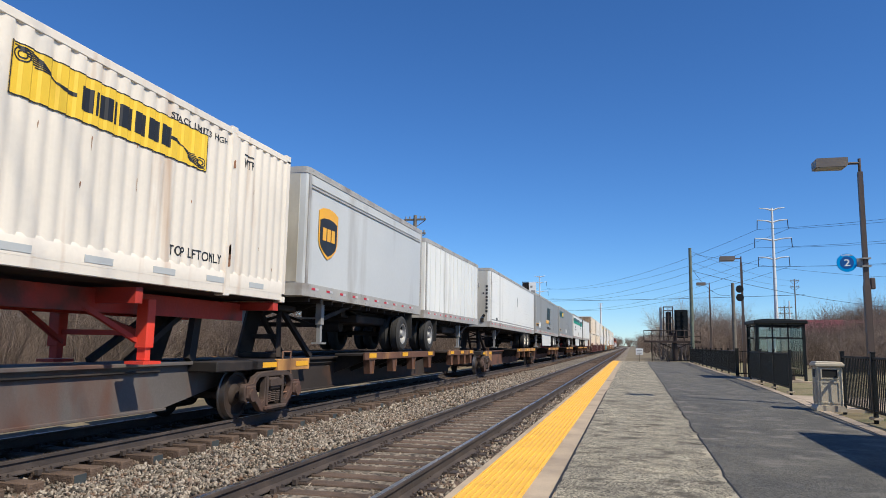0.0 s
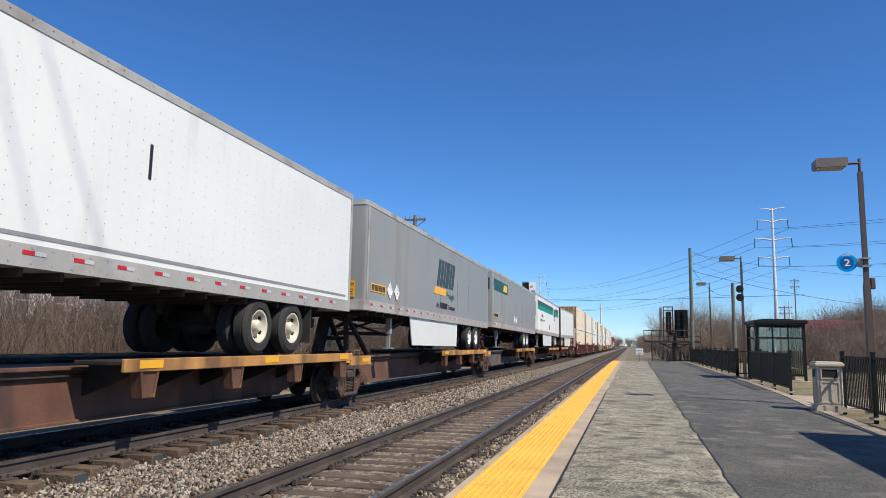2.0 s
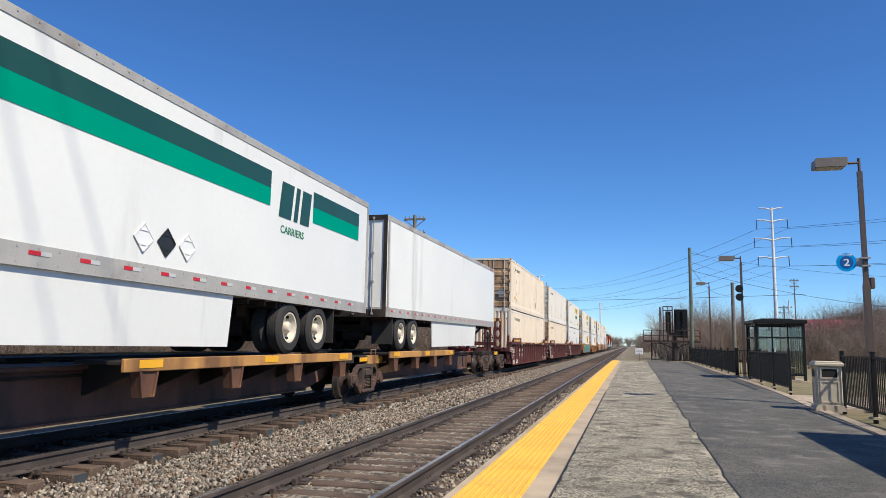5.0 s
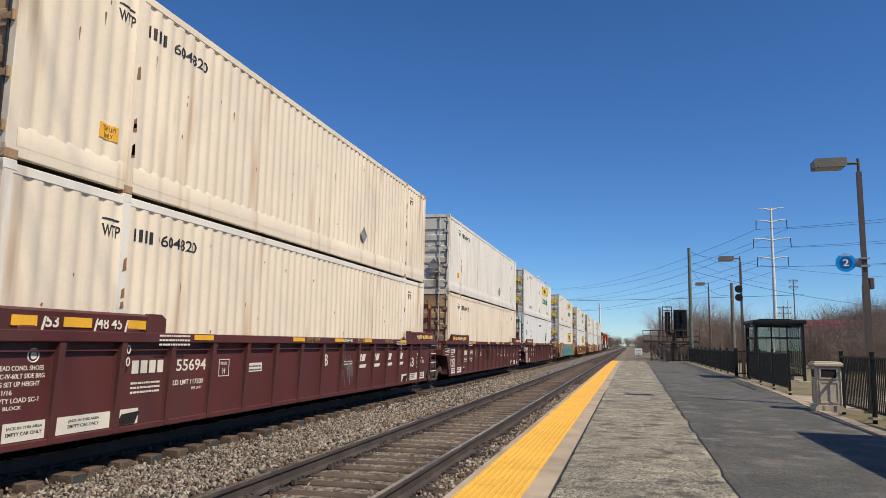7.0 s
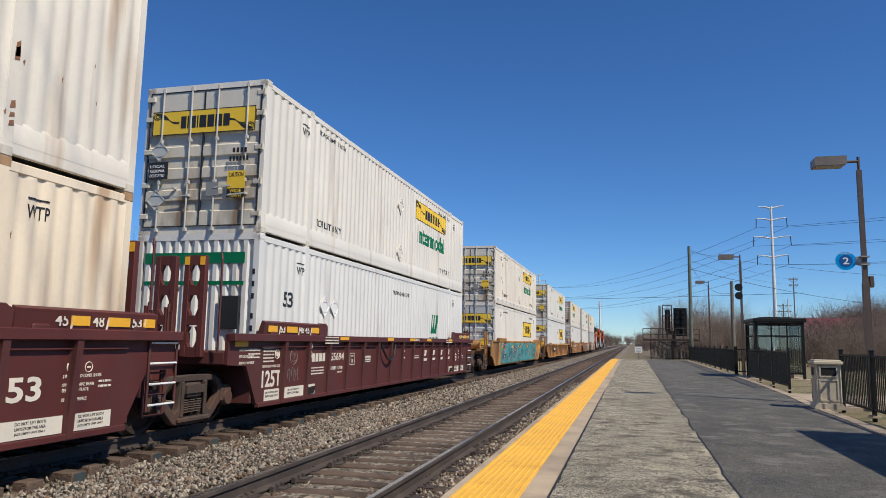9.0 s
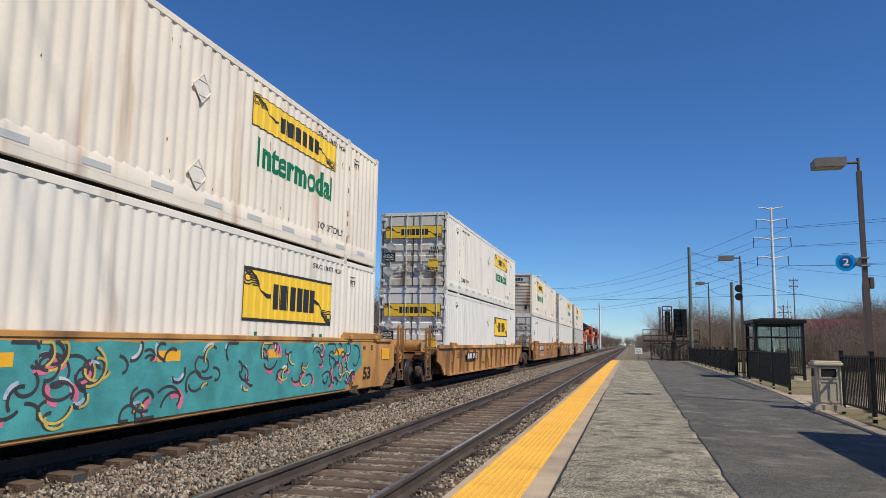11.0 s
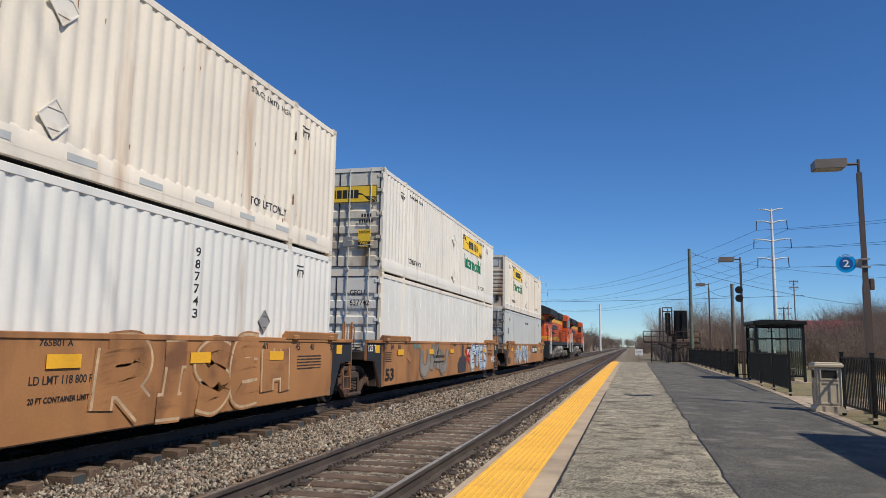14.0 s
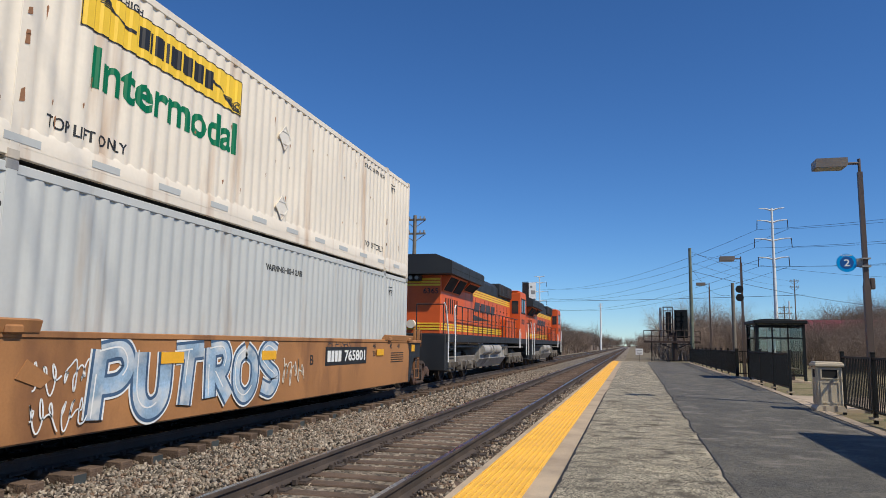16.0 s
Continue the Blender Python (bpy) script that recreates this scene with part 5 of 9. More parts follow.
def container(s, z0, paint, label, doors=True, side="ribs", door_paint=None, marks="", L=16.15, H=2.9, post=None, group="intermodal containers", upright=False):
    """A steel box with ribbed sides, corner castings and, at its near end, doors with lock rods or a ribbed front wall."""
    c = thing("shipping_container", label, "container", group)
    c.matrix_basis = Matrix.Translation((0, 0, z0))
    dp = door_paint or paint
    part("frame", container_frame_shape(L, H, side == "ribs"), post or paint, c, key=("frame", L, H))
    spans = ((0.14, 1.88), (2.02, 14.03), (14.17, L - 0.14)) if L > 14 else ((0.14, L - 0.14),)
    for sx in (-1, 1):
        for i, (a, b) in enumerate(spans):
            if side == "plate":
                def plated(a=a, b=b, sx=sx):
                    n = max(1, round((b - a) / 0.6))
                    o, i_, e = sx * (W2 - 0.022), sx * (W2 - 0.06), sx * W2
                    p = [(i_, a), (o, a)]
                    for k in range(1, n):
                        y = a + k * (b - a) / n
                        p += [(o, y - 0.034), (e, y - 0.028), (e, y + 0.028), (o, y + 0.034)]
                    sh = Shape().prism(p + [(o, b), (i_, b)], "z", 0.17, H - 0.13)
                    return sh
                part("side_panel", plated, paint, c, key=("plate", i, sx, H))
            else:
                part("side_panel", corrugated(a, b, 0.17, H - 0.13, sx * (W2 - 0.008), 0.268, 0.024, sx), paint, c, key=("ribs", i, sx, H, L))
    def folds():
        sh = Shape()
        for a, b in spans:
            sh.prism([(W2 - 0.05, 0.16), (W2 + 0.002, 0.16), (W2 + 0.002, 0.36), (W2 - 0.045, 0.44)], "y", a, b)
        return sh
    part("lower_rail", folds, post or paint, c, key=("folds", H, L))
    part("roof", lambda: Shape().box(-W2 + 0.02, W2 - 0.02, 0.02, L - 0.02, H - 0.06, H - 0.036), paint, c, key=("roof", H, L))
    part("floor", lambda: Shape().box(-W2 + 0.06, W2 - 0.06, 0.02, L - 0.02, 0.03, 0.15), M_DIRTY, c, key=("floor", L))
    part("end_wall", lambda: Shape().box(-W2 + 0.1, W2 - 0.1, L - 0.08, L - 0.04, 0.15, H - 0.12), paint, c, key=("farend", L, H))
    for sx in (-1, 1):
        for y in ((0.09, 2.0 - 0.05, 14.1, L - 0.09) if L > 14 else (0.09, L - 0.09)):
            for z in (0.06, H - 0.06):
                part("corner_casting", casting_shape, post or dp, c, at=Matrix.Translation((sx * (W2 - 0.084), y, z)), key="casting")
    if doors:
        for x in (-1.18, 0.012):
            d = part("door", door_leaf_shape(H), dp, c, "ribbed steel door leaf", at=Matrix.Translation((x, 0.02, 0)), key=("leaf", H))
            for rx in (0.3, 0.92):
                part("lock_rod", rod_shape(H), M_ROD, d, "galvanised lock rod", at=Matrix.Translation((rx, 0, 0)), key=("rod", H))
            part("handle", handle_shape, M_ROD, d, at=Matrix.Translation((0.3, 0, -0.1)), key="handle")
            part("handle", handle_shape, M_ROD, d, at=Matrix.Translation((0.6, 0, -0.25)), key="handle")
            for z in (0.35, 0.95, 1.6, 2.25, 2.65):
                hx = 0.0 if x < 0 else 1.17
                part("hinge", hinge_shape, dp, d, at=Matrix.Translation((hx, 0, z)) @ (Matrix.Rotation(math.pi, 4, "Z") @ Matrix.Translation((0, 0.05, 0)) if x < 0 else Matrix()), key="hinge")
        part("gasket", lambda: Shape().box(-0.012, 0.012, -0.03, 0.03, 0.15, H - 0.12).box(-1.2, -1.178, -0.028, 0.03, 0.15, H - 0.12).box(1.178, 1.2, -0.028, 0.03, 0.15, H - 0.12).box(-1.178, 1.178, -0.026, 0.03, 0.142, 0.16).box(-1.178, 1.178, -0.026, 0.03, H - 0.14, H - 0.118), M_INK, c, "black rubber door gasket", key=("gask", H))
    else:
        def nose():
            if upright:
                n, p = 11, [(-W2 + 0.14, 0.09), (-W2 + 0.14, 0.05)]
                for k in range(n):
                    x_ = -W2 + 0.18 + k * 0.205
                    p += [(x_, 0.05), (x_ + 0.03, 0.005), (x_ + 0.11, 0.005), (x_ + 0.14, 0.05)]
                return Shape().prism(p + [(W2 - 0.14, 0.05), (W2 - 0.14, 0.09)], "z", 0.15, H - 0.12)
            p = [(0.09, 0.15), (0.05, 0.15)]
            for k in range(7):
                z = 0.72 + k * 0.21
                p += [(0.05, z), (0.0, z + 0.04), (0.0, z + 0.13), (0.05, z + 0.17)]
            return Shape().prism(p + [(0.05, H - 0.12), (0.09, H - 0.12)], "x", -W2 + 0.14, W2 - 0.14)
        part("front_wall", nose, dp, c, "ribbed front wall", key=("nose", H, upright))
        part("label_box", lambda: Shape().box(0.8, 0.95, -0.01, 0.05, 0.45, 0.75, 0.01), M_INK, c, key="lb")
    dress(c, marks, H, doors, s)
    rolling(c, s)
    return c


def dress(c, marks, H, doors, s):
    """Paint, panels, placards and writing of a container."""
    x = W2 + 0.004
    m = marks.split()
    y0 = 9.6 if doors else 2.75
    if "logo" in m:
        yellow_panel(c, on_side(x, y0, H - 0.98))
    if "logoword" in m:
        yellow_panel(c, on_side(x, y0, H - 0.98))
        write("Intermodal", M_GREEN, c, on_side(x, y0 + 0.25, H - 1.7), 3.35, 0.55)
    if "lowlogo" in m:
        yellow_panel(c, on_side(x, y0, H - 1.58), 3.8, 0.95, True)
        write("Intermodal", M_GREEN, c, on_side(x, y0 + 0.45, H - 2.32), 2.9, 0.55)
    if "lift" in m:
        write("TOP LIFT ONLY", M_INK, c, on_side(x, 2.35, 0.5), 1.35, 0.15)
        write("TOP LIFT ONLY", M_INK, c, on_side(x, 12.55, 0.5), 1.35, 0.15)
        write("STACK LIMIT 3 HIGH", M_INK, c, on_side(x, 2.35, H - 0.38), 1.5, 0.1)
        write("STACK LIMIT 3 HIGH", M_INK, c, on_side(x, 12.4, H - 0.38), 1.5, 0.1)
    if "wtp" in m:
        for y in (1.55, 14.45):
            write("WTP", M_INK, c, on_side(x, y, H - 0.62), 0.32, 0.16)
            part("arrow", bars([0.3], 0.02, 0), M_INK, c, at=on_side(x, y, H - 0.4), key="arrow")
    if "num" in m:
        write("604820", M_INK, c, on_side(x, 2.75, H - 0.6), 0.85, 0.17)
        part("owner_mark", bars([0.05, 0.05, 0.06, 0.05], 0.17, 0.06), M_INK, c, at=on_side(x, 2.15, H - 0.6), key="own4")
    if "num53" in m:
        write("53", M_INK, c, on_side(x, 1.0, H - 1.3), 0.4, 0.3)
    if "plac" in m:
        for z in (0.62, H - 0.9):
            part("placard", diamond_shape(), M_BOXWHITE, c, "diamond placard holder", at=on_side(x, 8.05, z), key="pl")
    if "plac1" in m:
        part("placard", diamond_shape(0.2), M_STEEL, c, "grey diamond placard", at=on_side(x, 10.6, 0.75), key="pl1")
    if "plac2" in m:
        part("placard", diamond_shape(0.2), M_STEEL, c, "grey diamond placard", at=on_side(x, 13.2, 1.35), key="pl1")
        for k, ch in enumerate("987743"):
            write(ch, M_INK, c, on_side(x, 11.05, H - 0.62 - 0.19 * k), 0.09, 0.14)
        write("STACK LIMIT 3 HIGH", M_INK, c, on_side(x, 2.25, H - 0.5), 1.1, 0.12)
    if "placmid" in m:
        for y in (2.9, 3.45):
            part("placard", diamond_shape(0.22), M_WHITE, c, "white diamond placard", at=on_side(x, y, H - 1.2), key="plm")
    if "yellowtag" in m:
        part("tag", plate(0.34, 0.2), M_GOLD, c, "small yellow sticker", at=on_side(x, 1.35, 0.62), key="tag")
        write("TOP LIFT", M_INK, c, on_side(x + 0.006, 1.4, 0.73), 0.24, 0.06)
        write("ONLY", M_INK, c, on_side(x + 0.006, 1.43, 0.64), 0.16, 0.06)
    if "greenmark" in m:
        part("emblem", bars([0.16, 0.2, 0.26], 0.62, 0.07, 0.12), M_GREEN, c, "plain green blocks", at=on_side(x, 11.6, H - 1.65), key="gm")
        write("CARRIERS", M_GREEN, c, on_side(x, 11.5, H - 2.0), 1.15, 0.22)
    if "warn" in m:
        write("WARNING HIGH CUBE", M_INK, c, on_side(x, 7.6, H - 0.62), 1.5, 0.12)
    if "strips" in m:
        for k in range(12):
            part("reflector", plate(0.5, 0.09, 0.004), M_BOXGREY, c, "pale reflective strip", at=on_side(W2 + 0.004, 0.5 + k * 1.3, 0.2), key="strip")
    if "greenend" in m:
        part("stripe", plate(2.1, 0.2), M_GREEN, c, "green stripe", at=on_end(-1.1, 0.002, H - 0.55))
        part("stripe", plate(2.1, 0.07), M_GREEN, c, "green stripe", at=on_end(-1.1, 0.002, H - 0.95))
        part("solar_panel", Shape().box(0.55, 0.95, -0.05, 0.0, 1.15, 1.75, 0.01), M_INK, c, "small black solar panel")
        part("number_bars", Shape().box(1.17, 1.22, -0.006, 0, 0.9, 1.0).box(1.17, 1.22, -0.006, 0, 1.12, 1.22).box(1.17, 1.22, -0.006, 0, 1.34, 1.44).box(1.17, 1.22, -0.006, 0, 1.7, 1.8).box(1.17, 1.22, -0.006, 0, 1.92, 2.02).box(1.17, 1.22, -0.006, 0, 2.14, 2.24), M_INK, c)
    if "strips" in m or "rust" in m:
        q = random.Random(int(c.matrix_basis.translation.z * 100) + len(TRAIN))
        rs = Shape()
        for _ in range(30):
            y, z = q.uniform(0.4, 15.8), q.uniform(0.4, H - 0.4)
            hgt, wd = q.choice((0.03, 0.05, 0.06, 0.16)), q.uniform(0.012, 0.03)
            rs.prism([(y, z), (y + wd * 0.5, z - hgt), (y + wd, z), (y + wd * 0.7, z + 0.03)], "z", 0, 0.003)
        for y in (1.98, 14.12):
            for _ in range(5):
                z, hgt = q.uniform(0.3, H - 0.7), q.uniform(0.06, 0.22)
                rs.prism([(y - 0.03, z), (y + 0.04, z + 0.02), (y + 0.03, z + hgt), (y - 0.02, z + hgt * 0.8)], "z", 0, 0.003)
        part("rust_marks", rs, M_RUSTSPOT, c, "small rust streaks", at=on_side(W2 + 0.003, 0, 0))
    if doors:
        e = -0.075
        if "dlogo" in m:
            yellow_panel(c, on_end(-1.1, e + 0.03, H - 0.98), 2.2, 0.47)
            part("placard", diamond_shape(0.19), M_BOXGREY, c, at=on_end(-0.88, e, H - 1.3), key="dpl")
            part("placard", diamond_shape(0.19), M_BOXGREY, c, at=on_end(-0.9, e, H - 2.25), key="dpl")
            part("sticker", plate(0.42, 0.34), M_INK, c, "black sticker", at=on_end(-1.1, e, H - 1.85), key="stk")
            for k, wd in enumerate(("LOCAL", "REGIONAL", "DEDICATED")):
                write(wd, M_WHITE, c, on_end(-1.07, e - 0.007, H - 1.62 - 0.09 * k), 0.32, 0.055)
            part("sticker", plate(0.36, 0.5), M_LOGO, c, "yellow warning sticker", at=on_end(0.6, e, H - 2.25), key="wt")
            write("CAUTION", M_INK, c, on_end(0.63, e - 0.007, H - 1.86), 0.3, 0.08)
            part("black_band", plate(0.36, 0.17), M_INK, c, at=on_end(0.6, e - 0.003, H - 2.25), key="bb")
            write("WIDE", M_LOGO, c, on_end(0.66, e - 0.01, H - 2.16), 0.24, 0.065)
            write("TURNS", M_LOGO, c, on_end(0.65, e - 0.01, H - 2.24), 0.26, 0.065)
            part("patch", plate(0.26, 0.26), M_STEEL, c, "grey plate", at=on_end(0.16, e, H - 2.2), key="gp")
            part("number_bars", bars([0.05] * 4, 0.09, 0.03), M_INK, c, at=on_end(0.68, e, H - 1.4), key="nb4")
            part("number_bars", bars([0.04] * 6, 0.09, 0.03), M_INK, c, at=on_end(0.62, e, H - 1.56), key="nb6")
        if "dnum" in m:
            part("owner_mark", bars([0.05] * 4, 0.13, 0.05), M_INK, c, at=on_end(-1.05, e, H - 0.6), key="dn4")
            write("604820", M_INK, c, on_end(-1.05, e, H - 0.82), 0.58, 0.15)
            write("TARE    10380 lbs", M_INK, c, on_end(0.25, e, H - 1.25), 0.75, 0.07)
            part("placard", diamond_shape(0.24), M_STEEL, c, "grey diamond placard", at=on_end(0.72, e, H - 1.95), key="dp2")
            part("patch", plate(0.22, 0.3), M_STEEL, c, "grey plate", at=on_end(-0.45, e, H - 2.0), key="gp2")
        if "dgf" in m:
            write("MNLU" if s > 270 else "GFGU", M_INK, c, on_end(0.42, e, H - 0.65), 0.42, 0.15)
            write("234303" if s > 270 else "637742" if s > 250 else "987743", M_INK, c, on_end(0.42, e, H - 0.92), 0.56, 0.16)
            part("small_print", lambda: Shape().box(0, 0.42, 0, 0.03, 0, 0.005).box(0, 0.42, 0.07, 0.1, 0, 0.005).box(0, 0.42, 0.14, 0.17, 0, 0.005).box(0, 0.42, 0.21, 0.24, 0, 0.005), M_INK, c, at=on_end(0.36, e, H - 2.2), key="spr")
        if "dpl" in m:
            part("placard", diamond_shape(0.3), M_STEEL, c, "grey diamond placard", at=on_end(0.7, e, H - 1.55), key="dp3")
    else:
        if "nlogo" in m:
            part("panel", plate(1.9, 0.4), M_BOXGREY, c, "pale panel with black marks", at=on_end(-0.95, 0.04, H - 0.6), key="nlg")
            part("mark", bars([0.12, 0.03, 0.13, 0.03, 0.15, 0.14, 0.15, 0.13], 0.2, 0.035), M_INK, c, "plain black blocks", at=on_end(-0.5, 0.034, H - 0.5), key="nlm")
            part("panel_border", lambda: Shape().box(0, 1.9, 0, 0.015, 0, 0.008).box(0, 1.9, 0.385, 0.4, 0, 0.008).box(0, 0.015, 0, 0.4, 0, 0.008).box(1.885, 1.9, 0, 0.4, 0, 0.008), M_INK, c, at=on_end(-0.95, 0.036, H - 0.6), key="nlb")
            part("number_bars", bars([0.06] * 4 + [0.05] * 6, 0.11, 0.035), M_INK, c, at=on_end(-0.45, -0.004, H - 0.86), key="nnb")
            part("placard", diamond_shape(0.2), M_BOXGREY, c, at=on_end(-0.85, 0.045, 0.45), key="dpl9")


def well_car(s, style, label, ends=(True, False), L=16.35, single=False):
    """A well car: two side walls with a trough between, end platforms, and a truck under each end that has one."""
    paint = {"maroon": M_MAROON, "yellow": M_TTX, "brown": M_BROWNWELL, "flat": M_TTX}[style]
    smooth_side = style in ("brown", "flat")
    c = thing("well_car", label, "freight car", "well cars")
    top = 1.3 if style == "yellow" else 1.47
    e0, e1 = (-2.9, L + 2.9) if single else (-1.5, L + 1.5)
    for sx in (-1, 1):
        def side(sx=sx):
            s_ = Shape()
            x0, x1 = sorted((1.34 * sx, 1.4 * sx))
            prof = [(-0.95, top), (-0.95, 0.98), (-0.35, 0.95), (0.05, 0.27), (L - 0.05, 0.27), (L + 0.35, 0.95), (L + 0.95, 0.98), (L + 0.95, top)]
            if single:
                prof = [(-1.3, top), (-1.3, 0.75), (-0.9, 0.62), (-0.4, 0.27), (L + 0.4, 0.27), (L + 0.9, 0.62), (L + 1.3, 0.75), (L + 1.3, top)]
            s_.prism(prof, "x", x0, x1)
            if not smooth_side:
                a0, a1 = (-1.3, L + 1.3) if single else (-0.95, L + 0.95)
                xc = 1.53 if style == "maroon" else 1.47
                s_.box(min(1.36 * sx, xc * sx), max(1.36 * sx, xc * sx), a0, a1, top - 0.1, top + 0.03, 0.01)
                if style == "maroon":
                    s_.tube([(1.44 * sx, 0.1, top - 0.2), (1.44 * sx, L - 0.1, top - 0.2)], 0.014, 5)
                s_.box(min(1.36 * sx, 1.45 * sx), max(1.36 * sx, 1.45 * sx), 0.05, L - 0.05, 0.22, 0.3, 0.01)
            else:
                s_.prism([(1.39 * sx, top - 0.05), (1.39 * sx, 0.29), (1.418 * sx, 0.29), (1.44 * sx, 0.8), (1.436 * sx, 0.86), (1.436 * sx, top - 0.05)], "y", 0.3, L - 0.3)
                s_.box(min(1.36 * sx, 1.455 * sx), max(1.36 * sx, 1.455 * sx), -0.95, L + 0.95, top - 0.06, top + 0.02, 0.01)
            return s_
        part("side_wall", side, paint, c, key=(style, sx, single))
        if not smooth_side:
            first, pitch, n = (0.92, 1.03, 15) if style == "maroon" else (0.65, 1.255, 13)
            for k in range(n):
                y = first + k * pitch
                part("stiffener", lambda: Shape().prism([(1.4, -0.06), (1.45, -0.045), (1.45, 0.045), (1.4, 0.06)], "z", 0.24, top - 0.1).prism([(1.44, 0.24), (1.455, 0.24), (1.47, 0.6), (1.515, top - 0.1), (1.44, top - 0.1)], "y", -0.05, 0.05), paint, c,
                     at=Matrix.Translation((0, y, 0)) @ (Matrix() if sx > 0 else Matrix.Rotation(math.pi, 4, "Z")), key=("post", style))
    part("floor", lambda: Shape().box(-1.34, 1.34, 0.05, L - 0.05, 0.29, 0.43), M_DIRTY, c, key=("wf", L))
    if single:
        part("brake_wheel", Shape().ring((0.5, L + 1.9, 1.62), "y", 0.28, 0.02, 20, 6).cyl((0.5, L + 1.84, 1.62), (0.5, L + 1.96, 1.62), 0.09, 10).tube([(0.22, L + 1.9, 1.62), (0.78, L + 1.9, 1.62)], 0.016, 5).tube([(0.5, L + 1.9, 1.34), (0.5, L + 1.9, 1.9)], 0.016, 5).box(0.44, 0.56, L + 1.93, L + 2.0, 1.08, 1.7), M_RUSTED, c, "rusty hand brake wheel", key="bw")
        part("air_tank", lambda: Shape().cyl((-0.6, -1.6, 1.28), (0.9, -1.6, 1.28), 0.2, 14), paint, c, "painted air tank", key="at")
    for sgn, ye in ((-1, 0.0), (1, L)):
        # end bulkhead and platform over the truck
        def end(sgn=sgn, ye=ye):
            sh = Shape()
            o = ye + sgn * (2.9 if single else 1.5)
            a, b = sorted((ye + sgn * 0.1, o))
            sh.box(-0.4, 0.4, a, b, 0.72, 1.12, 0.02)
            a, b = sorted((ye + sgn * 0.05, ye + sgn * 0.95))
            sh.box(-1.34, 1.34, a, b, 0.98, 1.2, 0.02)
            a, b = sorted((ye + sgn * 0.03, ye + sgn * 0.1))
            sh.box(-1.34, 1.34, a, b, 0.3, 1.2)
            if single:
                a, b = sorted((ye + sgn * 0.9, ye + sgn * 2.3))
                sh.box(-1.0, 1.0, a, b, 1.02, 1.1, 0.01)
                a, b = sorted((ye + sgn * 2.15, ye + sgn * 2.3))
                sh.box(-1.3, 1.3, a, b, 0.85, 1.1, 0.01)
            return sh
        part("end_platform", end, paint if style != "brown" else M_DIRTY, c, key=("endp", style, sgn, single))
        # container guides along the top at the ends
        gy = (ye + 0.05, ye + 2.45) if sgn < 0 else ((ye - 1.95, ye + 0.38) if style == "maroon" else (ye - 2.45, ye - 0.05))
        for sx in (-1, 1):
            def guide(sx=sx, gy=gy):
                return Shape().prism([(1.38 * sx, top), (1.47 * sx, top), (1.5 * sx, top + (0.24 if style == "maroon" else 0.13)), (1.44 * sx, top + (0.27 if style == "maroon" else 0.15)), (1.36 * sx, top + 0.05)], "y", *gy) if style != "yellow" else \
                    Shape().box(min(1.38 * sx, 1.46 * sx), max(1.38 * sx, 1.46 * sx), gy[0] + 0.3, gy[1] - 1.2, top, top + 0.12, 0.02)
            part("container_guide", guide, paint, c, key=("guide", style, sx, sgn))
            for k in (0.15, 0.85) if style != "yellow" else (0.4,):
                part("guide_bracket", lambda: Shape().box(-0.05, 0.06, -0.12, 0.12, 0, 0.1, 0.02), paint, c,
                     at=Matrix.Translation((1.45 * sx, gy[0] + k * (gy[1] - gy[0]), top - 0.02)), key=("gb", style))
        # ladder and grab rails beside the platform
        gy2 = ye + sgn * (2.2 if single else 0.66 if style == "maroon" else 1.0)
        for sx in (-1, 1):
            def ladder(sx=sx):
                sh = Shape()
                for dy in (-0.22, 0.22):
                    sh.tube([(1.3 * sx, dy, 0.32), (1.3 * sx, dy, 1.9)], 0.02, 6)
                for z in (0.34, 0.62, 0.92, 1.2):
                    sh.tube([(1.3 * sx, -0.22, z), (1.3 * sx, 0.22, z)], 0.014, 6)
                sh.beam((1.27 * sx, 0.22, 0.6), (1.27 * sx, 0.22, 1.85), 0.03, 0.1)
                sh.beam((1.27 * sx, -0.22, 0.6), (1.27 * sx, -0.22, 1.85), 0.03, 0.1)
                sh.tube([(1.27 * sx, -0.22, 1.8), (1.36 * sx, -0.22, 1.78), (1.36 * sx, -0.22, 1.3)], 0.014, 5)
                sh.tube([(1.27 * sx, 0.22, 1.8), (1.36 * sx, 0.22, 1.78), (1.36 * sx, 0.22, 1.3)], 0.014, 5)
                sh.box(min(0.9 * sx, 1.3 * sx), max(0.9 * sx, 1.3 * sx), -0.2, 0.2, 1.0, 1.08)
                return sh
            if sx > 0 and (single or sgn > 0 or ends[0]):
                part("ladder", ladder, paint if style != "maroon" else M_MAROON, c, at=Matrix.Translation((0, gy2, 0)), key=("lad", style, sx))
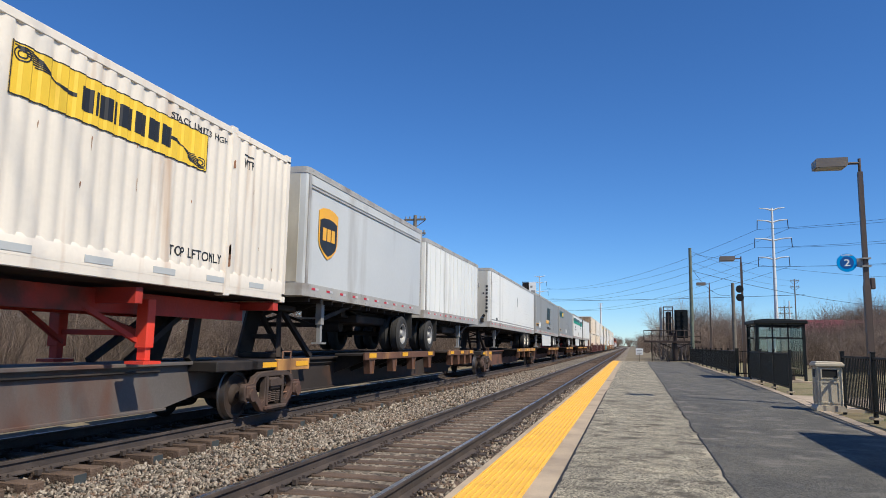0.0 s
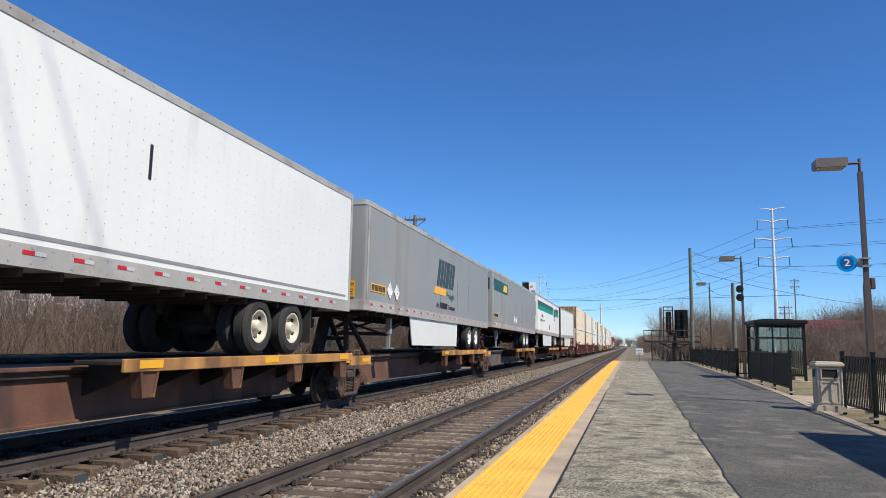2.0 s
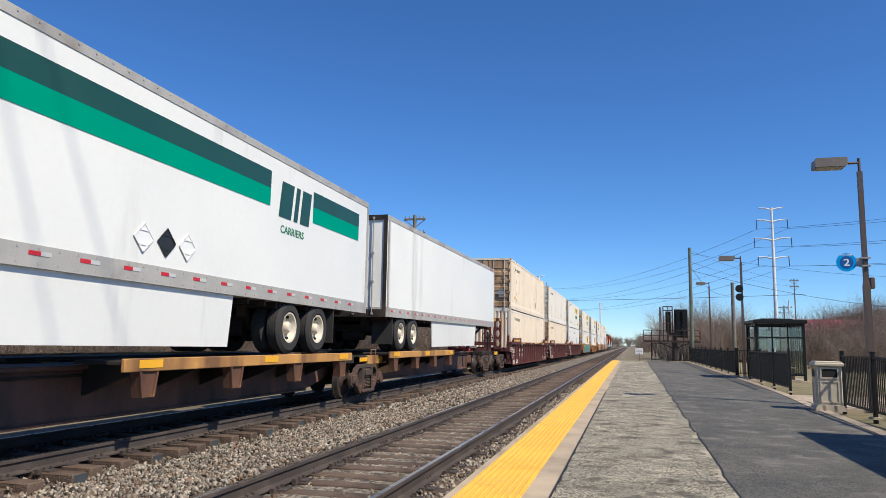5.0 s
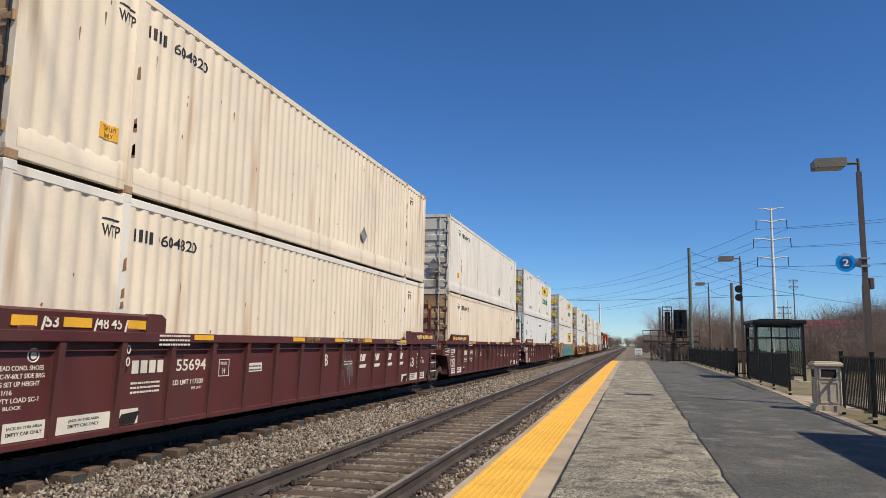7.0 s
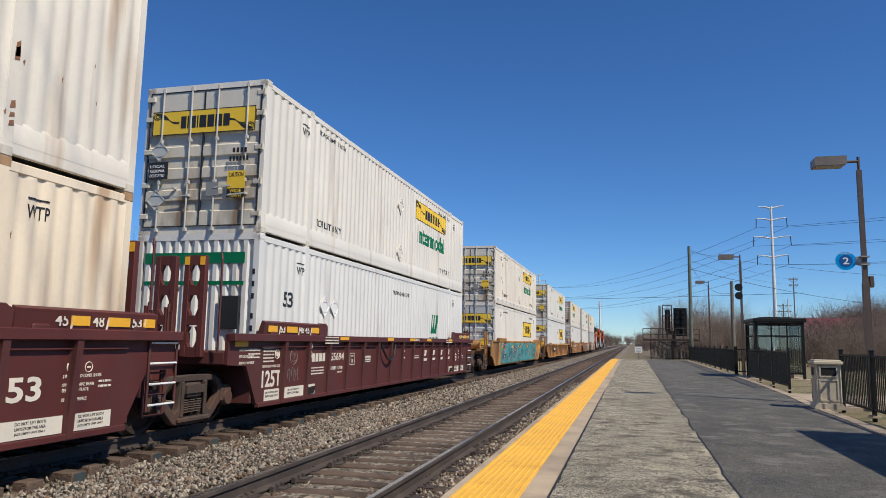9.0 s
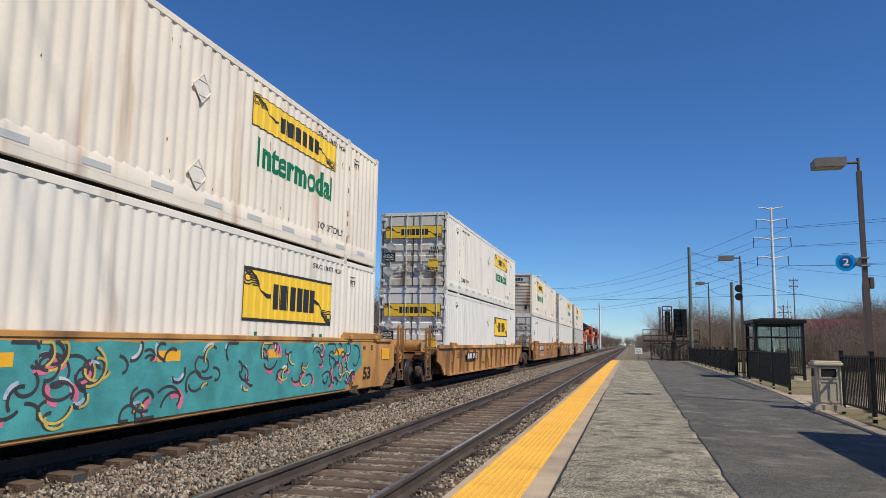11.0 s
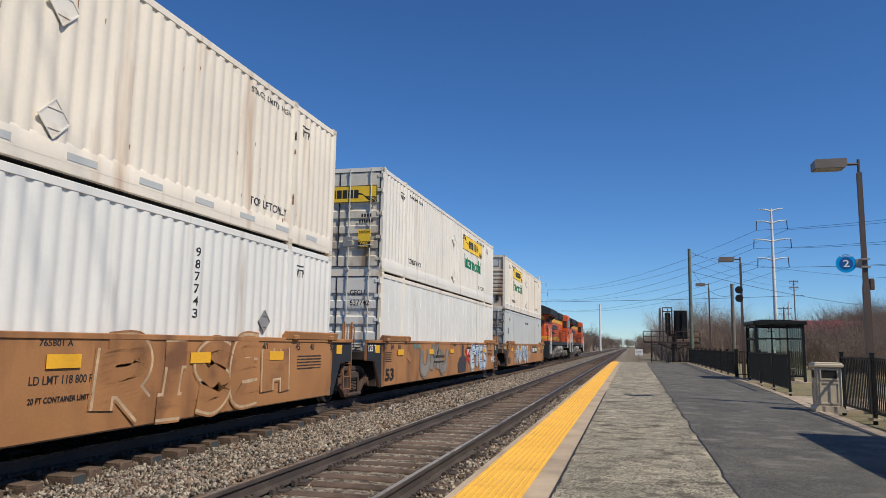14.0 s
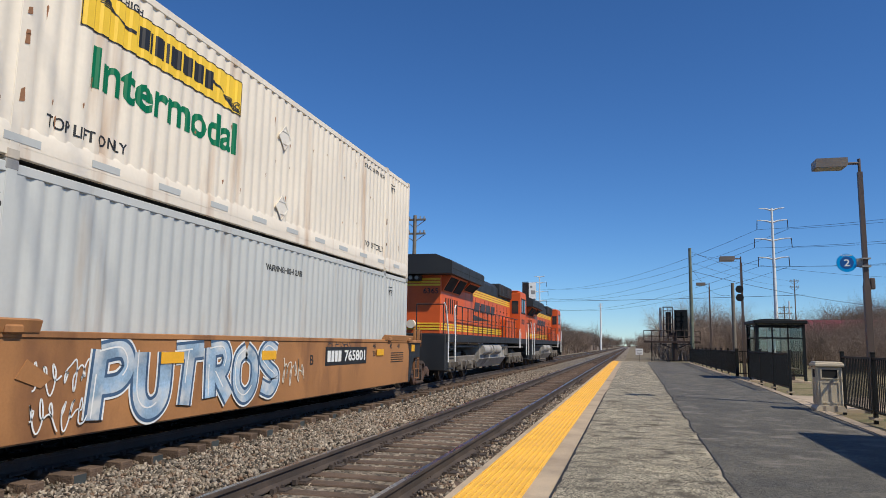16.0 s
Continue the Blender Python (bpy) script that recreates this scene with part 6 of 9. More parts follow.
    if style == "maroon":
        # perforated end stanchion between the units
        def stanchion():
            sh = Shape()
            z1 = 2.78
            for lo, hi in ((0.0, 0.4), (0.56, 0.96)):
                sh.box(lo, lo + 0.1, -0.05, 0.05, 1.1, z1, 0.008).box(hi - 0.1, hi, -0.05, 0.05, 1.1, z1, 0.008)
                for z in (1.1, 1.62, 2.12, 2.62):
                    sh.box(lo + 0.1, hi - 0.1, -0.045, 0.045, z, z + 0.16)
                for z in (1.26, 1.78, 2.28):        # rounded corners of the holes
                    for a, b in ((lo + 0.1, lo + 0.15), (hi - 0.1, hi - 0.15)):
                        sh.prism([(a, z), (b, z), (a, z + 0.11)] if a < b else [(b, z), (a, z), (a, z + 0.11)], "y", -0.043, 0.043)
                        sh.prism([(a, z + 0.34), (b, z + 0.34), (a, z + 0.23)] if a < b else [(b, z + 0.34), (a, z + 0.34), (a, z + 0.23)], "y", -0.043, 0.043)
            sh.box(-0.68, 0.68, -0.05, 0.05, 1.3, 1.5)
            return sh
        for y in (-1.0, L + 0.55):
            sp = part("stanchion", stanchion, paint, c, "tall perforated end stanchion", at=Matrix.Translation((0, y, 0)), key="stan")
            for x in (0.57, 0.86):
                part("reflector", lambda: Shape().box(0, 0.09, -0.056, -0.05, 2.62, 2.76), M_REFY, sp, at=Matrix.Translation((x, 0, 0)), key="stref")
            part("grab_rail", lambda: Shape().tube([(1.25, -0.02, 1.2), (1.28, -0.06, 1.6), (1.28, -0.06, 2.7), (1.22, 0.0, 2.82)], 0.018, 6), M_MAROON, sp, key="stgr")
        for y in (2.55, L - 2.2):
            part("hinge_bracket", lambda: Shape().prism([(-0.2, 0), (0.2, 0), (0.2, 0.22), (0.1, 0.28), (-0.16, 0.28), (-0.2, 0.2)], "x", -0.02, 0.05).cyl((0.0, -0.1, 0.17), (0.0, 0.14, 0.17), 0.03, 10), paint, c, at=Matrix.Translation((1.46, y, top)), key="hbr")
        for y in (L + 0.36, L + 0.96):
            part("grab_iron", lambda: Shape().tube([(1.42, 0, 0.42), (1.42, 0, 1.5)], 0.02, 6), paint, c, at=Matrix.Translation((0, y, 0)), key="gir")
        for z in (0.5, 0.78, 1.06, 1.34):
            part("rung", lambda: Shape().tube([(1.4, L + 0.36, 0), (1.45, L + 0.4, 0), (1.45, L + 0.92, 0), (1.4, L + 0.96, 0)], 0.016, 6), M_WHITE, c, "white painted rung", at=Matrix.Translation((0, 0, z)), key="rung")
    if ends[0]:
        add_truck(c, -1.5 if not single else -1.5)
    if ends[1]:
        add_truck(c, L + 1.95 if not single else L + 1.7)
    well_marks(c, style, top, L, not ends[0])
    rolling(c, s)
    return c


def small_print(rows, w=0.5):
    def make():
        r = random.Random(rows * 7 + 1)
        s_ = Shape()
        for k in range(rows):
            x = 0.0
            while x < w:
                a = r.uniform(0.02, 0.06)
                s_.box(x, min(x + a, w), -k * 0.06, -k * 0.06 + 0.026, 0, 0.003)
                x += a + 0.014
        return s_
    return make


def well_marks(c, style, top, L, dark_ends=False):
    x = 1.404 if style != "brown" else 1.404
    if style == "flat":
        flat_marks(c, top)
    elif style == "maroon":
        gz = top + 0.05
        for y, w in ((0.2, 0.34), (0.92, 0.44), (2.0, 0.4), (L - 1.17, 0.3), (L - 0.56, 0.4), (L + 0.1, 0.24)):
            part("reflector", plate(w, 0.12), M_REFY, c, "yellow reflector", at=on_side(1.487, y, gz + 0.02), key=("ryl", w))
        for y, wd in ((0.66, "53"), (1.46, "48"), (1.7, "45"), (L - 1.4, "45"), (L - 0.82, "48"), (L - 0.12, "53")):
            write(wd, M_CREAM, c, on_side(1.49, y, gz + 0.01), 0.19, 0.14)
        for y in (0.6, 1.4, 1.94, L - 1.18, L - 0.6, L + 0.09):
            part("tick", bars([0.03], 0.2, 0, 0.05), M_CREAM, c, at=on_side(1.487, y, gz - 0.02), key="tick")
        for y in (3.4, 6.6, 8.6, 10.4, 13.2):
            part("reflector", plate(0.5, 0.075), M_REFY, c, "dirty yellow reflector", at=on_side(1.534, y, top - 0.06), key="ryk")
        # cream jacking strips with small words, and the slotted pads in them
        for y0, y1 in ((0.3, 0.86), (0.98, 1.89), (2.01, 2.42), (13.75, 14.24), (14.4, 15.26), (15.38, 16.05)):
            part("lift_patch", plate(y1 - y0, 0.2), M_CREAM, c, "cream jacking strip", at=on_side(x, y0, 0.31), key=("lp", round(y1 - y0, 2)))
        for y in (2.0, 13.8):
            part("jack_pad", lambda: Shape().prism([(0, 0), (0.34, 0), (0.42, 0.15), (0.1, 0.13)], "z", 0, 0.02).cyl((0.15, 0.06, 0.02), (0.15, 0.06, 0.024), 0.04, 10).cyl((0.27, 0.07, 0.02), (0.27, 0.07, 0.024), 0.04, 10), M_DIRTY, c, "slotted dark jacking pad", at=on_side(x + 0.005, y, 0.32), key="jackpad")
        for k, wd in enumerate(("JACK IN THIS AREA", "EMPTY CAR ONLY")):
            write(wd, M_INK, c, on_side(x + 0.007, 0.34, 0.43 - 0.06 * k), 0.48, 0.04)
            write(wd, M_INK, c, on_side(x + 0.007, 1.2, 0.43 - 0.06 * k), 0.5, 0.04)
        for k, wd in enumerate(("DO NOT LIFT BOTH", "UNITS FROM THIS AREA", "JACK EMPTY UNIT ONLY")):
            write(wd, M_INK, c, on_side(x + 0.007, 14.6, 0.455 - 0.055 * k), 0.42, 0.035)
            write(wd, M_INK, c, on_side(x + 0.007, 15.5, 0.455 - 0.055 * k), 0.42, 0.035)
        if dark_ends:
            write("125T", M_CREAM, c, on_side(x, 0.2, 0.55), 0.72, 0.3)
            part("small_print", small_print(5, 0.4), M_CREAM, c, at=on_side(x, 0.22, 1.24), key="sp5")
            write("2 INCH TREAD COND. SHOES", M_CREAM, c, on_side(x, 0.2, 0.9), 0.68, 0.045)
            part("emblem", lambda: Shape().ring((0, 0, 0), "z", 0.085, 0.01, 16, 4).cyl((0, 0, 0), (0, 0, 0.006), 0.05, 10), M_CREAM, c, at=on_side(x, 0.74, 1.14), key="emb")
            part("chalk_face", lambda: Shape().ring((0, 0, 0), "z", 0.15, 0.006, 22, 4).ring((-0.06, 0.04, 0), "z", 0.03, 0.005, 10, 4).ring((0.06, 0.04, 0), "z", 0.03, 0.005, 10, 4).tube([(0, 0.04, 0), (0.02, -0.03, 0), (-0.02, -0.03, 0)], 0.005, 4).tube([(-0.08, -0.07, 0), (0, -0.1, 0), (0.08, -0.07, 0)], 0.005, 4), M_SPRAYGREY, c, "chalk drawing of a round face", at=on_side(x, 1.42, 1.08), key="chface")
            part("chalk_scrawl", scrawl(14, 0.5, 0.26, 4, 0.007), M_SPRAYGREY, c, "thin chalk scrawl", at=on_side(x, 1.15, 0.62), key="chs")
        else:
            for k, wd in enumerate(("TREAD COND. SHOES", "TCC-IV-60LT SIDE BRG", "BRG SET UP HEIGHT", "+/- 1/16", "EMPTY LOAD SC-1", "ADJ. BLOCK")):
                write(wd, M_CREAM, c, on_side(x, 0.12, 1.06 - 0.085 * k), (0.66, 0.68, 0.62, 0.26, 0.62, 0.4)[k], 0.052)
            part("emblem", lambda: Shape().ring((0, 0, 0), "z", 0.075, 0.01, 16, 4).cyl((0, 0, 0), (0, 0, 0.006), 0.045, 10), M_CREAM, c, at=on_side(x, 0.62, 1.22), key="emb7")
            part("chalk_scrawl", scrawl(3, 0.75, 0.75, 13, 0.007), M_SPRAYGREY, c, "large grey chalk scrawl", at=on_side(x, 9.25, 0.42))
            for y in (7.2, 9.95, 11.9):
                part("yellow_scrawl", scrawl(int(y * 10), 0.62, 0.12, 6, 0.006), M_SPRAYYELLOW, c, "small yellow scrawl on the rail", at=on_side(1.534, y, top - 0.08))
        for k, wd in enumerate(("2 INCH TREAD COND. SHOES", "SEE BADGE PLATE", "38 INCH WHEELS")):
            write(wd, M_CREAM, c, on_side(x, -0.6, 1.2 - 0.11 * k), 0.6 - 0.1 * (k > 0), 0.045)
        for y, e in ((2.04, 0), (13.45, 0)):
            write("20", M_CREAM, c, on_side(1.46, y - 0.08, 1.22), 0.17, 0.12)
            write("40", M_CREAM, c, on_side(1.46, y - 0.08, 1.06), 0.17, 0.12)
        part("reporting_mark", bars([0.13, 0.13, 0.13, 0.12], 0.17, 0.045), M_CREAM, c, "plain cream blocks", at=on_side(x, 2.24, 0.96), key="rm")
        part("small_print", small_print(3, 0.6), M_CREAM, c, at=on_side(x, 2.24, 0.82), key="spo")
        write("55694", M_CREAM, c, on_side(x, 3.2, 0.96), 0.74, 0.17)
        write("LD LMT 117500", M_CREAM, c, on_side(x, 3.14, 0.76), 0.74, 0.075)
        write("PER UNIT", M_CREAM, c, on_side(x, 3.6, 0.68), 0.26, 0.04)
        part("label_plate", plate(0.45, 0.15), M_CREAM, c, "cream label plate", at=on_side(x, 5.22, 0.88), key="lpl")
        part("small_print", small_print(2, 0.4), M_SPRAYDARK, c, at=on_side(x + 0.006, 5.24, 0.96), key="splp")
        part("frame_mark", lambda: Shape().box(0, 0.3, 0, 0.012, 0, 0.005).box(0, 0.3, 0.26, 0.272, 0, 0.005).box(0, 0.012, 0, 0.272, 0, 0.005).box(0.288, 0.3, 0, 0.272, 0, 0.005), M_CREAM, c, at=on_side(x, 4.3, 0.84), key="frm")
        write("PLATE", M_CREAM, c, on_side(x, 4.36, 1.02), 0.18, 0.045)
        write("H", M_CREAM, c, on_side(x, 4.42, 0.88), 0.07, 0.09)
        if dark_ends:
            part("hose", lambda: Shape().tube([(0, -0.56, 1.32), (0.04, -0.47, 1.15), (0.06, -0.3, 0.98), (0.07, -0.1, 0.9), (0.07, 0.1, 0.92), (0.06, 0.3, 1.02), (0.04, 0.47, 1.2), (0, 0.56, 1.32)], 0.028, 8), M_INK, c, "black hanging hose", at=Matrix.Translation((1.46, 6.88, 0)), key="hose")
        write("C" if dark_ends else "B", M_CREAM, c, on_side(x, 8.4, 0.9), 0.15, 0.24)
        part("small_print", small_print(2, 0.5), M_CREAM, c, at=on_side(x, 9.45, 0.95), key="sp22")
        write("255694 C" if dark_ends else "255694 B", M_CREAM, c, on_side(1.534, 9.0, top - 0.06), 0.62, 0.075)
        for k in range(4):      # faded slanted blocks, each over its bar
            part("letter_block", bars([0.13, 0.2], 0.17, 0.06, 0.1), M_CREAM, c, "plain cream slanted blocks", at=on_side(x, 10.36 + 1.0 * k, 0.95), key="lb4")
            part("letter_bar", bars([0.56], 0.08, 0, 0.06), M_CREAM, c, "slanted cream bar", at=on_side(x, 10.27 + 1.0 * k, 0.79), key="lbb")
        write("53", M_CREAM, c, on_side(x, 14.46, 0.7), 0.46, 0.27)
        part("emblem", lambda: Shape().ring((0, 0, 0), "z", 0.075, 0.01, 16, 4).cyl((0, 0, 0), (0, 0, 0.006), 0.045, 10), M_CREAM, c, at=on_side(x, 15.35, 1.06), key="emb7")
        part("emblem", lambda: Shape().ring((0, 0, 0), "z", 0.06, 0.006, 16, 4).box(-0.03, 0.03, -0.01, 0.01, 0, 0.004), M_CREAM, c, at=on_side(x, 15.62, 1.05), key="emb2")
        for k, wd in enumerate(("2 INCH TREAD COND. SHOES", "SPECIAL BRAKE BEAM", "SEE BADGE PLATE", "38 INCH WHEELS")):
            write(wd, M_CREAM, c, on_side(x, 15.22, 0.93 - (0, 0.1, 0.16, 0.27)[k]), (0.62, 0.5, 0.42, 0.4)[k], 0.04)
        part("small_print", small_print(2, 0.22), M_CREAM, c, at=on_side(x, 15.8, 0.86), key="spc")
        part("small_print", small_print(2, 0.9), M_CREAM, c, at=on_side(1.534, L - 3.5, top - 0.05), key="spd")
        part("small_print", small_print(3, 0.7), M_CREAM, c, at=on_side(1.534, 2.6, top - 0.02), key="spe")
        part("number_plate", plate(0.42, 0.16), M_REFY, c, at=on_side(1.404, -0.75, 1.28), key="npl")
        part("small_print", small_print(3, 0.4), M_CREAM, c, at=on_side(x, -0.3, 1.2), key="sp33")
    elif style == "brown":
        for k, wd in enumerate(("53", "48", "45")):
            write(wd, M_INK, c, on_side(1.4375, 0.25 + k * 0.62, 1.25), 0.17, 0.13)
            part("tick", bars([0.02], 0.2, 0), M_INK, c, at=on_side(1.4375, 0.2 + k * 0.62, 1.23), key="btick")
        write("53", M_INK, c, on_side(1.4445, 0.38, 0.42), 0.7, 0.32)
        for k, wd in enumerate(("40", "45", "48", "53")):
            write(wd, M_INK, c, on_side(1.4375, L - 3.3 + (0, 1.3, 1.95, 2.95)[k], 1.25), 0.2, 0.14)
        write("20", M_INK, c, on_side(1.4375, L - 3.3, 1.06), 0.2, 0.14)
        part("small_print", small_print(5, 1.1), M_INK, c, at=on_side(1.4375, L - 1.9, 1.12), key="bsp9")
        for y0, y1, sg in ((-0.94, 0.12, 1), (L + 0.94, L - 0.12, -1)):
            part("end_plate", lambda: Shape().prism([(y0, top - 0.02), (y0, 0.99), (y0 + 0.6 * sg, 0.96), (y0 + 1.0 * sg, 0.28), (y0 + 1.12 * sg, 0.28), (y1, 0.95), (y1, top - 0.02)], "x", 1.4, 1.408), M_ENGBLACK if dark_ends or sg < 0 else M_BROWNWELL, c, "dark painted end plate")
            part("reflector", plate(0.3, 0.2), M_REFY, c, "yellow reflector", at=on_side(1.409, (y0 if sg > 0 else y1) + (0.6 if sg > 0 else 0.2), 1.16), key="rye")
        if dark_ends:
            write("125 T", M_WHITE, c, on_side(1.41, -0.85, 1.2), 0.55, 0.17)
        part("panel_press", Shape().prism([(0, 0.12), (0.35, 0), (0.5, 0.1), (0.14, 0.32)], "z", 0, 0.012), M_BROWNWELL, c, at=on_side(1.4375, 2.2, 0.86))
        part("pin", lambda: Shape().cyl((0, 0, 0), (0, 0.6, 0), 0.02, 8), M_RUSTED, c, at=Matrix.Translation((1.44, 0.9, top + 0.0)), key="pin")
        part("pin", lambda: Shape().cyl((0, 0, 0), (0, 0.6, 0), 0.02, 8), M_RUSTED, c, at=Matrix.Translation((1.44, L - 1.6, top + 0.0)), key="pin")
        for y in (1.35, 4.6, 7.4, 13.3) if dark_ends else (1.35, 6.3, 8.2, 10.9, 13.3):
            part("reflector", plate(0.52, 0.16), M_REFY, c, "yellow reflector", at=on_side(1.4545, y, 1.08), key="ryb")
        if not dark_ends:
            part("corner_plate", plate(0.4, 0.35), M_REFY, c, "yellow corner reflector", at=on_side(x, -0.72, 1.0), key="cpl")
        part("small_print", small_print(5, 0.5), M_INK, c, at=on_side(1.4375, 0.35, 1.15), key="bsp5")
        yn = 10.25 if dark_ends else 3.35
        part("reporting_mark", bars([0.16, 0.14, 0.14, 0.16], 0.24, 0.05), M_WHITE, c, "plain white blocks", at=on_side(1.441, yn, 0.98), key="brm")
        write("765801", M_WHITE, c, on_side(1.441, yn + 0.95, 0.98), 1.3, 0.25)
        part("black_panel", plate(2.45, 0.4, 0.003), M_INK, c, "black number panel", at=on_side(1.4372, yn - 0.1, 0.9), key="bpn")
    else:
        write("53", M_INK, c, on_side(x, 7.2, 0.58), 0.36, 0.3)
        for y in (0.6, 3.9, 7.0, 9.8, 12.4, 15.2):
            part("reflector", plate(0.52, 0.075), M_REFY, c, at=on_side(1.474, y, top - 0.075), key="ryy")
        part("number_plate", plate(2.05, 0.3), M_INK, c, "black number panel", at=on_side(1.472, 2.85, 0.74), key="ynp")
        part("reporting_mark", bars([0.14, 0.14, 0.14, 0.14], 0.2, 0.05, 0.03), M_WHITE, c, "plain white blocks", at=on_side(1.479, 2.95, 0.79), key="yrm")
        write("67155", M_WHITE, c, on_side(1.479, 3.95, 0.79), 0.82, 0.2)
        part("hatch_plate", lambda: Shape().box(0, 0.3, 0, 0.26, 0, 0.03), M_TTX, c, "small raised plate", at=on_side(x, 0.55, 0.72), key="yhp")
        part("small_print", small_print(4, 0.5), M_INK, c, at=on_side(x, 1.5, 1.02), key="ysp4")
        part("small_print", small_print(3, 0.6), M_INK, c, at=on_side(x, 8.3, 0.95), key="ysp")
        write("65,700", M_INK, c, on_side(x, 6.18, 0.52), 0.46, 0.09)
        part("notice_plate", plate(0.3, 0.22), M_INK, c, "small black plate", at=on_side(x, 12.85, 0.66), key="ynt")
        part("small_print", small_print(3, 0.24), M_WHITE, c, at=on_side(x + 0.006, 12.88, 0.83), key="ynp3")
        part("access_plate", lambda: Shape().box(0, 0.95, 0, 0.42, 0, 0.02).cyl((0.1, 0.03, 0.02), (0.1, 0.03, 0.03), 0.02, 8).cyl((0.85, 0.03, 0.02), (0.85, 0.03, 0.03), 0.02, 8), M_TTX, c, "bolted access plate", at=on_side(1.41, 7.65, 0.34), key="acp")


def flat_marks(c, top):
    for k, wd in enumerate(("45", "48", "53")):
        write(wd, M_INK, c, on_side(1.4375, 14.6 + k * 0.55, 1.2), 0.17, 0.12)
    for y in (1.2, 4.4, 7.3, 10.4, 13.4):
        part("reflector", plate(0.52, 0.15), M_REFY, c, "yellow reflector", at=on_side(1.4385, y, 1.1), key="ryf")
    part("reflector", plate(0.6, 0.3), M_REFY, c, "yellow corner reflector", at=on_side(1.41, 16.6, 0.95), key="ryg")
    write("53", M_INK, c, on_side(1.4445, 15.2, 0.5), 0.5, 0.3)


def ribbon(s, pts, width, z=0.0):
    """A flat painted stroke along points of the plane."""
    n = len(pts)
    v = []
    for i, (x, y) in enumerate(pts):
        a, b = pts[max(0, i - 1)], pts[min(n - 1, i + 1)]
        d = math.hypot(b[0] - a[0], b[1] - a[1]) or 1.0
        nx, ny = -(b[1] - a[1]) / d * width / 2, (b[0] - a[0]) / d * width / 2
        v += [(x + nx, y + ny, z), (x - nx, y - ny, z)]
    return s.add(v, [(2 * i, 2 * i + 1, 2 * i + 3, 2 * i + 2) for i in range(n - 1)])


def scrawl(seed, w, h, n=5, r=0.012):
    """Loose looping strokes of a spray can or chalk, from side to side like handwriting."""
    def make():
        q = random.Random(seed)
        s_ = Shape()
        for word in range(2):
            ph, ph2 = q.uniform(0, 6), q.uniform(0, 6)
            x0, x1 = (0, w * 0.48) if word == 0 else (w * 0.54, w)
            k, pts = max(2, n // 2 + 1), []
            for i in range(24 * k):
                t = i / (24 * k - 1)
                a = 2 * math.pi * k * t
                tall = 0.3 + 0.2 * math.sin(3.1 * t * k + ph2)
                pts.append((x0 + (x1 - x0) * (t + 0.42 / k * math.sin(a + 0.6)), h * (0.5 + tall * math.cos(a + ph) + 0.08 * math.sin(2.3 * a + ph2))))
            ribbon(s_, pts, r * 1.7, 0.003 + 0.0006 * word)
        return s_
    return make


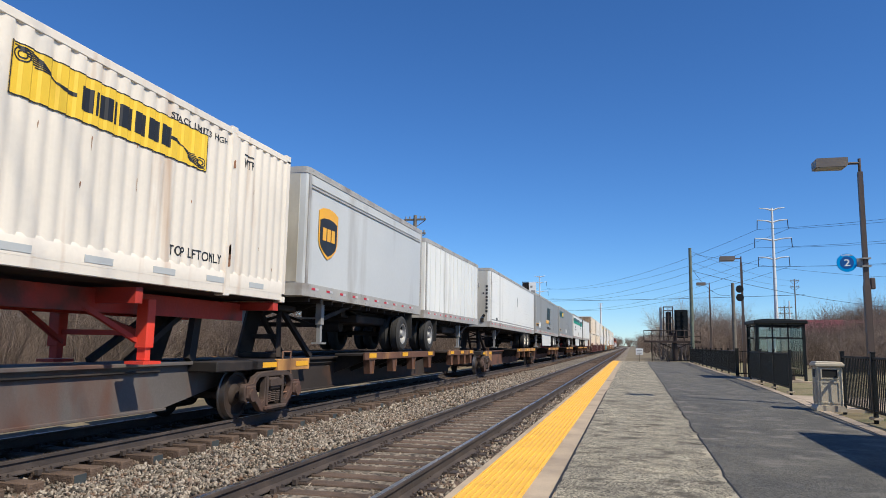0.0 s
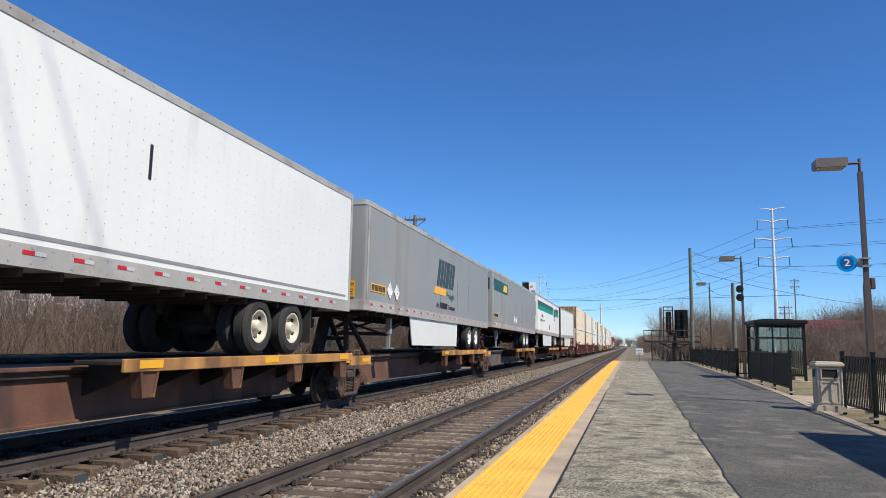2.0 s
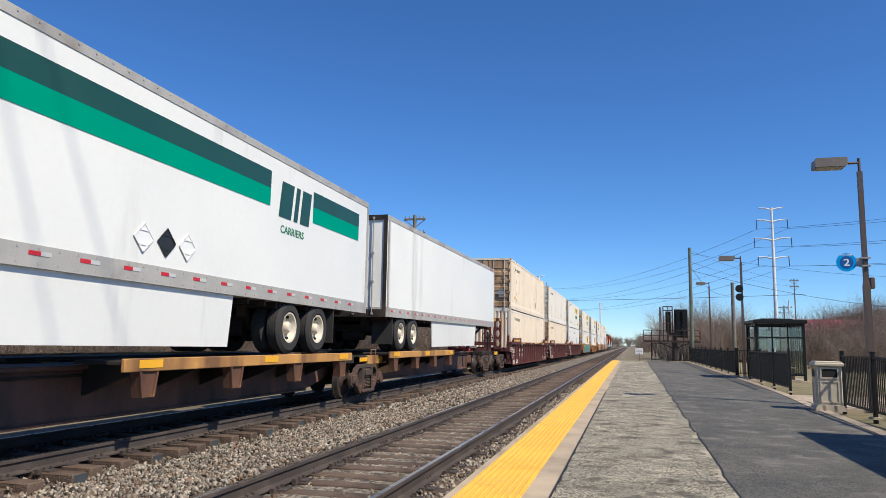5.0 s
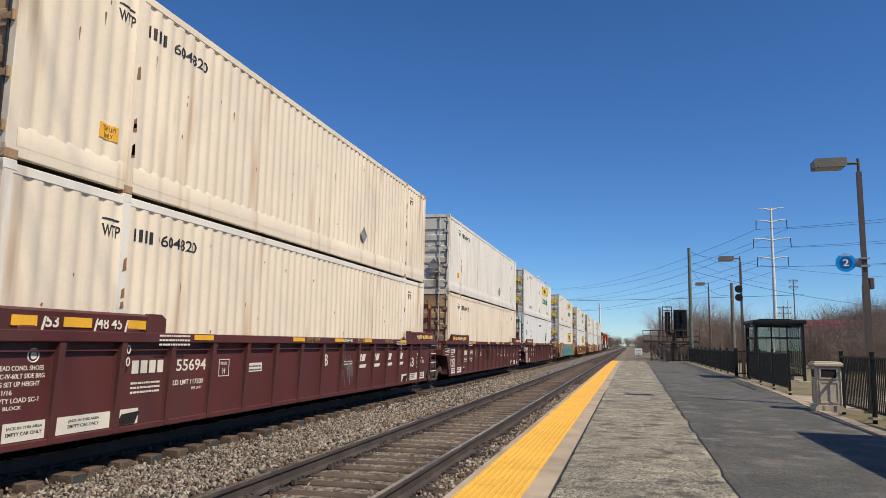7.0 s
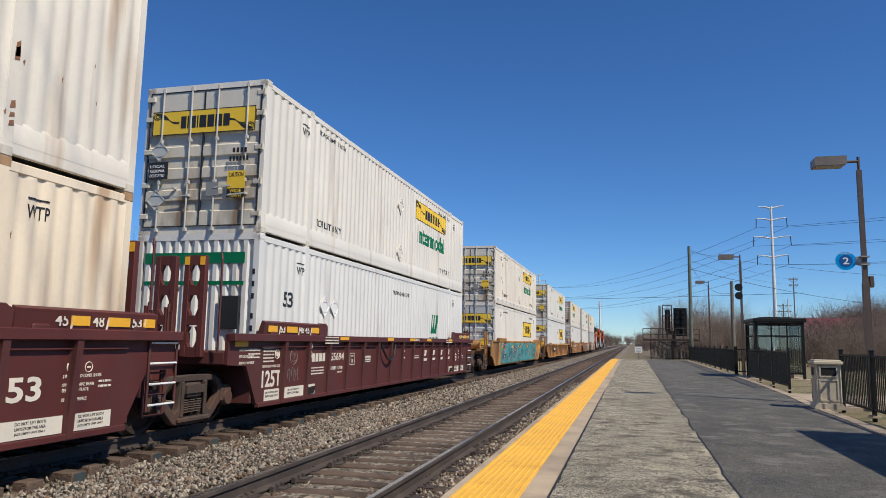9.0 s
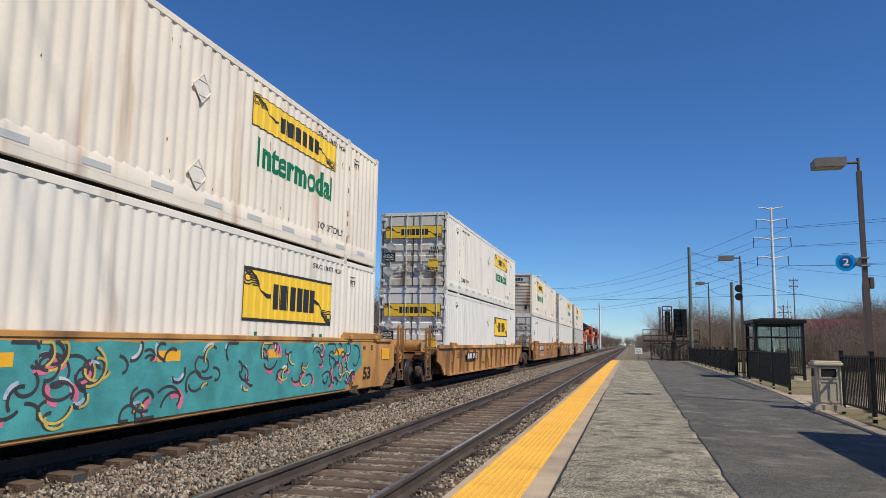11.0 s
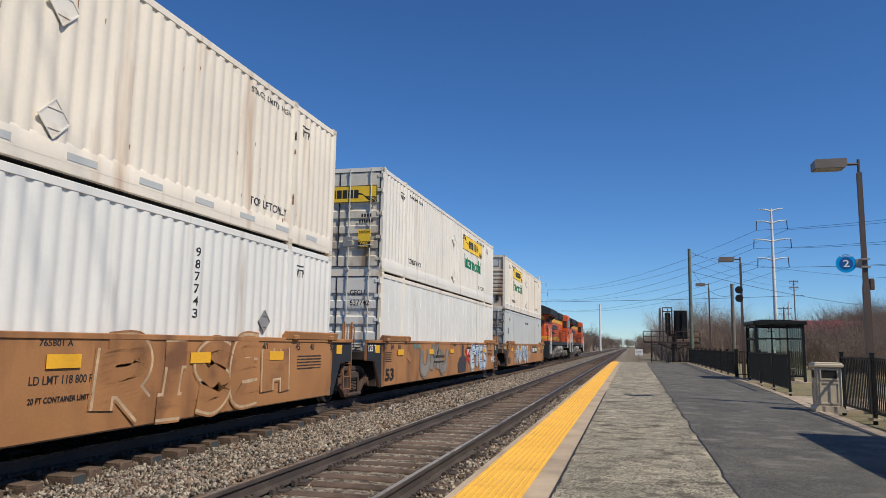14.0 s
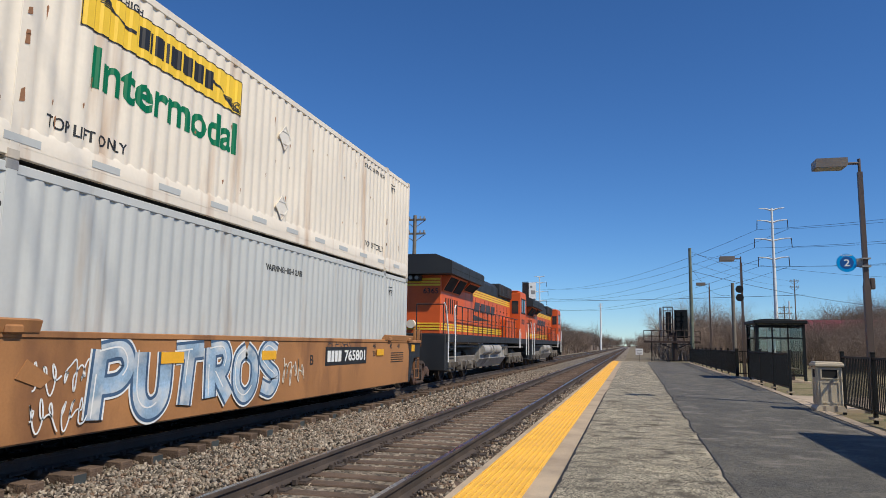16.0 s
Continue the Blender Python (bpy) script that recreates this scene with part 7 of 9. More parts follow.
def spine_unit(s, paint, L, label, first=False, last=False, pads=((7.8, 15.6),), hitch=1.0, hitch_paint=None, rim=None):
    """One platform of a spine car: a deep centre sill, side pads for trailer wheels and a hitch stand."""
    c = thing("spine_car", label, "freight car", "spine cars")

    def sill():
        sh = Shape()
        sh.prism([(0.3, 1.02), (0.3, 0.62), (2.2, 0.3), (L - 2.4, 0.3), (L - 0.6, 0.62), (L - 0.6, 1.02)], "x", -0.38, 0.38)
        sh.box(-0.48, 0.48, 0.3, L - 0.6, 0.98, 1.04, 0.01)
        sh.box(-0.44, 0.44, 2.2, L - 2.4, 0.27, 0.31, 0.005)
        return sh
    part("centre_sill", sill, M_SPINEBROWN if paint is M_TTX else paint, c, key=("sill", L))

    def ends():
        sh = Shape()
        for a, b in ((-0.75, 1.7), (L - 1.8, L - 0.4)):
            sh.box(-0.95, 0.95, a, b, 0.86, 1.04, 0.02)
        sh.box(-0.3, 0.3, -1.3, 0.4, 0.62, 0.9, 0.02)
        sh.box(-0.3, 0.3, L - 0.7, L + 0.2, 0.62, 0.9, 0.02)
        return sh
    part("end_platform", ends, M_DIRTY, c, key=("spe", L))
    if paint is M_TTX:
        for sx in (-1, 1):
            part("gusset", lambda sx=sx: Shape().prism([(0.9, 1.0), (1.7, 0.98), (4.6, 0.98), (4.6, 0.5), (3.0, 0.46)], "x", min(0.385 * sx, 0.43 * sx), max(0.385 * sx, 0.43 * sx)), M_TTX, c, "worn yellow gusset plate", key=("gus", sx))
    for sx in (-0.95, 0.95):
        part("end_sill", lambda: Shape().box(-0.05, 0.05, 0.2, 1.6, 0.82, 1.05, 0.01), M_TTX, c, "worn yellow end sill", at=Matrix.Translation((sx, 0, 0)), key="esl")
    for a in (-0.35, 0.95):
        part("reflector", plate(0.55, 0.1), M_REFY, c, at=on_side(1.004 if a > 0 else 0.954, a, 0.9), key="rsp")
    for a, b in pads:
        def pad(a=a, b=b):
            sh = Shape()
            for sx in (-1, 1):
                sh.box(min(0.55 * sx, 1.34 * sx), max(0.55 * sx, 1.34 * sx), a, b, 1.06, 1.12, 0.01)
                n = 6
                for k in range(n):
                    y = a + 0.4 + k * (b - a - 0.8) / (n - 1)
                    sh.prism([(0.4 * sx, 0.62), (0.4 * sx, 1.06), (1.3 * sx, 1.06), (1.3 * sx, 0.98)], "y", y - 0.04, y + 0.04)
            return sh
        part("wheel_pad", pad, M_DIRTY, c, "dark steel trailer wheel pad", key=("pad", a, b))
        for sx in (-1.35, 1.35):
            part("pad_rim", lambda a=a, b=b: Shape().box(-0.03, 0.03, a - 0.03, b + 0.03, 0.97, 1.15, 0.01), rim or M_TTX, c, "worn painted pad rim", at=Matrix.Translation((sx, 0, 0)), key=("rim", a, b))
        for k in range(4):
            y = a + 0.5 + k * (b - a - 1.0) / 3
            part("rim_bracket", lambda: Shape().prism([(-0.2, 0.97), (0.2, 0.97), (0.13, 0.62), (-0.13, 0.62)], "x", 1.325, 1.345).prism([(-0.2, 0.97), (-0.16, 0.97), (-0.09, 0.62), (-0.13, 0.62)], "x", 1.2, 1.37).prism([(0.16, 0.97), (0.2, 0.97), (0.13, 0.62), (0.09, 0.62)], "x", 1.2, 1.37), rim or M_PADRIM, c, "tapered bracket under the rim", at=Matrix.Translation((0, y, 0)), key="rbr")
        for k in range(3):
            part("reflector", plate(0.5, 0.11), M_REFY, c, at=on_side(1.383, a + 0.25 + k * (b - a - 1.0) / 2, 1.02), key="rpd")
    if hitch is not None:
        hp = hitch_paint or M_DIRTY
        top = 2.2

        def stand():
            sh = Shape()
            for sx in (-1, 1):
                sh.beam((0.42 * sx, hitch - 0.15, 1.04), (0.3 * sx, hitch + 0.05, top - 0.1), 0.09, 0.34)
                sh.beam((0.36 * sx, hitch + 1.55, 1.06), (0.28 * sx, hitch + 0.2, top - 0.12), 0.1, 0.1)
            sh.box(-0.5, 0.5, hitch - 0.35, hitch + 0.45, top - 0.14, top - 0.02, 0.02)
            sh.box(-0.46, 0.46, hitch - 0.3, hitch + 0.1, 1.04, 1.16, 0.02)
            sh.beam((-0.38, hitch, 1.5), (0.38, hitch, 1.5), 0.08, 0.1)
            return sh
        part("hitch", stand, hp, c, "trailer hitch stand", key=("hitch", hitch))
    if last:
        part("brake_wheel", Shape().ring((0.75, L + 0.3, 1.72), "y", 0.27, 0.018, 20, 6).cyl((0.75, L + 0.22, 1.72), (0.75, L + 0.38, 1.72), 0.05, 10).tube([(0.48, L + 0.3, 1.72), (1.02, L + 0.3, 1.72)], 0.015, 5).tube([(0.75, L + 0.3, 1.45), (0.75, L + 0.3, 1.99)], 0.015, 5), M_DIRTY, c, "dark hand brake wheel")
        part("brake_post", Shape().box(0.7, 0.8, L + 0.4, L + 0.48, 1.0, 2.0).tube([(1.0, L + 0.6, 1.0), (1.0, L + 0.6, 2.2)], 0.016, 5).tube([(0.3, L + 0.5, 1.0), (0.3, L + 0.5, 2.2)], 0.016, 5), M_DIRTY, c)
        part("end_deck", Shape().box(-0.95, 0.95, L - 0.5, L + 1.0, 0.9, 1.0, 0.01).box(1.1, 1.2, L - 0.2, L + 0.8, 0.85, 1.02, 0.01), M_DIRTY, c)
        part("reflector", plate(0.8, 0.15), M_REFY, c, "bright yellow reflector", at=on_side(1.204, L - 0.1, 0.86))
    part("brake_gear", lambda: Shape().cyl((-0.55, L - 4.6, 0.75), (-0.55, L - 4.0, 0.75), 0.13, 12).tube([(0.42, 2.6, 0.9), (0.42, L - 2.6, 0.9)], 0.02, 6).box(-0.7, -0.42, 5.2, 5.5, 0.62, 0.86, 0.02), M_DIRTY, c, key=("bg", L))
    part("stirrup", lambda: Shape().tube([(0.97, 0.3, 0.95), (1.03, 0.3, 0.4), (1.03, 0.75, 0.4), (0.97, 0.75, 0.95)], 0.018, 6).tube([(1.0, 0.35, 1.05), (1.0, 0.35, 1.2), (1.0, 0.7, 1.2), (1.0, 0.7, 1.05)], 0.016, 6), M_RUSTED, c, key="stir")
    add_truck(c, -0.08)
    if last:
        add_truck(c, L - 1.6)
    rolling(c, s)
    return c


def tyre_shape(w=0.28, r=0.51):
    def make():
        s_ = Shape().lathe([(-w / 2 + 0.04, 0.29), (-w / 2, 0.33), (-w / 2, r - 0.07), (-w / 2 + 0.05, r), (-0.07, r), (-0.065, r - 0.012), (-0.055, r - 0.012), (-0.05, r), (0.05, r), (0.055, r - 0.012), (0.065, r - 0.012), (0.07, r),
                            (w / 2 - 0.05, r), (w / 2, r - 0.07), (w / 2, 0.33), (w / 2 - 0.04, 0.29), (-w / 2 + 0.04, 0.29)], 28)
        return s_
    return make


def disc_shape():
    s_ = Shape().lathe([(0.13, 0.3), (0.125, 0.27), (0.05, 0.24), (-0.02, 0.2), (0.0, 0.12), (0.1, 0.11), (0.14, 0.08), (0.14, 0.0)], 24)
    for k in range(8):
        a = 2 * math.pi * k / 8
        s_.cyl((-0.02, 0.165 * math.cos(a), 0.165 * math.sin(a)), (0.03, 0.165 * math.cos(a), 0.165 * math.sin(a)), 0.017, 6)
    return s_


def trailer(s, L, paint, label, top_rail=M_ALU, low_rail=M_ALU, nose=None, axles=(2.75, 1.5), reverse=False, skirt=False, ribs=0.0, legs=3.0, reflect=True, z0=2.22, H=2.82, tilt=-0.35, marks=None, hub=None, tape=0.78, studs=False):
    """A road trailer: box body with rails, rounded nose, wheels in pairs, landing legs, its kingpin on the hitch."""
    c = thing("semi_trailer", label, "trailer", "trailers on the train")
    c.matrix_basis = Matrix.Translation((0, 0, z0)) @ Matrix.Rotation(radians(tilt), 4, "X")
    flip = (lambda y: L - y) if reverse else (lambda y: y)
    w = 1.295

    def body():
        r = 0.12
        pts = [(-w, L), (-w, r), (-w + r * 0.3, r * 0.3), (-w + r, 0), (w - r, 0), (w - r * 0.3, r * 0.3), (w, r), (w, L)]
        return Shape().prism(pts, "z", 0.2, H - 0.1)
    part("body", body, paint, c, key=("tb", L, H))
    if ribs:
        def rib():
            s_, n = Shape(), round(L / ribs)
            for k in range(1, n):
                y = k * L / n
                for sx in (-1, 1):
                    s_.box(min(sx * w, sx * (w + 0.022)), max(sx * w, sx * (w + 0.022)), y - 0.035, y + 0.035, 0.28, H - 0.14, 0.004)
            return s_
        part("side_post", rib, paint, c, key=("ribs", L, H, ribs))

    def rails(z0_, z1_, o):
        def make():
            s_ = Shape()
            r = 0.12
            a = w + o
            pts = [(-a, L + o), (-a, r), (-a + r * 0.3, r * 0.3 - o), (-a + r, -o), (a - r, -o), (a - r * 0.3, r * 0.3 - o), (a, r), (a, L + o)]
            return s_.prism(pts, "z", z0_, z1_)
        return make
    part("top_rail", rails(H - 0.13, H, 0.012), top_rail, c, key=("tr", L, H))
    part("bottom_rail", rails(0.0, 0.26, 0.014), low_rail, c, key=("br", L, H))
    if nose:
        part("nose_panel", lambda: Shape().box(-w + 0.15, w - 0.15, -0.016, -0.002, 0.28, H - 0.15), nose, c, key=("np", H))
    part("corner_trim", lambda: Shape().box(w - 0.01, w + 0.016, 0.1, 0.2, 0.26, H - 0.13).box(w - 0.01, w + 0.016, L - 0.09, L + 0.004, 0.0, H - 0.1).box(-w - 0.016, -w + 0.01, 0.1, 0.2, 0.26, H - 0.13), M_ALU, c, key=("ct", L, H))
    # rivet rows along the rails
    def rivets():
        s_ = Shape()
        for k in range(int(L / 0.3)):
            for z in (0.05, 0.22, H - 0.04):
                y = 0.25 + k * 0.3
                s_.box(w + 0.012, w + 0.02, y - 0.012, y + 0.012, z - 0.012, z + 0.012)
        return s_
    part("rivets", rivets, M_ALU, c, key=("rv", L, H))
    if studs:
        def stud_rows():
            s_ = Shape()
            for k in range(int(L / 0.305)):
                y = 0.32 + k * 0.305
                for j in range(int((H - 0.55) / 0.16)):
                    s_.box(w - 0.001, w + 0.004, y - 0.006, y + 0.006, 0.36 + j * 0.16, 0.372 + j * 0.16)
            return s_
        tagged(part("side_studs", stud_rows, M_ALU, c, "rows of small rivets", key=("studs", L, H)), kind="stuff")
    if reflect:
        n = int(L / tape)
        for k in range(n):
            y = 0.4 + k * (L - 0.8) / n
            if tape > 1:
                part("reflector", plate(0.2, 0.06), M_RED, c, "red reflective tape", at=on_side(w + 0.014, y + 0.36, 0.14), key="rr")
                part("reflector", plate(0.16, 0.06), M_WHITE, c, "white reflective tape", at=on_side(w + 0.014, y + 0.56, 0.14), key="rw")
            part("reflector", plate(0.17, 0.05), M_RED, c, "red reflective tape", at=on_side(w + 0.014, y, 0.14), key="rr1")
            part("reflector", plate(0.16, 0.05), M_BOXGREY, c, "white reflective tape", at=on_side(w + 0.014, y + 0.17, 0.14), key="rw1")
    # frame, landing legs, axles
    ya, yb = sorted((flip(L - 0.4), flip(L - 4.6)))
    part("bogie_frame", lambda: Shape().box(-0.55, -0.42, ya, yb, -0.28, 0.0).box(0.42, 0.55, ya, yb, -0.28, 0.0).box(-1.2, 1.2, ya + 0.1, ya + 0.18, -0.12, 0.0), M_DIRTY, c, key=("bf", L, reverse))
    yl = flip(legs)
    part("landing_gear", lambda: Shape().box(0.85, 1.0, yl - 0.08, yl + 0.08, -0.55, 0.0, 0.01).box(0.88, 0.97, yl - 0.05, yl + 0.05, -0.95, -0.5).box(0.8, 1.05, yl - 0.12, yl + 0.12, -0.98, -0.94)
         .box(-1.0, -0.85, yl - 0.08, yl + 0.08, -0.55, 0.0, 0.01).box(-0.97, -0.88, yl - 0.05, yl + 0.05, -0.95, -0.5).beam((0.9, yl, -0.5), (0.6, yl + 0.9, 0), 0.05, 0.05).beam((-0.9, yl, -0.4), (0.9, yl, -0.4), 0.04, 0.04), M_STEEL, c, key=("lg", yl))
    part("leg_brace", lambda: Shape().beam((0.9, yl, -0.45), (0.9, yl + 1.7, -0.05), 0.07, 0.09).beam((-0.9, yl, -0.45), (-0.9, yl + 1.7, -0.05), 0.07, 0.09).beam((-0.9, yl, -0.6), (0.9, yl, -0.05), 0.06, 0.06).beam((0.9, yl, -0.6), (-0.9, yl, -0.05), 0.06, 0.06)
         .beam((-0.9, yl, -0.55), (0.9, yl, -0.55), 0.07, 0.1), M_DIRTY, c, "dark cross braces", key=("lbr", yl))
    part("suspension", lambda: Shape().box(-0.8, 0.8, ya + 0.5, yb - 0.4, -0.42, -0.2, 0.03).cyl((-0.3, ya + 0.6, -0.5), (0.3, ya + 0.6, -0.5), 0.16, 12).beam((0.5, ya + 0.3, -0.15), (0.5, yb - 0.6, -0.5), 0.1, 0.12), M_DIRTY, c, "dark slider and air tanks", key=("susp", L, reverse))
    for k in range(int((L - 1) / 0.6)):
        part("floor_beam", lambda: Shape().box(-1.2, 1.2, 0, 0.06, -0.1, 0.0), M_DIRTY, c, at=Matrix.Translation((0, 0.5 + k * 0.6, 0)), key="fbeam")
    tz = -(z0 - 1.16) + 0.51
    for ax in axles:
        y = flip(L - ax)
        zz = tz - y * math.sin(radians(tilt))
        part("axle", lambda: Shape().cyl((-1.0, 0, 0), (1.0, 0, 0), 0.07, 10).box(-0.52, -0.44, -0.3, 0.3, 0.05, 0.2).box(0.44, 0.52, -0.3, 0.3, 0.05, 0.2), M_DIRTY, c, at=Matrix.Translation((0, y, zz)), key="axle")
        for sx in (-1, 1):
            for xx in (1.13, 0.8):
                tyre = part("tyre", tyre_shape(), M_TYRE, c, "worn black tyre", at=Matrix.Translation((sx * xx, y, zz)), key="tyre")
                if xx > 1:
                    rim = part("rim", disc_shape, hub or M_HUB, tyre, "painted wheel disc", at=Matrix.Rotation(0 if sx > 0 else math.pi, 4, "Z"), key="disc")
                    for k in range(5):
                        part("hand_hole", lambda: Shape().cyl((0.02, 0, 0.225), (0.056, 0, 0.225), 0.038, 10), M_DARK, rim, at=Matrix.Rotation(k * 1.2566 + y, 4, "X"), key="hhole")
    for y in (flip(L - axles[-1] + 0.8),):
        for sx in (-1, 1):
            part("mud_flap", lambda: Shape().box(-0.31, 0.31, -0.015, 0.015, -0.75, 0.0), M_TYRE, c, at=Matrix.Translation((0.96 * sx, y, 0)), key="flap")
    if skirt:
        part("side_skirt", lambda: Shape().prism([(flip(y), z) for y, z in ((4.0, 0.02), (4.3, -0.86), (L - axles[0] - 2.2, -0.86), (L - axles[0] - 2.1, 0.02))], "x", 1.22, 1.25), paint if paint is M_TRWHITE else M_TRWHITE, c, "white aerodynamic skirt", key=("sk", L, reverse, axles))
    if marks:
        marks(c, w + 0.014, L, H)
    rolling(c, s)
    return c


def marks_shield(c, x, L, H):
    p = [(0, 0.4), (0.08, 0.24), (0.3, 0.08), (0.5, 0), (0.7, 0.08), (0.92, 0.24), (1.0, 0.4), (1.0, 1.05), (0.8, 1.13), (0.5, 1.16), (0.2, 1.13), (0, 1.05)]
    part("emblem", Shape().prism([(a * 1.02, b * 0.98) for a, b in p], "z", 0, 0.006), M_GOLD, c, "gold shield emblem", at=on_side(x, 0.62, 0.86))
    part("emblem_field", Shape().prism([(0.06 + a * 0.9, 0.06 + b * 0.72) for a, b in p], "z", 0, 0.004), M_INK, c, "dark shield field", at=on_side(x + 0.006, 0.62, 0.87))
    part("mark", bars([0.18, 0.18, 0.18], 0.28, 0.05), M_GOLD, c, "three plain gold blocks", at=on_side(x + 0.01, 0.82, 1.26))
    part("side_crease", Shape().box(0, L - 0.4, 0, 0.03, 0, 0.02).box(0, L - 0.4, 0.07, 0.09, 0, 0.012), M_ALU, c, at=on_side(x - 0.01, 0.2, H - 0.42))


def marks_plain(c, x, L, H):
    part("repair_patch", Shape().prism([(0, 0.08), (0.9, 0), (1.75, 0.06), (1.75, 0.86), (1.2, 0.95), (0.85, 1.02), (0, 0.98)], "z", 0, 0.005), M_PATCH, c, "brighter white repair patch", at=on_side(x - 0.012, 0.47, 1.2) @ Matrix.Diagonal((0.83, 0.95, 1, 1)))
    part("vent_slot", plate(0.06, 0.5), M_INK, c, at=on_side(x - 0.012, 8.4, 1.45))
    part("badge", Shape().cyl((0, 0, 0), (0, 0, 0.006), 0.12, 16), M_INK, c, "small black oval badge", at=on_side(x - 0.01, 1.7, 0.42) @ Matrix.Diagonal((1.5, 0.7, 1, 1)))
    part("badge", Shape().cyl((0, 0, 0), (0, 0, 0.006), 0.12, 16), M_INK, c, "small black oval badge", at=on_end(0.02, -0.017, H - 0.38) @ Matrix.Diagonal((1.3, 0.6, 1, 1)))
    write("2K", M_INK, c, on_end(-0.18, -0.018, H - 0.72), 0.22, 0.16)
    for k in range(8):
        part("number_bars", plate(0.1, 0.11), M_INK, c, at=on_end(1.06, -0.018, H - 0.95 - k * 0.17), key="vn")
    part("lamp_housing", Shape().box(0.62, 0.76, -0.1, 0.0, H - 0.95, H - 0.72, 0.03), M_STEEL, c, "grey lamp housing on the nose")
    part("conduit", Shape().tube([(0.66, -0.03, H - 0.9), (0.62, -0.03, H - 1.6), (0.52, -0.03, 0.5), (0.45, -0.05, 0.35)], 0.012, 6), M_INK, c)
    part("coupling_box", Shape().box(0.05, 0.36, -0.06, 0.0, 0.1, 0.5, 0.02).cyl((0.25, -0.12, 0.32), (0.25, -0.02, 0.32), 0.09, 12).cyl((0.42, -0.1, 0.22), (0.42, -0.02, 0.22), 0.06, 10).tube([(0.25, -0.1, 0.3), (0.4, -0.14, 0.2), (0.55, -0.1, 0.28), (0.6, -0.08, 0.42)], 0.02, 6), M_DIRTY, c, "hose couplings on the nose")
    part("fitting", Shape().box(0.82, 0.98, -0.05, 0.0, 0.2, 0.42, 0.02).cyl((0.98, -0.06, 0.52), (0.98, 0, 0.52), 0.07, 12).cyl((0.95, -0.03, 1.6), (0.95, 0, 1.6), 0.04, 10), M_DIRTY, c)
    part("tag", plate(0.16, 0.22), M_LOGO, c, at=on_end(0.5, -0.018, 0.52))
    part("dark_strip", Shape().box(0, L - 0.6, 0, 0.05, 0, 0.004), M_STEEL, c, at=on_side(x - 0.012, 0.35, 0.33))


def marks_bigletters(c, x, L, H):
    part("emblem", bars([0.3, 0.3, 0.24, 0.42, 0.26, 0.3], 0.95, 0.1, 0.3), M_EMBLEM, c, "three large slanted dark grey-green blocks", at=on_side(x - 0.008, 6.85, 1.22))
    part("emblem_bar", bars([1.55], 0.25, 0, 0.14), M_GOLD, c, "slanted gold bar", at=on_side(x - 0.008, 6.48, 0.92))
    write("Freight", M_DKGREEN, c, on_side(x - 0.008, 8.25, 0.78), 1.17, 0.3)
    write("An", M_INK, c, on_side(x - 0.008, 6.83, 0.46), 0.36, 0.2)
    part("mark", bars([0.15, 0.12, 0.12, 0.14, 0.12, 0.1, 0.1], 0.2, 0.03, 0.03), M_INK, c, "plain dark blocks", at=on_side(x - 0.008, 7.3, 0.46))
    write("Company", M_INK, c, on_side(x - 0.008, 8.5, 0.4), 1.0, 0.25)
    common_grey(c, x, L, H, 1.9)


def common_grey(c, x, L, H, plac=6.8):
    part("number_panel", plate(1.15, 0.22), M_GOLD, c, "yellow number panel", at=on_side(x - 0.008, 0.42, 0.5))
    part("number_bars", bars([0.07] * 10, 0.15, 0.035), M_INK, c, at=on_side(x - 0.001, 0.47, 0.535))
    part("sticker", plate(0.16, 0.24), M_LOGO, c, "yellow lift sticker", at=on_side(x - 0.008, 2.5, 0.4))
    write("LIFT", M_INK, c, on_side(x, 2.52, 0.56), 0.12, 0.05)
    part("placard", diamond_shape(0.22), M_WHITE, c, "white diamond placard", at=on_side(x - 0.008, plac, 0.62))
    part("placard", diamond_shape(0.22), M_WHITE, c, "white diamond placard", at=on_side(x - 0.008, plac + 0.6, 0.62))
    part("sticker", plate(0.42, 0.42), M_GOLD, c, "yellow caution sticker", at=on_end(0.62, -0.02, 0.32))
    write("CAUTION", M_INK, c, on_end(0.66, -0.027, 0.6), 0.34, 0.09)
    part("small_print", small_print(3, 0.32), M_INK, c, at=on_end(0.66, -0.027, 0.5), key="cpr")
    part("number_panel", plate(0.62, 0.2), M_GOLD, c, "yellow number panel", at=on_end(-0.05, -0.02, 1.35))
    part("number_bars", bars([0.05] * 7, 0.13, 0.03), M_INK, c, at=on_end(0.0, -0.027, 1.38), key="cnb")
    part("coupling_recess", Shape().box(0.0, 0.4, -0.03, 0.0, 0.3, 0.85, 0.01), M_DARK, c)
    part("coupling", Shape().cyl((0.2, -0.08, 0.66), (0.2, -0.02, 0.66), 0.1, 12).tube([(0.2, -0.06, 0.6), (0.12, -0.07, 0.45), (0.24, -0.06, 0.35)], 0.03, 6), M_STEEL, c)
    for y in (7.4, 9.9, 11.8):
        part("panel_seam", plate(0.012, 1.1, 0.003), M_DIRTY, c, at=on_side(x - 0.013, y, 0.5), key="seam")


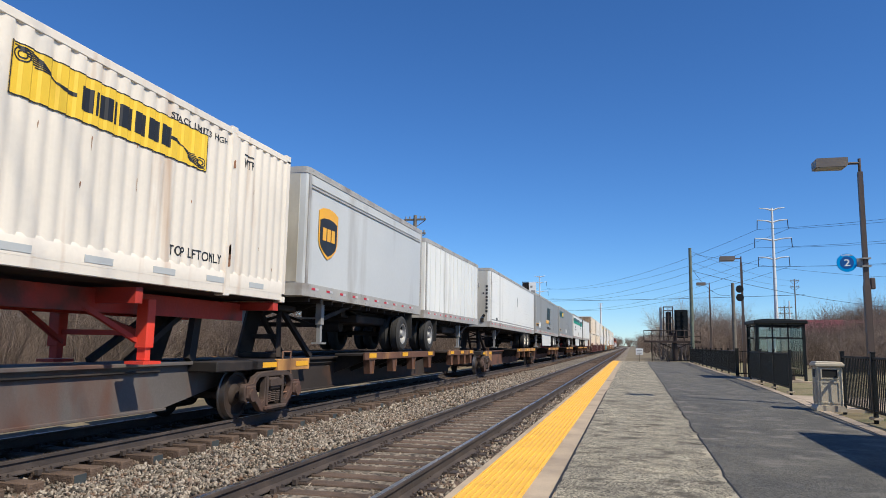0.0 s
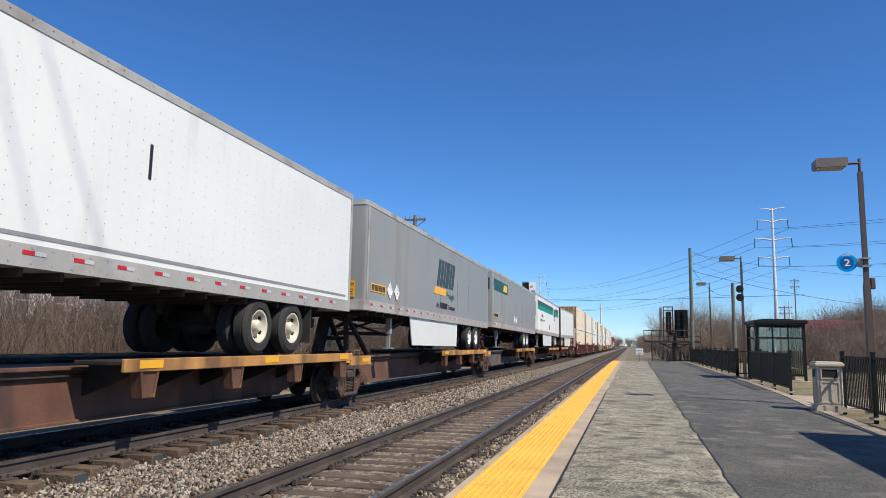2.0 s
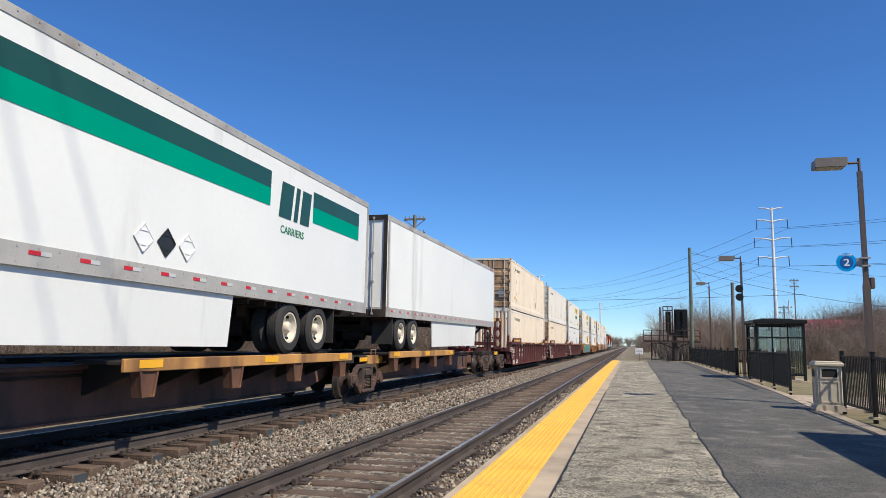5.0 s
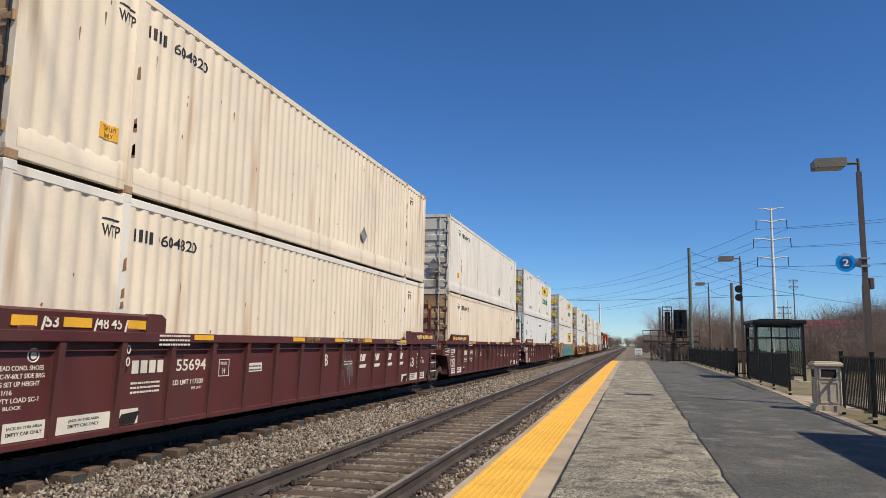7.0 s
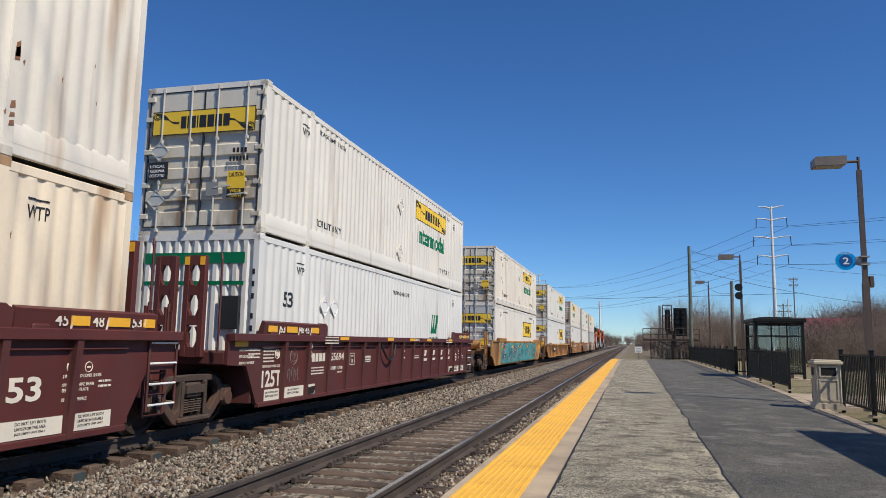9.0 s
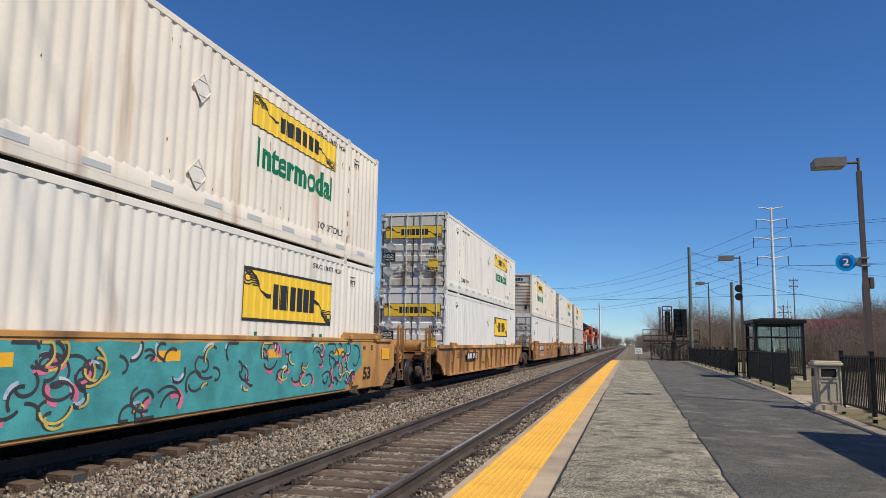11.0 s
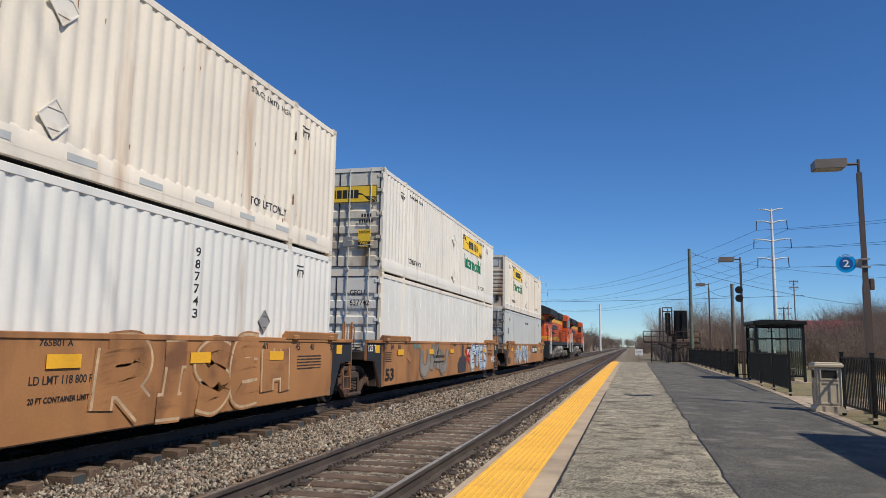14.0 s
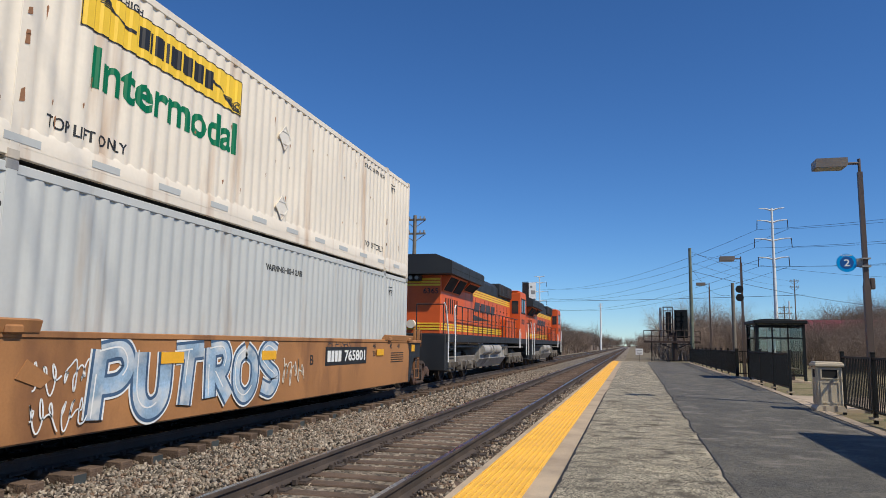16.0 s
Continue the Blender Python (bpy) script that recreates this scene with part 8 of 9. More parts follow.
def marks_stripe(c, x, L, H):
    part("stripe", plate(4.25, 0.56), M_DKGREEN, c, "dark green stripe", at=on_side(x - 0.01, 0.13, H - 0.98))
    part("stripe", plate(2.3, 0.56), M_DKGREEN, c, "dark green stripe", at=on_end(-1.15, -0.019, H - 0.98))
    part("emblem", bars([0.32, 0.3, 0.3], 0.36, 0.06, 0.14), M_LOGO, c, "three yellow blocks", at=on_side(x - 0.003, 3.0, H - 0.88), key="yb3")
    part("emblem", bars([0.32, 0.3, 0.3], 0.36, 0.06, 0.14), M_LOGO, c, "three yellow blocks", at=on_end(-0.5, -0.026, H - 0.88), key="yb3")
    common_grey(c, x, L, H)


def marks_twostripe(c, x, L, H):
    part("stripe", plate(10.6, 0.33), M_DKGREEN, c, "dark green stripe", at=on_side(x - 0.01, 0.55, H - 0.74))
    part("stripe", plate(10.6, 0.33), M_TEAL, c, "bright green stripe", at=on_side(x - 0.01, 0.55, H - 1.07))
    part("stripe", plate(2.6, 0.33), M_DKGREEN, c, at=on_side(x - 0.01, 13.0, H - 0.74))
    part("stripe", plate(2.6, 0.33), M_TEAL, c, at=on_side(x - 0.01, 13.0, H - 1.07))
    part("emblem", bars([0.5, 0.16, 0.4], 0.7, 0.12, 0.1), M_DKGREEN, c, "plain dark green blocks", at=on_side(x - 0.01, 11.5, H - 1.2))
    part("emblem", Shape().cyl((0, 0, 0), (0, 0, 0.006), 0.34, 14), M_DKGREEN, c, "dark green round emblem", at=on_end(-0.5, -0.02, H - 0.75))
    write("Available", M_INK, c, on_side(x - 0.008, 2.86, 1.28), 0.95, 0.24)
    write("Liftgate  Service", M_INK, c, on_side(x - 0.008, 2.1, 0.88), 2.6, 0.28)
    write("CARRIERS", M_GREEN, c, on_side(x - 0.008, 11.6, H - 1.5), 1.0, 0.15)
    for k in range(3):
        part("placard", diamond_shape(0.2), M_WHITE if k != 1 else M_INK, c, "diamond placard", at=on_side(x - 0.008, 7.7 + k * 0.5, 0.62))
    for k in range(6):
        part("number_bars", plate(0.09, 0.11), M_INK, c, at=on_end(1.12, -0.02, H - 0.7 - k * 0.17), key="vn2")
    write("53'", M_INK, c, on_end(1.0, -0.02, 0.8), 0.2, 0.12)
    part("lamp_housing", Shape().cyl((0.9, -0.1, 0.75), (0.9, 0.0, 0.75), 0.09, 12), M_INK, c)


def marks_none(c, x, L, H):
    part("name_plate", plate(0.5, 0.09), M_RED, c, "small red name plate", at=on_side(x - 0.002, L - 1.0, H - 0.12))
    part("door_frame", Shape().box(-1.3, 1.3, -0.03, 0.0, 0.0, 0.2).box(-1.3, 1.3, -0.03, 0.0, H - 0.14, H).box(-1.3, -1.2, -0.03, 0.0, 0.2, H - 0.14).box(1.2, 1.3, -0.03, 0.0, 0.2, H - 0.14).box(-0.03, 0.03, -0.03, 0, 0.2, H - 0.14), M_DIRTY, c, "dark rear door frame")
    for xx in (-0.9, -0.35, 0.35, 0.9):
        part("lock_rod", rod_shape(H), M_STEEL, c, at=Matrix.Translation((xx, 0.03, 0)), key=("rod", H))


# spine cars, with what stands on them
spine_unit(-5.6, M_SPINE, 18.2, "grey-brown spine car platform under a chassis", hitch=None, pads=())
c0 = container(-3.7, 2.14, M_BOXOLD, "cream ribbed container with a yellow panel on a chassis", marks="logo lift wtp strips", H=2.88)


def chassis(s):
    """The road chassis under the first container, on red support legs."""
    c = thing("container_chassis", "dark container chassis with red legs on the spine car", "chassis")
    part("rail", Shape().box(-0.55, -0.42, 0.2, 15.9, 1.78, 2.1).box(0.42, 0.55, 0.2, 15.9, 1.78, 2.1), M_HITCH, c, "dull red long rails")
    part("cross_member", Shape().box(-1.24, 1.24, 0.1, 0.3, 1.98, 2.13).box(-1.24, 1.24, 15.8, 16.0, 1.98, 2.13).box(-1.2, 1.2, 8.0, 8.15, 1.9, 2.12).box(-1.2, 1.2, 12.0, 12.15, 1.9, 2.12), M_HITCH, c)
    for sx in (-1, 1):
        part("support_leg", Shape().box(-0.1, 0.1, -0.09, 0.09, 1.28, 2.0, 0.01).box(-0.07, 0.07, -0.06, 0.06, 1.1, 1.3).box(-0.16, 0.16, -0.2, 0.2, 1.045, 1.09), M_HITCHLEG if sx > 0 else M_HITCH, c, "bright red landing leg", at=Matrix.Translation((0.78 * sx, 12.8, 0)), key=("leg", sx))
    part("brace", Shape().beam((0.7, 12.8, 1.35), (0.5, 11.6, 1.95), 0.07, 0.07).beam((-0.7, 12.8, 1.35), (-0.5, 11.6, 1.95), 0.07, 0.07).beam((0.7, 12.8, 1.5), (-0.7, 12.8, 1.95), 0.06, 0.06).beam((-0.7, 12.8, 1.5), (0.7, 12.8, 1.5), 0.07, 0.08), M_HITCH, c)
    part("hitch", Shape().beam((0.4, 14.5, 1.04), (0.3, 14.8, 2.0), 0.1, 0.4).beam((-0.4, 14.5, 1.04), (-0.3, 14.8, 2.0), 0.1, 0.4).beam((0.35, 13.0, 1.06), (0.28, 14.6, 2.0), 0.1, 0.1).beam((-0.35, 13.0, 1.06), (-0.28, 14.6, 2.0), 0.1, 0.1).box(-0.5, 0.5, 14.5, 15.2, 1.96, 2.08), M_DIRTY, c, "dark hitch stand")
    rolling(c, s)


chassis(-3.7)
spine_unit(12.7, M_SPINEDARK, 18.2, "dark spine car platform with worn yellow wheel pads", pads=((4.0, 10.4), (12.4, 16.6)), hitch=1.4, rim=M_PADRIM)
trailer(13.2, 8.4, M_TRSILVER, "pale grey short road trailer with a shield emblem", axles=(1.6,), hub=M_STEEL, legs=1.7, z0=2.34, H=2.7, tilt=-0.3, marks=marks_shield, nose=M_TRDOOR)
trailer(22.1, 8.3, M_TRWHITE, "white short road trailer with upright side posts", axles=(7.5,), hub=M_STEEL, legs=6.2, z0=2.22, H=2.62, tilt=0.0, ribs=0.62)
spine_unit(33.7, M_TTX, 16.3, "worn yellow and brown spine car platform", hitch=1.4)
trailer(33.35, 15.85, M_TRWHITE, "plain white road trailer with a bright repair patch", axles=(4.1, 2.8), studs=True, nose=M_TRDOOR, marks=marks_plain)
spine_unit(50.0, M_SPINEBROWN, 17.0, "brown spine car platform with yellow wheel pads", hitch=1.4)
trailer(50.2, 15.9, M_TRGREY, "grey road trailer with large dark green blocks", axles=(3.65, 2.33), skirt=True, hub=M_WHITE, marks=marks_bigletters)
spine_unit(66.95, M_SPINE, 17.0, "grey spine car platform with a red hitch", hitch=1.4, hitch_paint=M_HITCH)
trailer(67.35, 15.9, M_TRGREY, "grey road trailer with a dark green stripe", axles=(5.0, 3.7), hub=M_WHITE, tape=1.3, marks=marks_stripe)
write("ALL PURPOSE SPINE CAR", M_INK, TRAIN[-2][0], on_side(1.383, 9.7, 1.0), 1.9, 0.11)
spine_unit(83.95, M_TTX, 17.6, "worn yellow spine car platform", hitch=1.4, hitch_paint=M_HITCH)
trailer(84.3, 16.25, M_TRWHITE, "white road trailer with two green stripes", axles=(4.0, 2.7), skirt=True, marks=marks_twostripe)
spine_unit(101.5, M_TTX, 17.4, "worn yellow spine car end platform with a red hitch", last=True, pads=((0.9, 8.2),), hitch=15.0, hitch_paint=M_HITCH)
trailer(102.1, 16.0, M_TRWHITE, "white road trailer with grey rails, nose on a red hitch", reverse=True, skirt=True, studs=True, tilt=0.35, z0=2.1, marks=marks_none, low_rail=M_ALU)

# well cars with stacked containers
LOW, HIGH = 0.43, 3.33
well_car(123.1, "maroon", "dark red well car with cream lettering", (True, True))
container(123.2, LOW, M_BOXCREAM, "cream ribbed container in a red well car", doors=False, upright=True, marks="rust num wtp", post=M_BOXPALE)
container(123.2, HIGH, M_BOXCREAM, "cream ribbed container with rusty doors, stacked on another", door_paint=M_BOXRUST, marks="rust num wtp yellowtag plac1 dnum")
well_car(142.45, "maroon", "dark red middle well car with cream lettering", (False, True))
container(142.62, LOW, M_BOXCREAM, "cream ribbed container with rusty doors in a red well car", door_paint=M_BOXRUST, marks="rust num wtp dnum")
container(142.62, HIGH, M_BOXPALE, "pale cream ribbed container with grey doors, stacked on another", door_paint=M_DOORGREY, marks="rust num wtp yellowtag plac1 dnum")
well_car(162.1, "maroon", "dark red end well car with cream lettering", (False, True))
container(162.2, LOW, M_BOXBLUE, "cool white ribbed container with green marks", doors=False, upright=True, marks="greenend wtp num53 placmid greenmark warn")
container(162.2, HIGH, M_BOXWHITE, "white ribbed container with a yellow panel, stacked on another", door_paint=M_DOORGREY, marks="logoword lift wtp plac dlogo")
well_car(185.5, "flat", "yellow well car covered in teal graffiti", (True, True), single=True)
container(185.6, LOW, M_BOXWHITE, "white ribbed container with a yellow panel in a painted well car", door_paint=M_BOXGREY, marks="lowlogo lift wtp dlogo")
container(185.6, HIGH, M_BOXOLD, "aged cream container with a yellow panel, stacked on another", door_paint=M_DOORGREY, marks="logoword lift wtp plac dlogo strips")
well_car(209.2, "yellow", "weathered yellow well car with upright stiffeners", (True, True), single=True)
container(209.3, LOW, M_BOXBLUE, "bright white container with a framed yellow panel", door_paint=M_BOXBLUE, marks="lowlogo wtp plac dlogo")
container(209.3, HIGH, M_BOXWHITE, "white ribbed container with a yellow panel, stacked on another", door_paint=M_DOORGREY, marks="logoword lift wtp plac dlogo strips")
well_car(232.9, "brown", "faded brown well car with scrawled graffiti", (True, True))
container(233.0, LOW, M_BOXBLUE, "white ribbed container with pale grey doors in a brown well car", door_paint=M_DOORGREY, marks="wtp num53 dgf dpl plac2")
container(233.0, HIGH, M_BOXOLD, "aged white container with a ribbed rusty front, stacked on another", doors=False, door_paint=M_NOSE, marks="logoword lift wtp plac nlogo strips")
well_car(252.2, "brown", "faded brown middle well car with silver graffiti", (False, True))
container(252.5, LOW, M_BOXBLUE, "bright white smooth-sided container with grey doors", side="plate", door_paint=M_BOXBLUE, marks="dgf", post=M_BOXOLD)
container(252.5, HIGH, M_BOXWHITE, "white ribbed container with a yellow panel, stacked on another", door_paint=M_DOORGREY, marks="logoword lift wtp plac dlogo")
well_car(272.0, "brown", "faded brown end well car with blue and white graffiti", (False, True))
container(272.1, LOW, M_BOXGREY, "grey ribbed container in a brown well car", door_paint=M_STEEL, marks="wtp dgf num53 warn")
container(272.1, HIGH, M_BOXOLD, "aged cream container with a ribbed front, stacked on another", doors=False, door_paint=M_NOSE, marks="logoword lift wtp plac nlogo strips")

def follow_ribs(c, spans):
    """Bends the painted marks of a container's side into its ribs."""
    def depth(y):
        for a, b in spans:
            if a <= y <= b:
                p = (b - a) / max(1, round((b - a) / 0.268))
                return 0.008 + 0.024 * float(np.interp(((y - a) / p) % 1.0, (0, 0.44, 0.58, 0.86, 1.0), (0, 0, 1, 1, 0)))
        return -0.004
    cuts = []
    for a, b in spans:
        n = max(1, round((b - a) / 0.268))
        p = (b - a) / n
        cuts += [a + (k + u) * p for k in range(n) for u in (0, 0.44, 0.58, 0.86)] + [b]
    for ob in c.children_recursive:
        if ob.type != "MESH" or ob.name.split(".")[0] not in ("lettering", "panel", "panel_border", "mark", "scroll", "arrow", "owner_mark", "emblem", "tag", "rust_marks"):
            continue
        m, up = ob.matrix_basis.copy(), ob.parent
        while up != c:
            m, up = up.matrix_basis @ m, up.parent
        if m[0][2] < 0.5:
            continue
        k = ("ribbed", ob.data.name, round(m[1][3], 3), round(m[1][0], 3))
        if k not in MESHES:
            me = ob.data.copy()
            b = bmesh.new()
            b.from_mesh(me)
            lo, hi = min(v.co.x for v in b.verts), max(v.co.x for v in b.verts)
            for y in cuts:
                u = (y - m[1][3]) / m[1][0]
                if lo + 1e-4 < u < hi - 1e-4:
                    bmesh.ops.bisect_plane(b, geom=b.verts[:] + b.edges[:] + b.faces[:], plane_co=(u, 0, 0), plane_no=(1, 0, 0), dist=1e-6)
            for v in b.verts:
                v.co.z -= depth(m[1][3] + v.co.x * m[1][0])
            b.to_mesh(me)
            b.free()
            me.set_sharp_from_angle(angle=radians(20))
            MESHES[k] = me
        ob.data = MESHES[k]


for ob, s, m in TRAIN:
    if ob.name.startswith("shipping_container") and "smooth-sided" not in ob["label"]:
        follow_ribs(ob, ((0.14, 1.88), (2.02, 14.03), (14.17, 16.01)))

# ---- graffiti on the well cars ----
STROKES = {        # strokes of a sprayed letter in a unit box
    "R": (((0.1, 0.0), (0.14, 1.0)), ((0.14, 0.95), (0.7, 0.98), (0.85, 0.75), (0.65, 0.5), (0.2, 0.45)), ((0.4, 0.48), (0.95, -0.05))),
    "I": (((0.45, 0.0), (0.52, 1.0)), ((0.2, 0.98), (0.82, 1.0)), ((0.12, 0.02), (0.8, 0.0))),
    "S": (((0.92, 0.88), (0.5, 1.0), (0.14, 0.78), (0.45, 0.52), (0.85, 0.3), (0.55, 0.02), (0.08, 0.12)),),
    "E": (((0.9, 1.0), (0.18, 0.94), (0.12, 0.04), (0.92, 0.0)), ((0.16, 0.5), (0.75, 0.54))),
    "H": (((0.1, 0.0), (0.16, 1.0)), ((0.86, -0.04), (0.9, 1.0)), ((0.15, 0.5), (0.88, 0.52))),
    "P": (((0.12, -0.1), (0.2, 1.0)), ((0.2, 0.95), (0.75, 1.0), (0.95, 0.72), (0.7, 0.46), (0.2, 0.42))),
    "U": (((0.12, 1.0), (0.14, 0.25), (0.45, 0.0), (0.82, 0.22), (0.88, 1.0)),),
    "T": (((0.02, 0.94), (0.98, 1.0)), ((0.5, 0.96), (0.44, -0.04))),
    "O": (((0.5, 1.0), (0.14, 0.78), (0.12, 0.25), (0.48, 0.0), (0.86, 0.24), (0.88, 0.76), (0.52, 1.0)),),
    "M": (((0.05, 0.0), (0.16, 1.0), (0.48, 0.4), (0.84, 1.0), (0.95, 0.0)),),
}


def rounded(pts, n=8):
    """A smooth curve through the corners of a stroke."""
    if len(pts) < 3:
        return [tuple(np.array(pts[0]) + (np.array(pts[1]) - np.array(pts[0])) * k / n) for k in range(n + 1)]
    P = [np.array(p) for p in (pts[0], *pts, pts[-1])]
    out = []
    for a, b, c, d in zip(P, P[1:], P[2:], P[3:]):
        for k in range(n):
            t = k / n
            out.append(tuple(0.5 * (2 * b + (c - a) * t + (2 * a - 5 * b + 4 * c - d) * t * t + (3 * b - a - 3 * c + d) * t ** 3)))
    return out + [tuple(pts[-1])]


def throw_up(car, y0, y1, z0, z1, letters, fill, edge, rim, seed, label, x=1.452, fat=0.3, hatch=False):
    """Fat sprayed letters in three layers: a pale rim, a dark outline and a filling."""
    q = random.Random(seed)
    w, h = (y1 - y0) / len(letters), z1 - z0
    rims, outs, fills, shines = Shape(), Shape(), Shape(), Shape()
    for k, ch in enumerate(letters):
        lean, up, wide = q.uniform(-0.12, 0.16), q.uniform(-0.05, 0.05), q.uniform(0.98, 1.14)
        for j, stroke in enumerate(STROKES[ch]):
            pts = [(y0 + w * (k + 0.5 + (a - 0.5) * wide * 0.8 + lean * (b - 0.5)), z0 + h * (0.1 + 0.8 * b + up)) for a, b in rounded(stroke)]
            f = w * fat * q.uniform(0.85, 1.15)
            dz = 0.00008 * (3 * k + j)
            ribbon(rims, pts, f + 0.15, 0.0005 + dz)
            ribbon(outs, pts, f + 0.09, 0.003 + dz)
            ribbon(fills, pts, f, 0.0055 + dz)
            if hatch:
                for i in range(1, len(pts) - 1, 1):
                    ribbon(shines, [(pts[i][0] - f * 0.42, pts[i][1] - 0.02), (pts[i][0] + f * 0.42, pts[i][1] + 0.03)], 0.008, 0.0085)
            else:
                ribbon(shines, [(a - f * 0.2, b + f * 0.12) for a, b in pts[: max(2, len(pts) * 2 // 3)]], 0.022, 0.0085 + dz)
    m = on_side(x, 0, 0)
    part("graffiti_edge", rims, rim, car, label, at=m)
    part("graffiti_outline", outs, edge, car, at=m)
    part("graffiti_fill", fills, fill, car, at=m)
    part("graffiti_shine", shines, rim, car, at=m)


def painted_over(car, y0, y1, z0, z1, seed, x=1.448):
    """Interlocking teal swirls edged in black, with pink and yellow patches."""
    q = random.Random(seed)
    edge = [(y0 + (y1 - y0) * k / 60, z1 - 0.02 + 0.015 * math.sin(k * 1.7)) for k in range(61)]
    base = Shape().prism(edge[::-1] + [(y0, z0), (y1 - 0.9, z0), (y1 + 0.1, (z0 + z1) / 2)], "z", 0, 0.002)
    part("graffiti_ground", base, M_SPRAYTEAL, car, "teal spray paint", at=on_side(x, 0, 0))
    lines, pink, pale, gold = Shape(), Shape(), Shape(), Shape()
    for k in range(int((y1 - y0) * 10)):
        cx, cy = q.uniform(y0 + 0.3, y1 - 0.25), q.uniform(z0 + 0.1, z1 - 0.1)
        a, r0, turn = q.uniform(0, 6.28), q.uniform(0.1, 0.32), q.uniform(1.5, 4.2)
        pts = []
        for t in range(25):
            u = t / 24
            r = r0 * (0.35 + 0.65 * u)
            px, py = cx + 1.3 * r * math.cos(a + turn * u), cy + r * math.sin(a + turn * u)
            pts.append((min(max(px, y0 + 0.02), y1), min(max(py, z0 + 0.02), z1 - 0.03)))
        ribbon(lines, pts, 0.04, 0.0062 + 0.00003 * k)
        if k % 3 == 0:
            ribbon(pink, [(a_ + 0.05, b_ - 0.04) for a_, b_ in pts[:16] if b_ - 0.1 > z0], 0.09, 0.0036 + 0.00003 * k)
        if k % 4 == 1:
            ribbon(pale, [(a_ - 0.03, b_ + 0.03) for a_, b_ in pts[4:20] if b_ + 0.07 < z1], 0.06, 0.005 + 0.00003 * k)
        if k % 5 == 2:
            ribbon(gold, [(a_ + 0.03, b_) for a_, b_ in pts[8:]], 0.035, 0.0078 + 0.00003 * k)
    for name, sh, m, lb in (("graffiti_lines", lines, M_SPRAYDARK, "dark outlines"), ("graffiti_patches", pink, M_SPRAYPINK, "pink patches"),
                            ("graffiti_highlights", pale, M_SPRAYBLUE, "pale highlights"), ("graffiti_rims", gold, M_SPRAYYELLOW, "dull yellow rims")):
        tagged(part(name, sh, m, car, lb, at=on_side(x, 0, 0)), kind="stuff")


CARS = [ob for ob, s, m in TRAIN if ob.name.startswith("well_car")]
painted_over(CARS[3], 1.0, 15.0, 0.34, 1.39, 4, 1.442)
part("chalk_scrawl", scrawl(9, 1.9, 0.13, 12, 0.009), M_WHITE, CARS[4], "white chalk scrawl along the rail", at=on_side(1.474, 5.7, 1.2))
part("pink_scrawl", scrawl(19, 1.0, 0.4, 3, 0.02), M_SPRAYPINK, CARS[4], "faded pink scrawl", at=on_side(1.41, 10.75, 0.55))
part("chalk_scrawl", scrawl(10, 2.3, 0.32, 12, 0.007), M_TANLINE, CARS[5], "pale spray scrawl", at=on_side(1.4445, -0.3, 0.72))
part("chalk_scrawl", scrawl(12, 2.9, 0.3, 10, 0.013), M_WHITE, CARS[5], "white spray scrawl", at=on_side(1.4445, 3.0, 0.5))
part("chalk_scrawl", scrawl(13, 1.7, 0.2, 8, 0.007), M_CREAM, CARS[5], "thin pale spray scrawl", at=on_side(1.4375, 3.35, 1.2))
write("LD LMT 118 800 PER UNIT", M_INK, CARS[5], on_side(1.4375, 8.0, 0.9), 1.42, 0.1)
write("20 FT CONTAINER LIMIT 57 500 EACH", M_INK, CARS[5], on_side(1.4445, 8.0, 0.7), 1.4, 0.065)
write("765801 A", M_INK, CARS[5], on_side(1.4375, 8.1, 1.33), 0.5, 0.075)
throw_up(CARS[5], 9.0, 14.1, 0.42, 1.36, "RISEH", M_BROWNWELL, M_TANLINE, M_BROWNWELL, 17, "faded pale outlines of letters", 1.4445, 0.32, True)
throw_up(CARS[6], 3.6, 7.1, 0.46, 1.28, "UMU", M_SPRAYGREY, M_SPRAYSHADE, M_SPRAYGREY, 5, "silver spray-painted letters", 1.4445, 0.25)
part("dark_figure", Shape().prism([(8.75, 0.36), (9.95, 0.36), (10.1, 0.7), (10.0, 0.9), (9.75, 0.98), (9.6, 0.95), (9.58, 1.34), (9.45, 1.42), (9.3, 1.34), (9.28, 0.95), (8.9, 0.9), (8.6, 0.66)], "z", 0, 0.004), M_SPRAYDARK, CARS[6], "dark spray-painted patch", at=on_side(1.4445, 0, 0))
throw_up(CARS[6], 10.9, 14.2, 0.44, 1.3, "ETES", M_SPRAYBLUE, M_SPRAYNAVY, M_WHITE, 6, "pale blue spray-painted letters", 1.4445, 0.3)
part("red_cross", Shape().prism([(9.75, 0.62), (9.98, 0.62), (10.85, 1.2), (10.62, 1.2)], "z", 0, 0.003).prism([(9.8, 1.2), (10.02, 1.2), (10.8, 0.62), (10.58, 0.62)], "z", 0, 0.0034), M_RED, CARS[6], "red sprayed cross", at=on_side(1.4445, 0, 0))
write("KHC", M_WHITE, CARS[6], on_side(1.4455, 15.3, 0.6), 0.85, 0.26)
write("LD LMT 118 800 PER UNIT", M_INK, CARS[6], on_side(1.4555, 5.2, 0.94), 1.4, 0.1)
write("20 FT CONTAINER LIMIT 57 500 EACH", M_INK, CARS[6], on_side(1.4555, 5.2, 0.78), 1.4, 0.065)
write("765801 C", M_INK, CARS[6], on_side(1.4375, 7.9, 1.33), 0.55, 0.075)
write("C", M_INK, CARS[6], on_side(1.4375, 7.2, 0.92), 0.16, 0.24)
write("B", M_INK, CARS[7], on_side(1.4375, 9.4, 0.94), 0.16, 0.2)
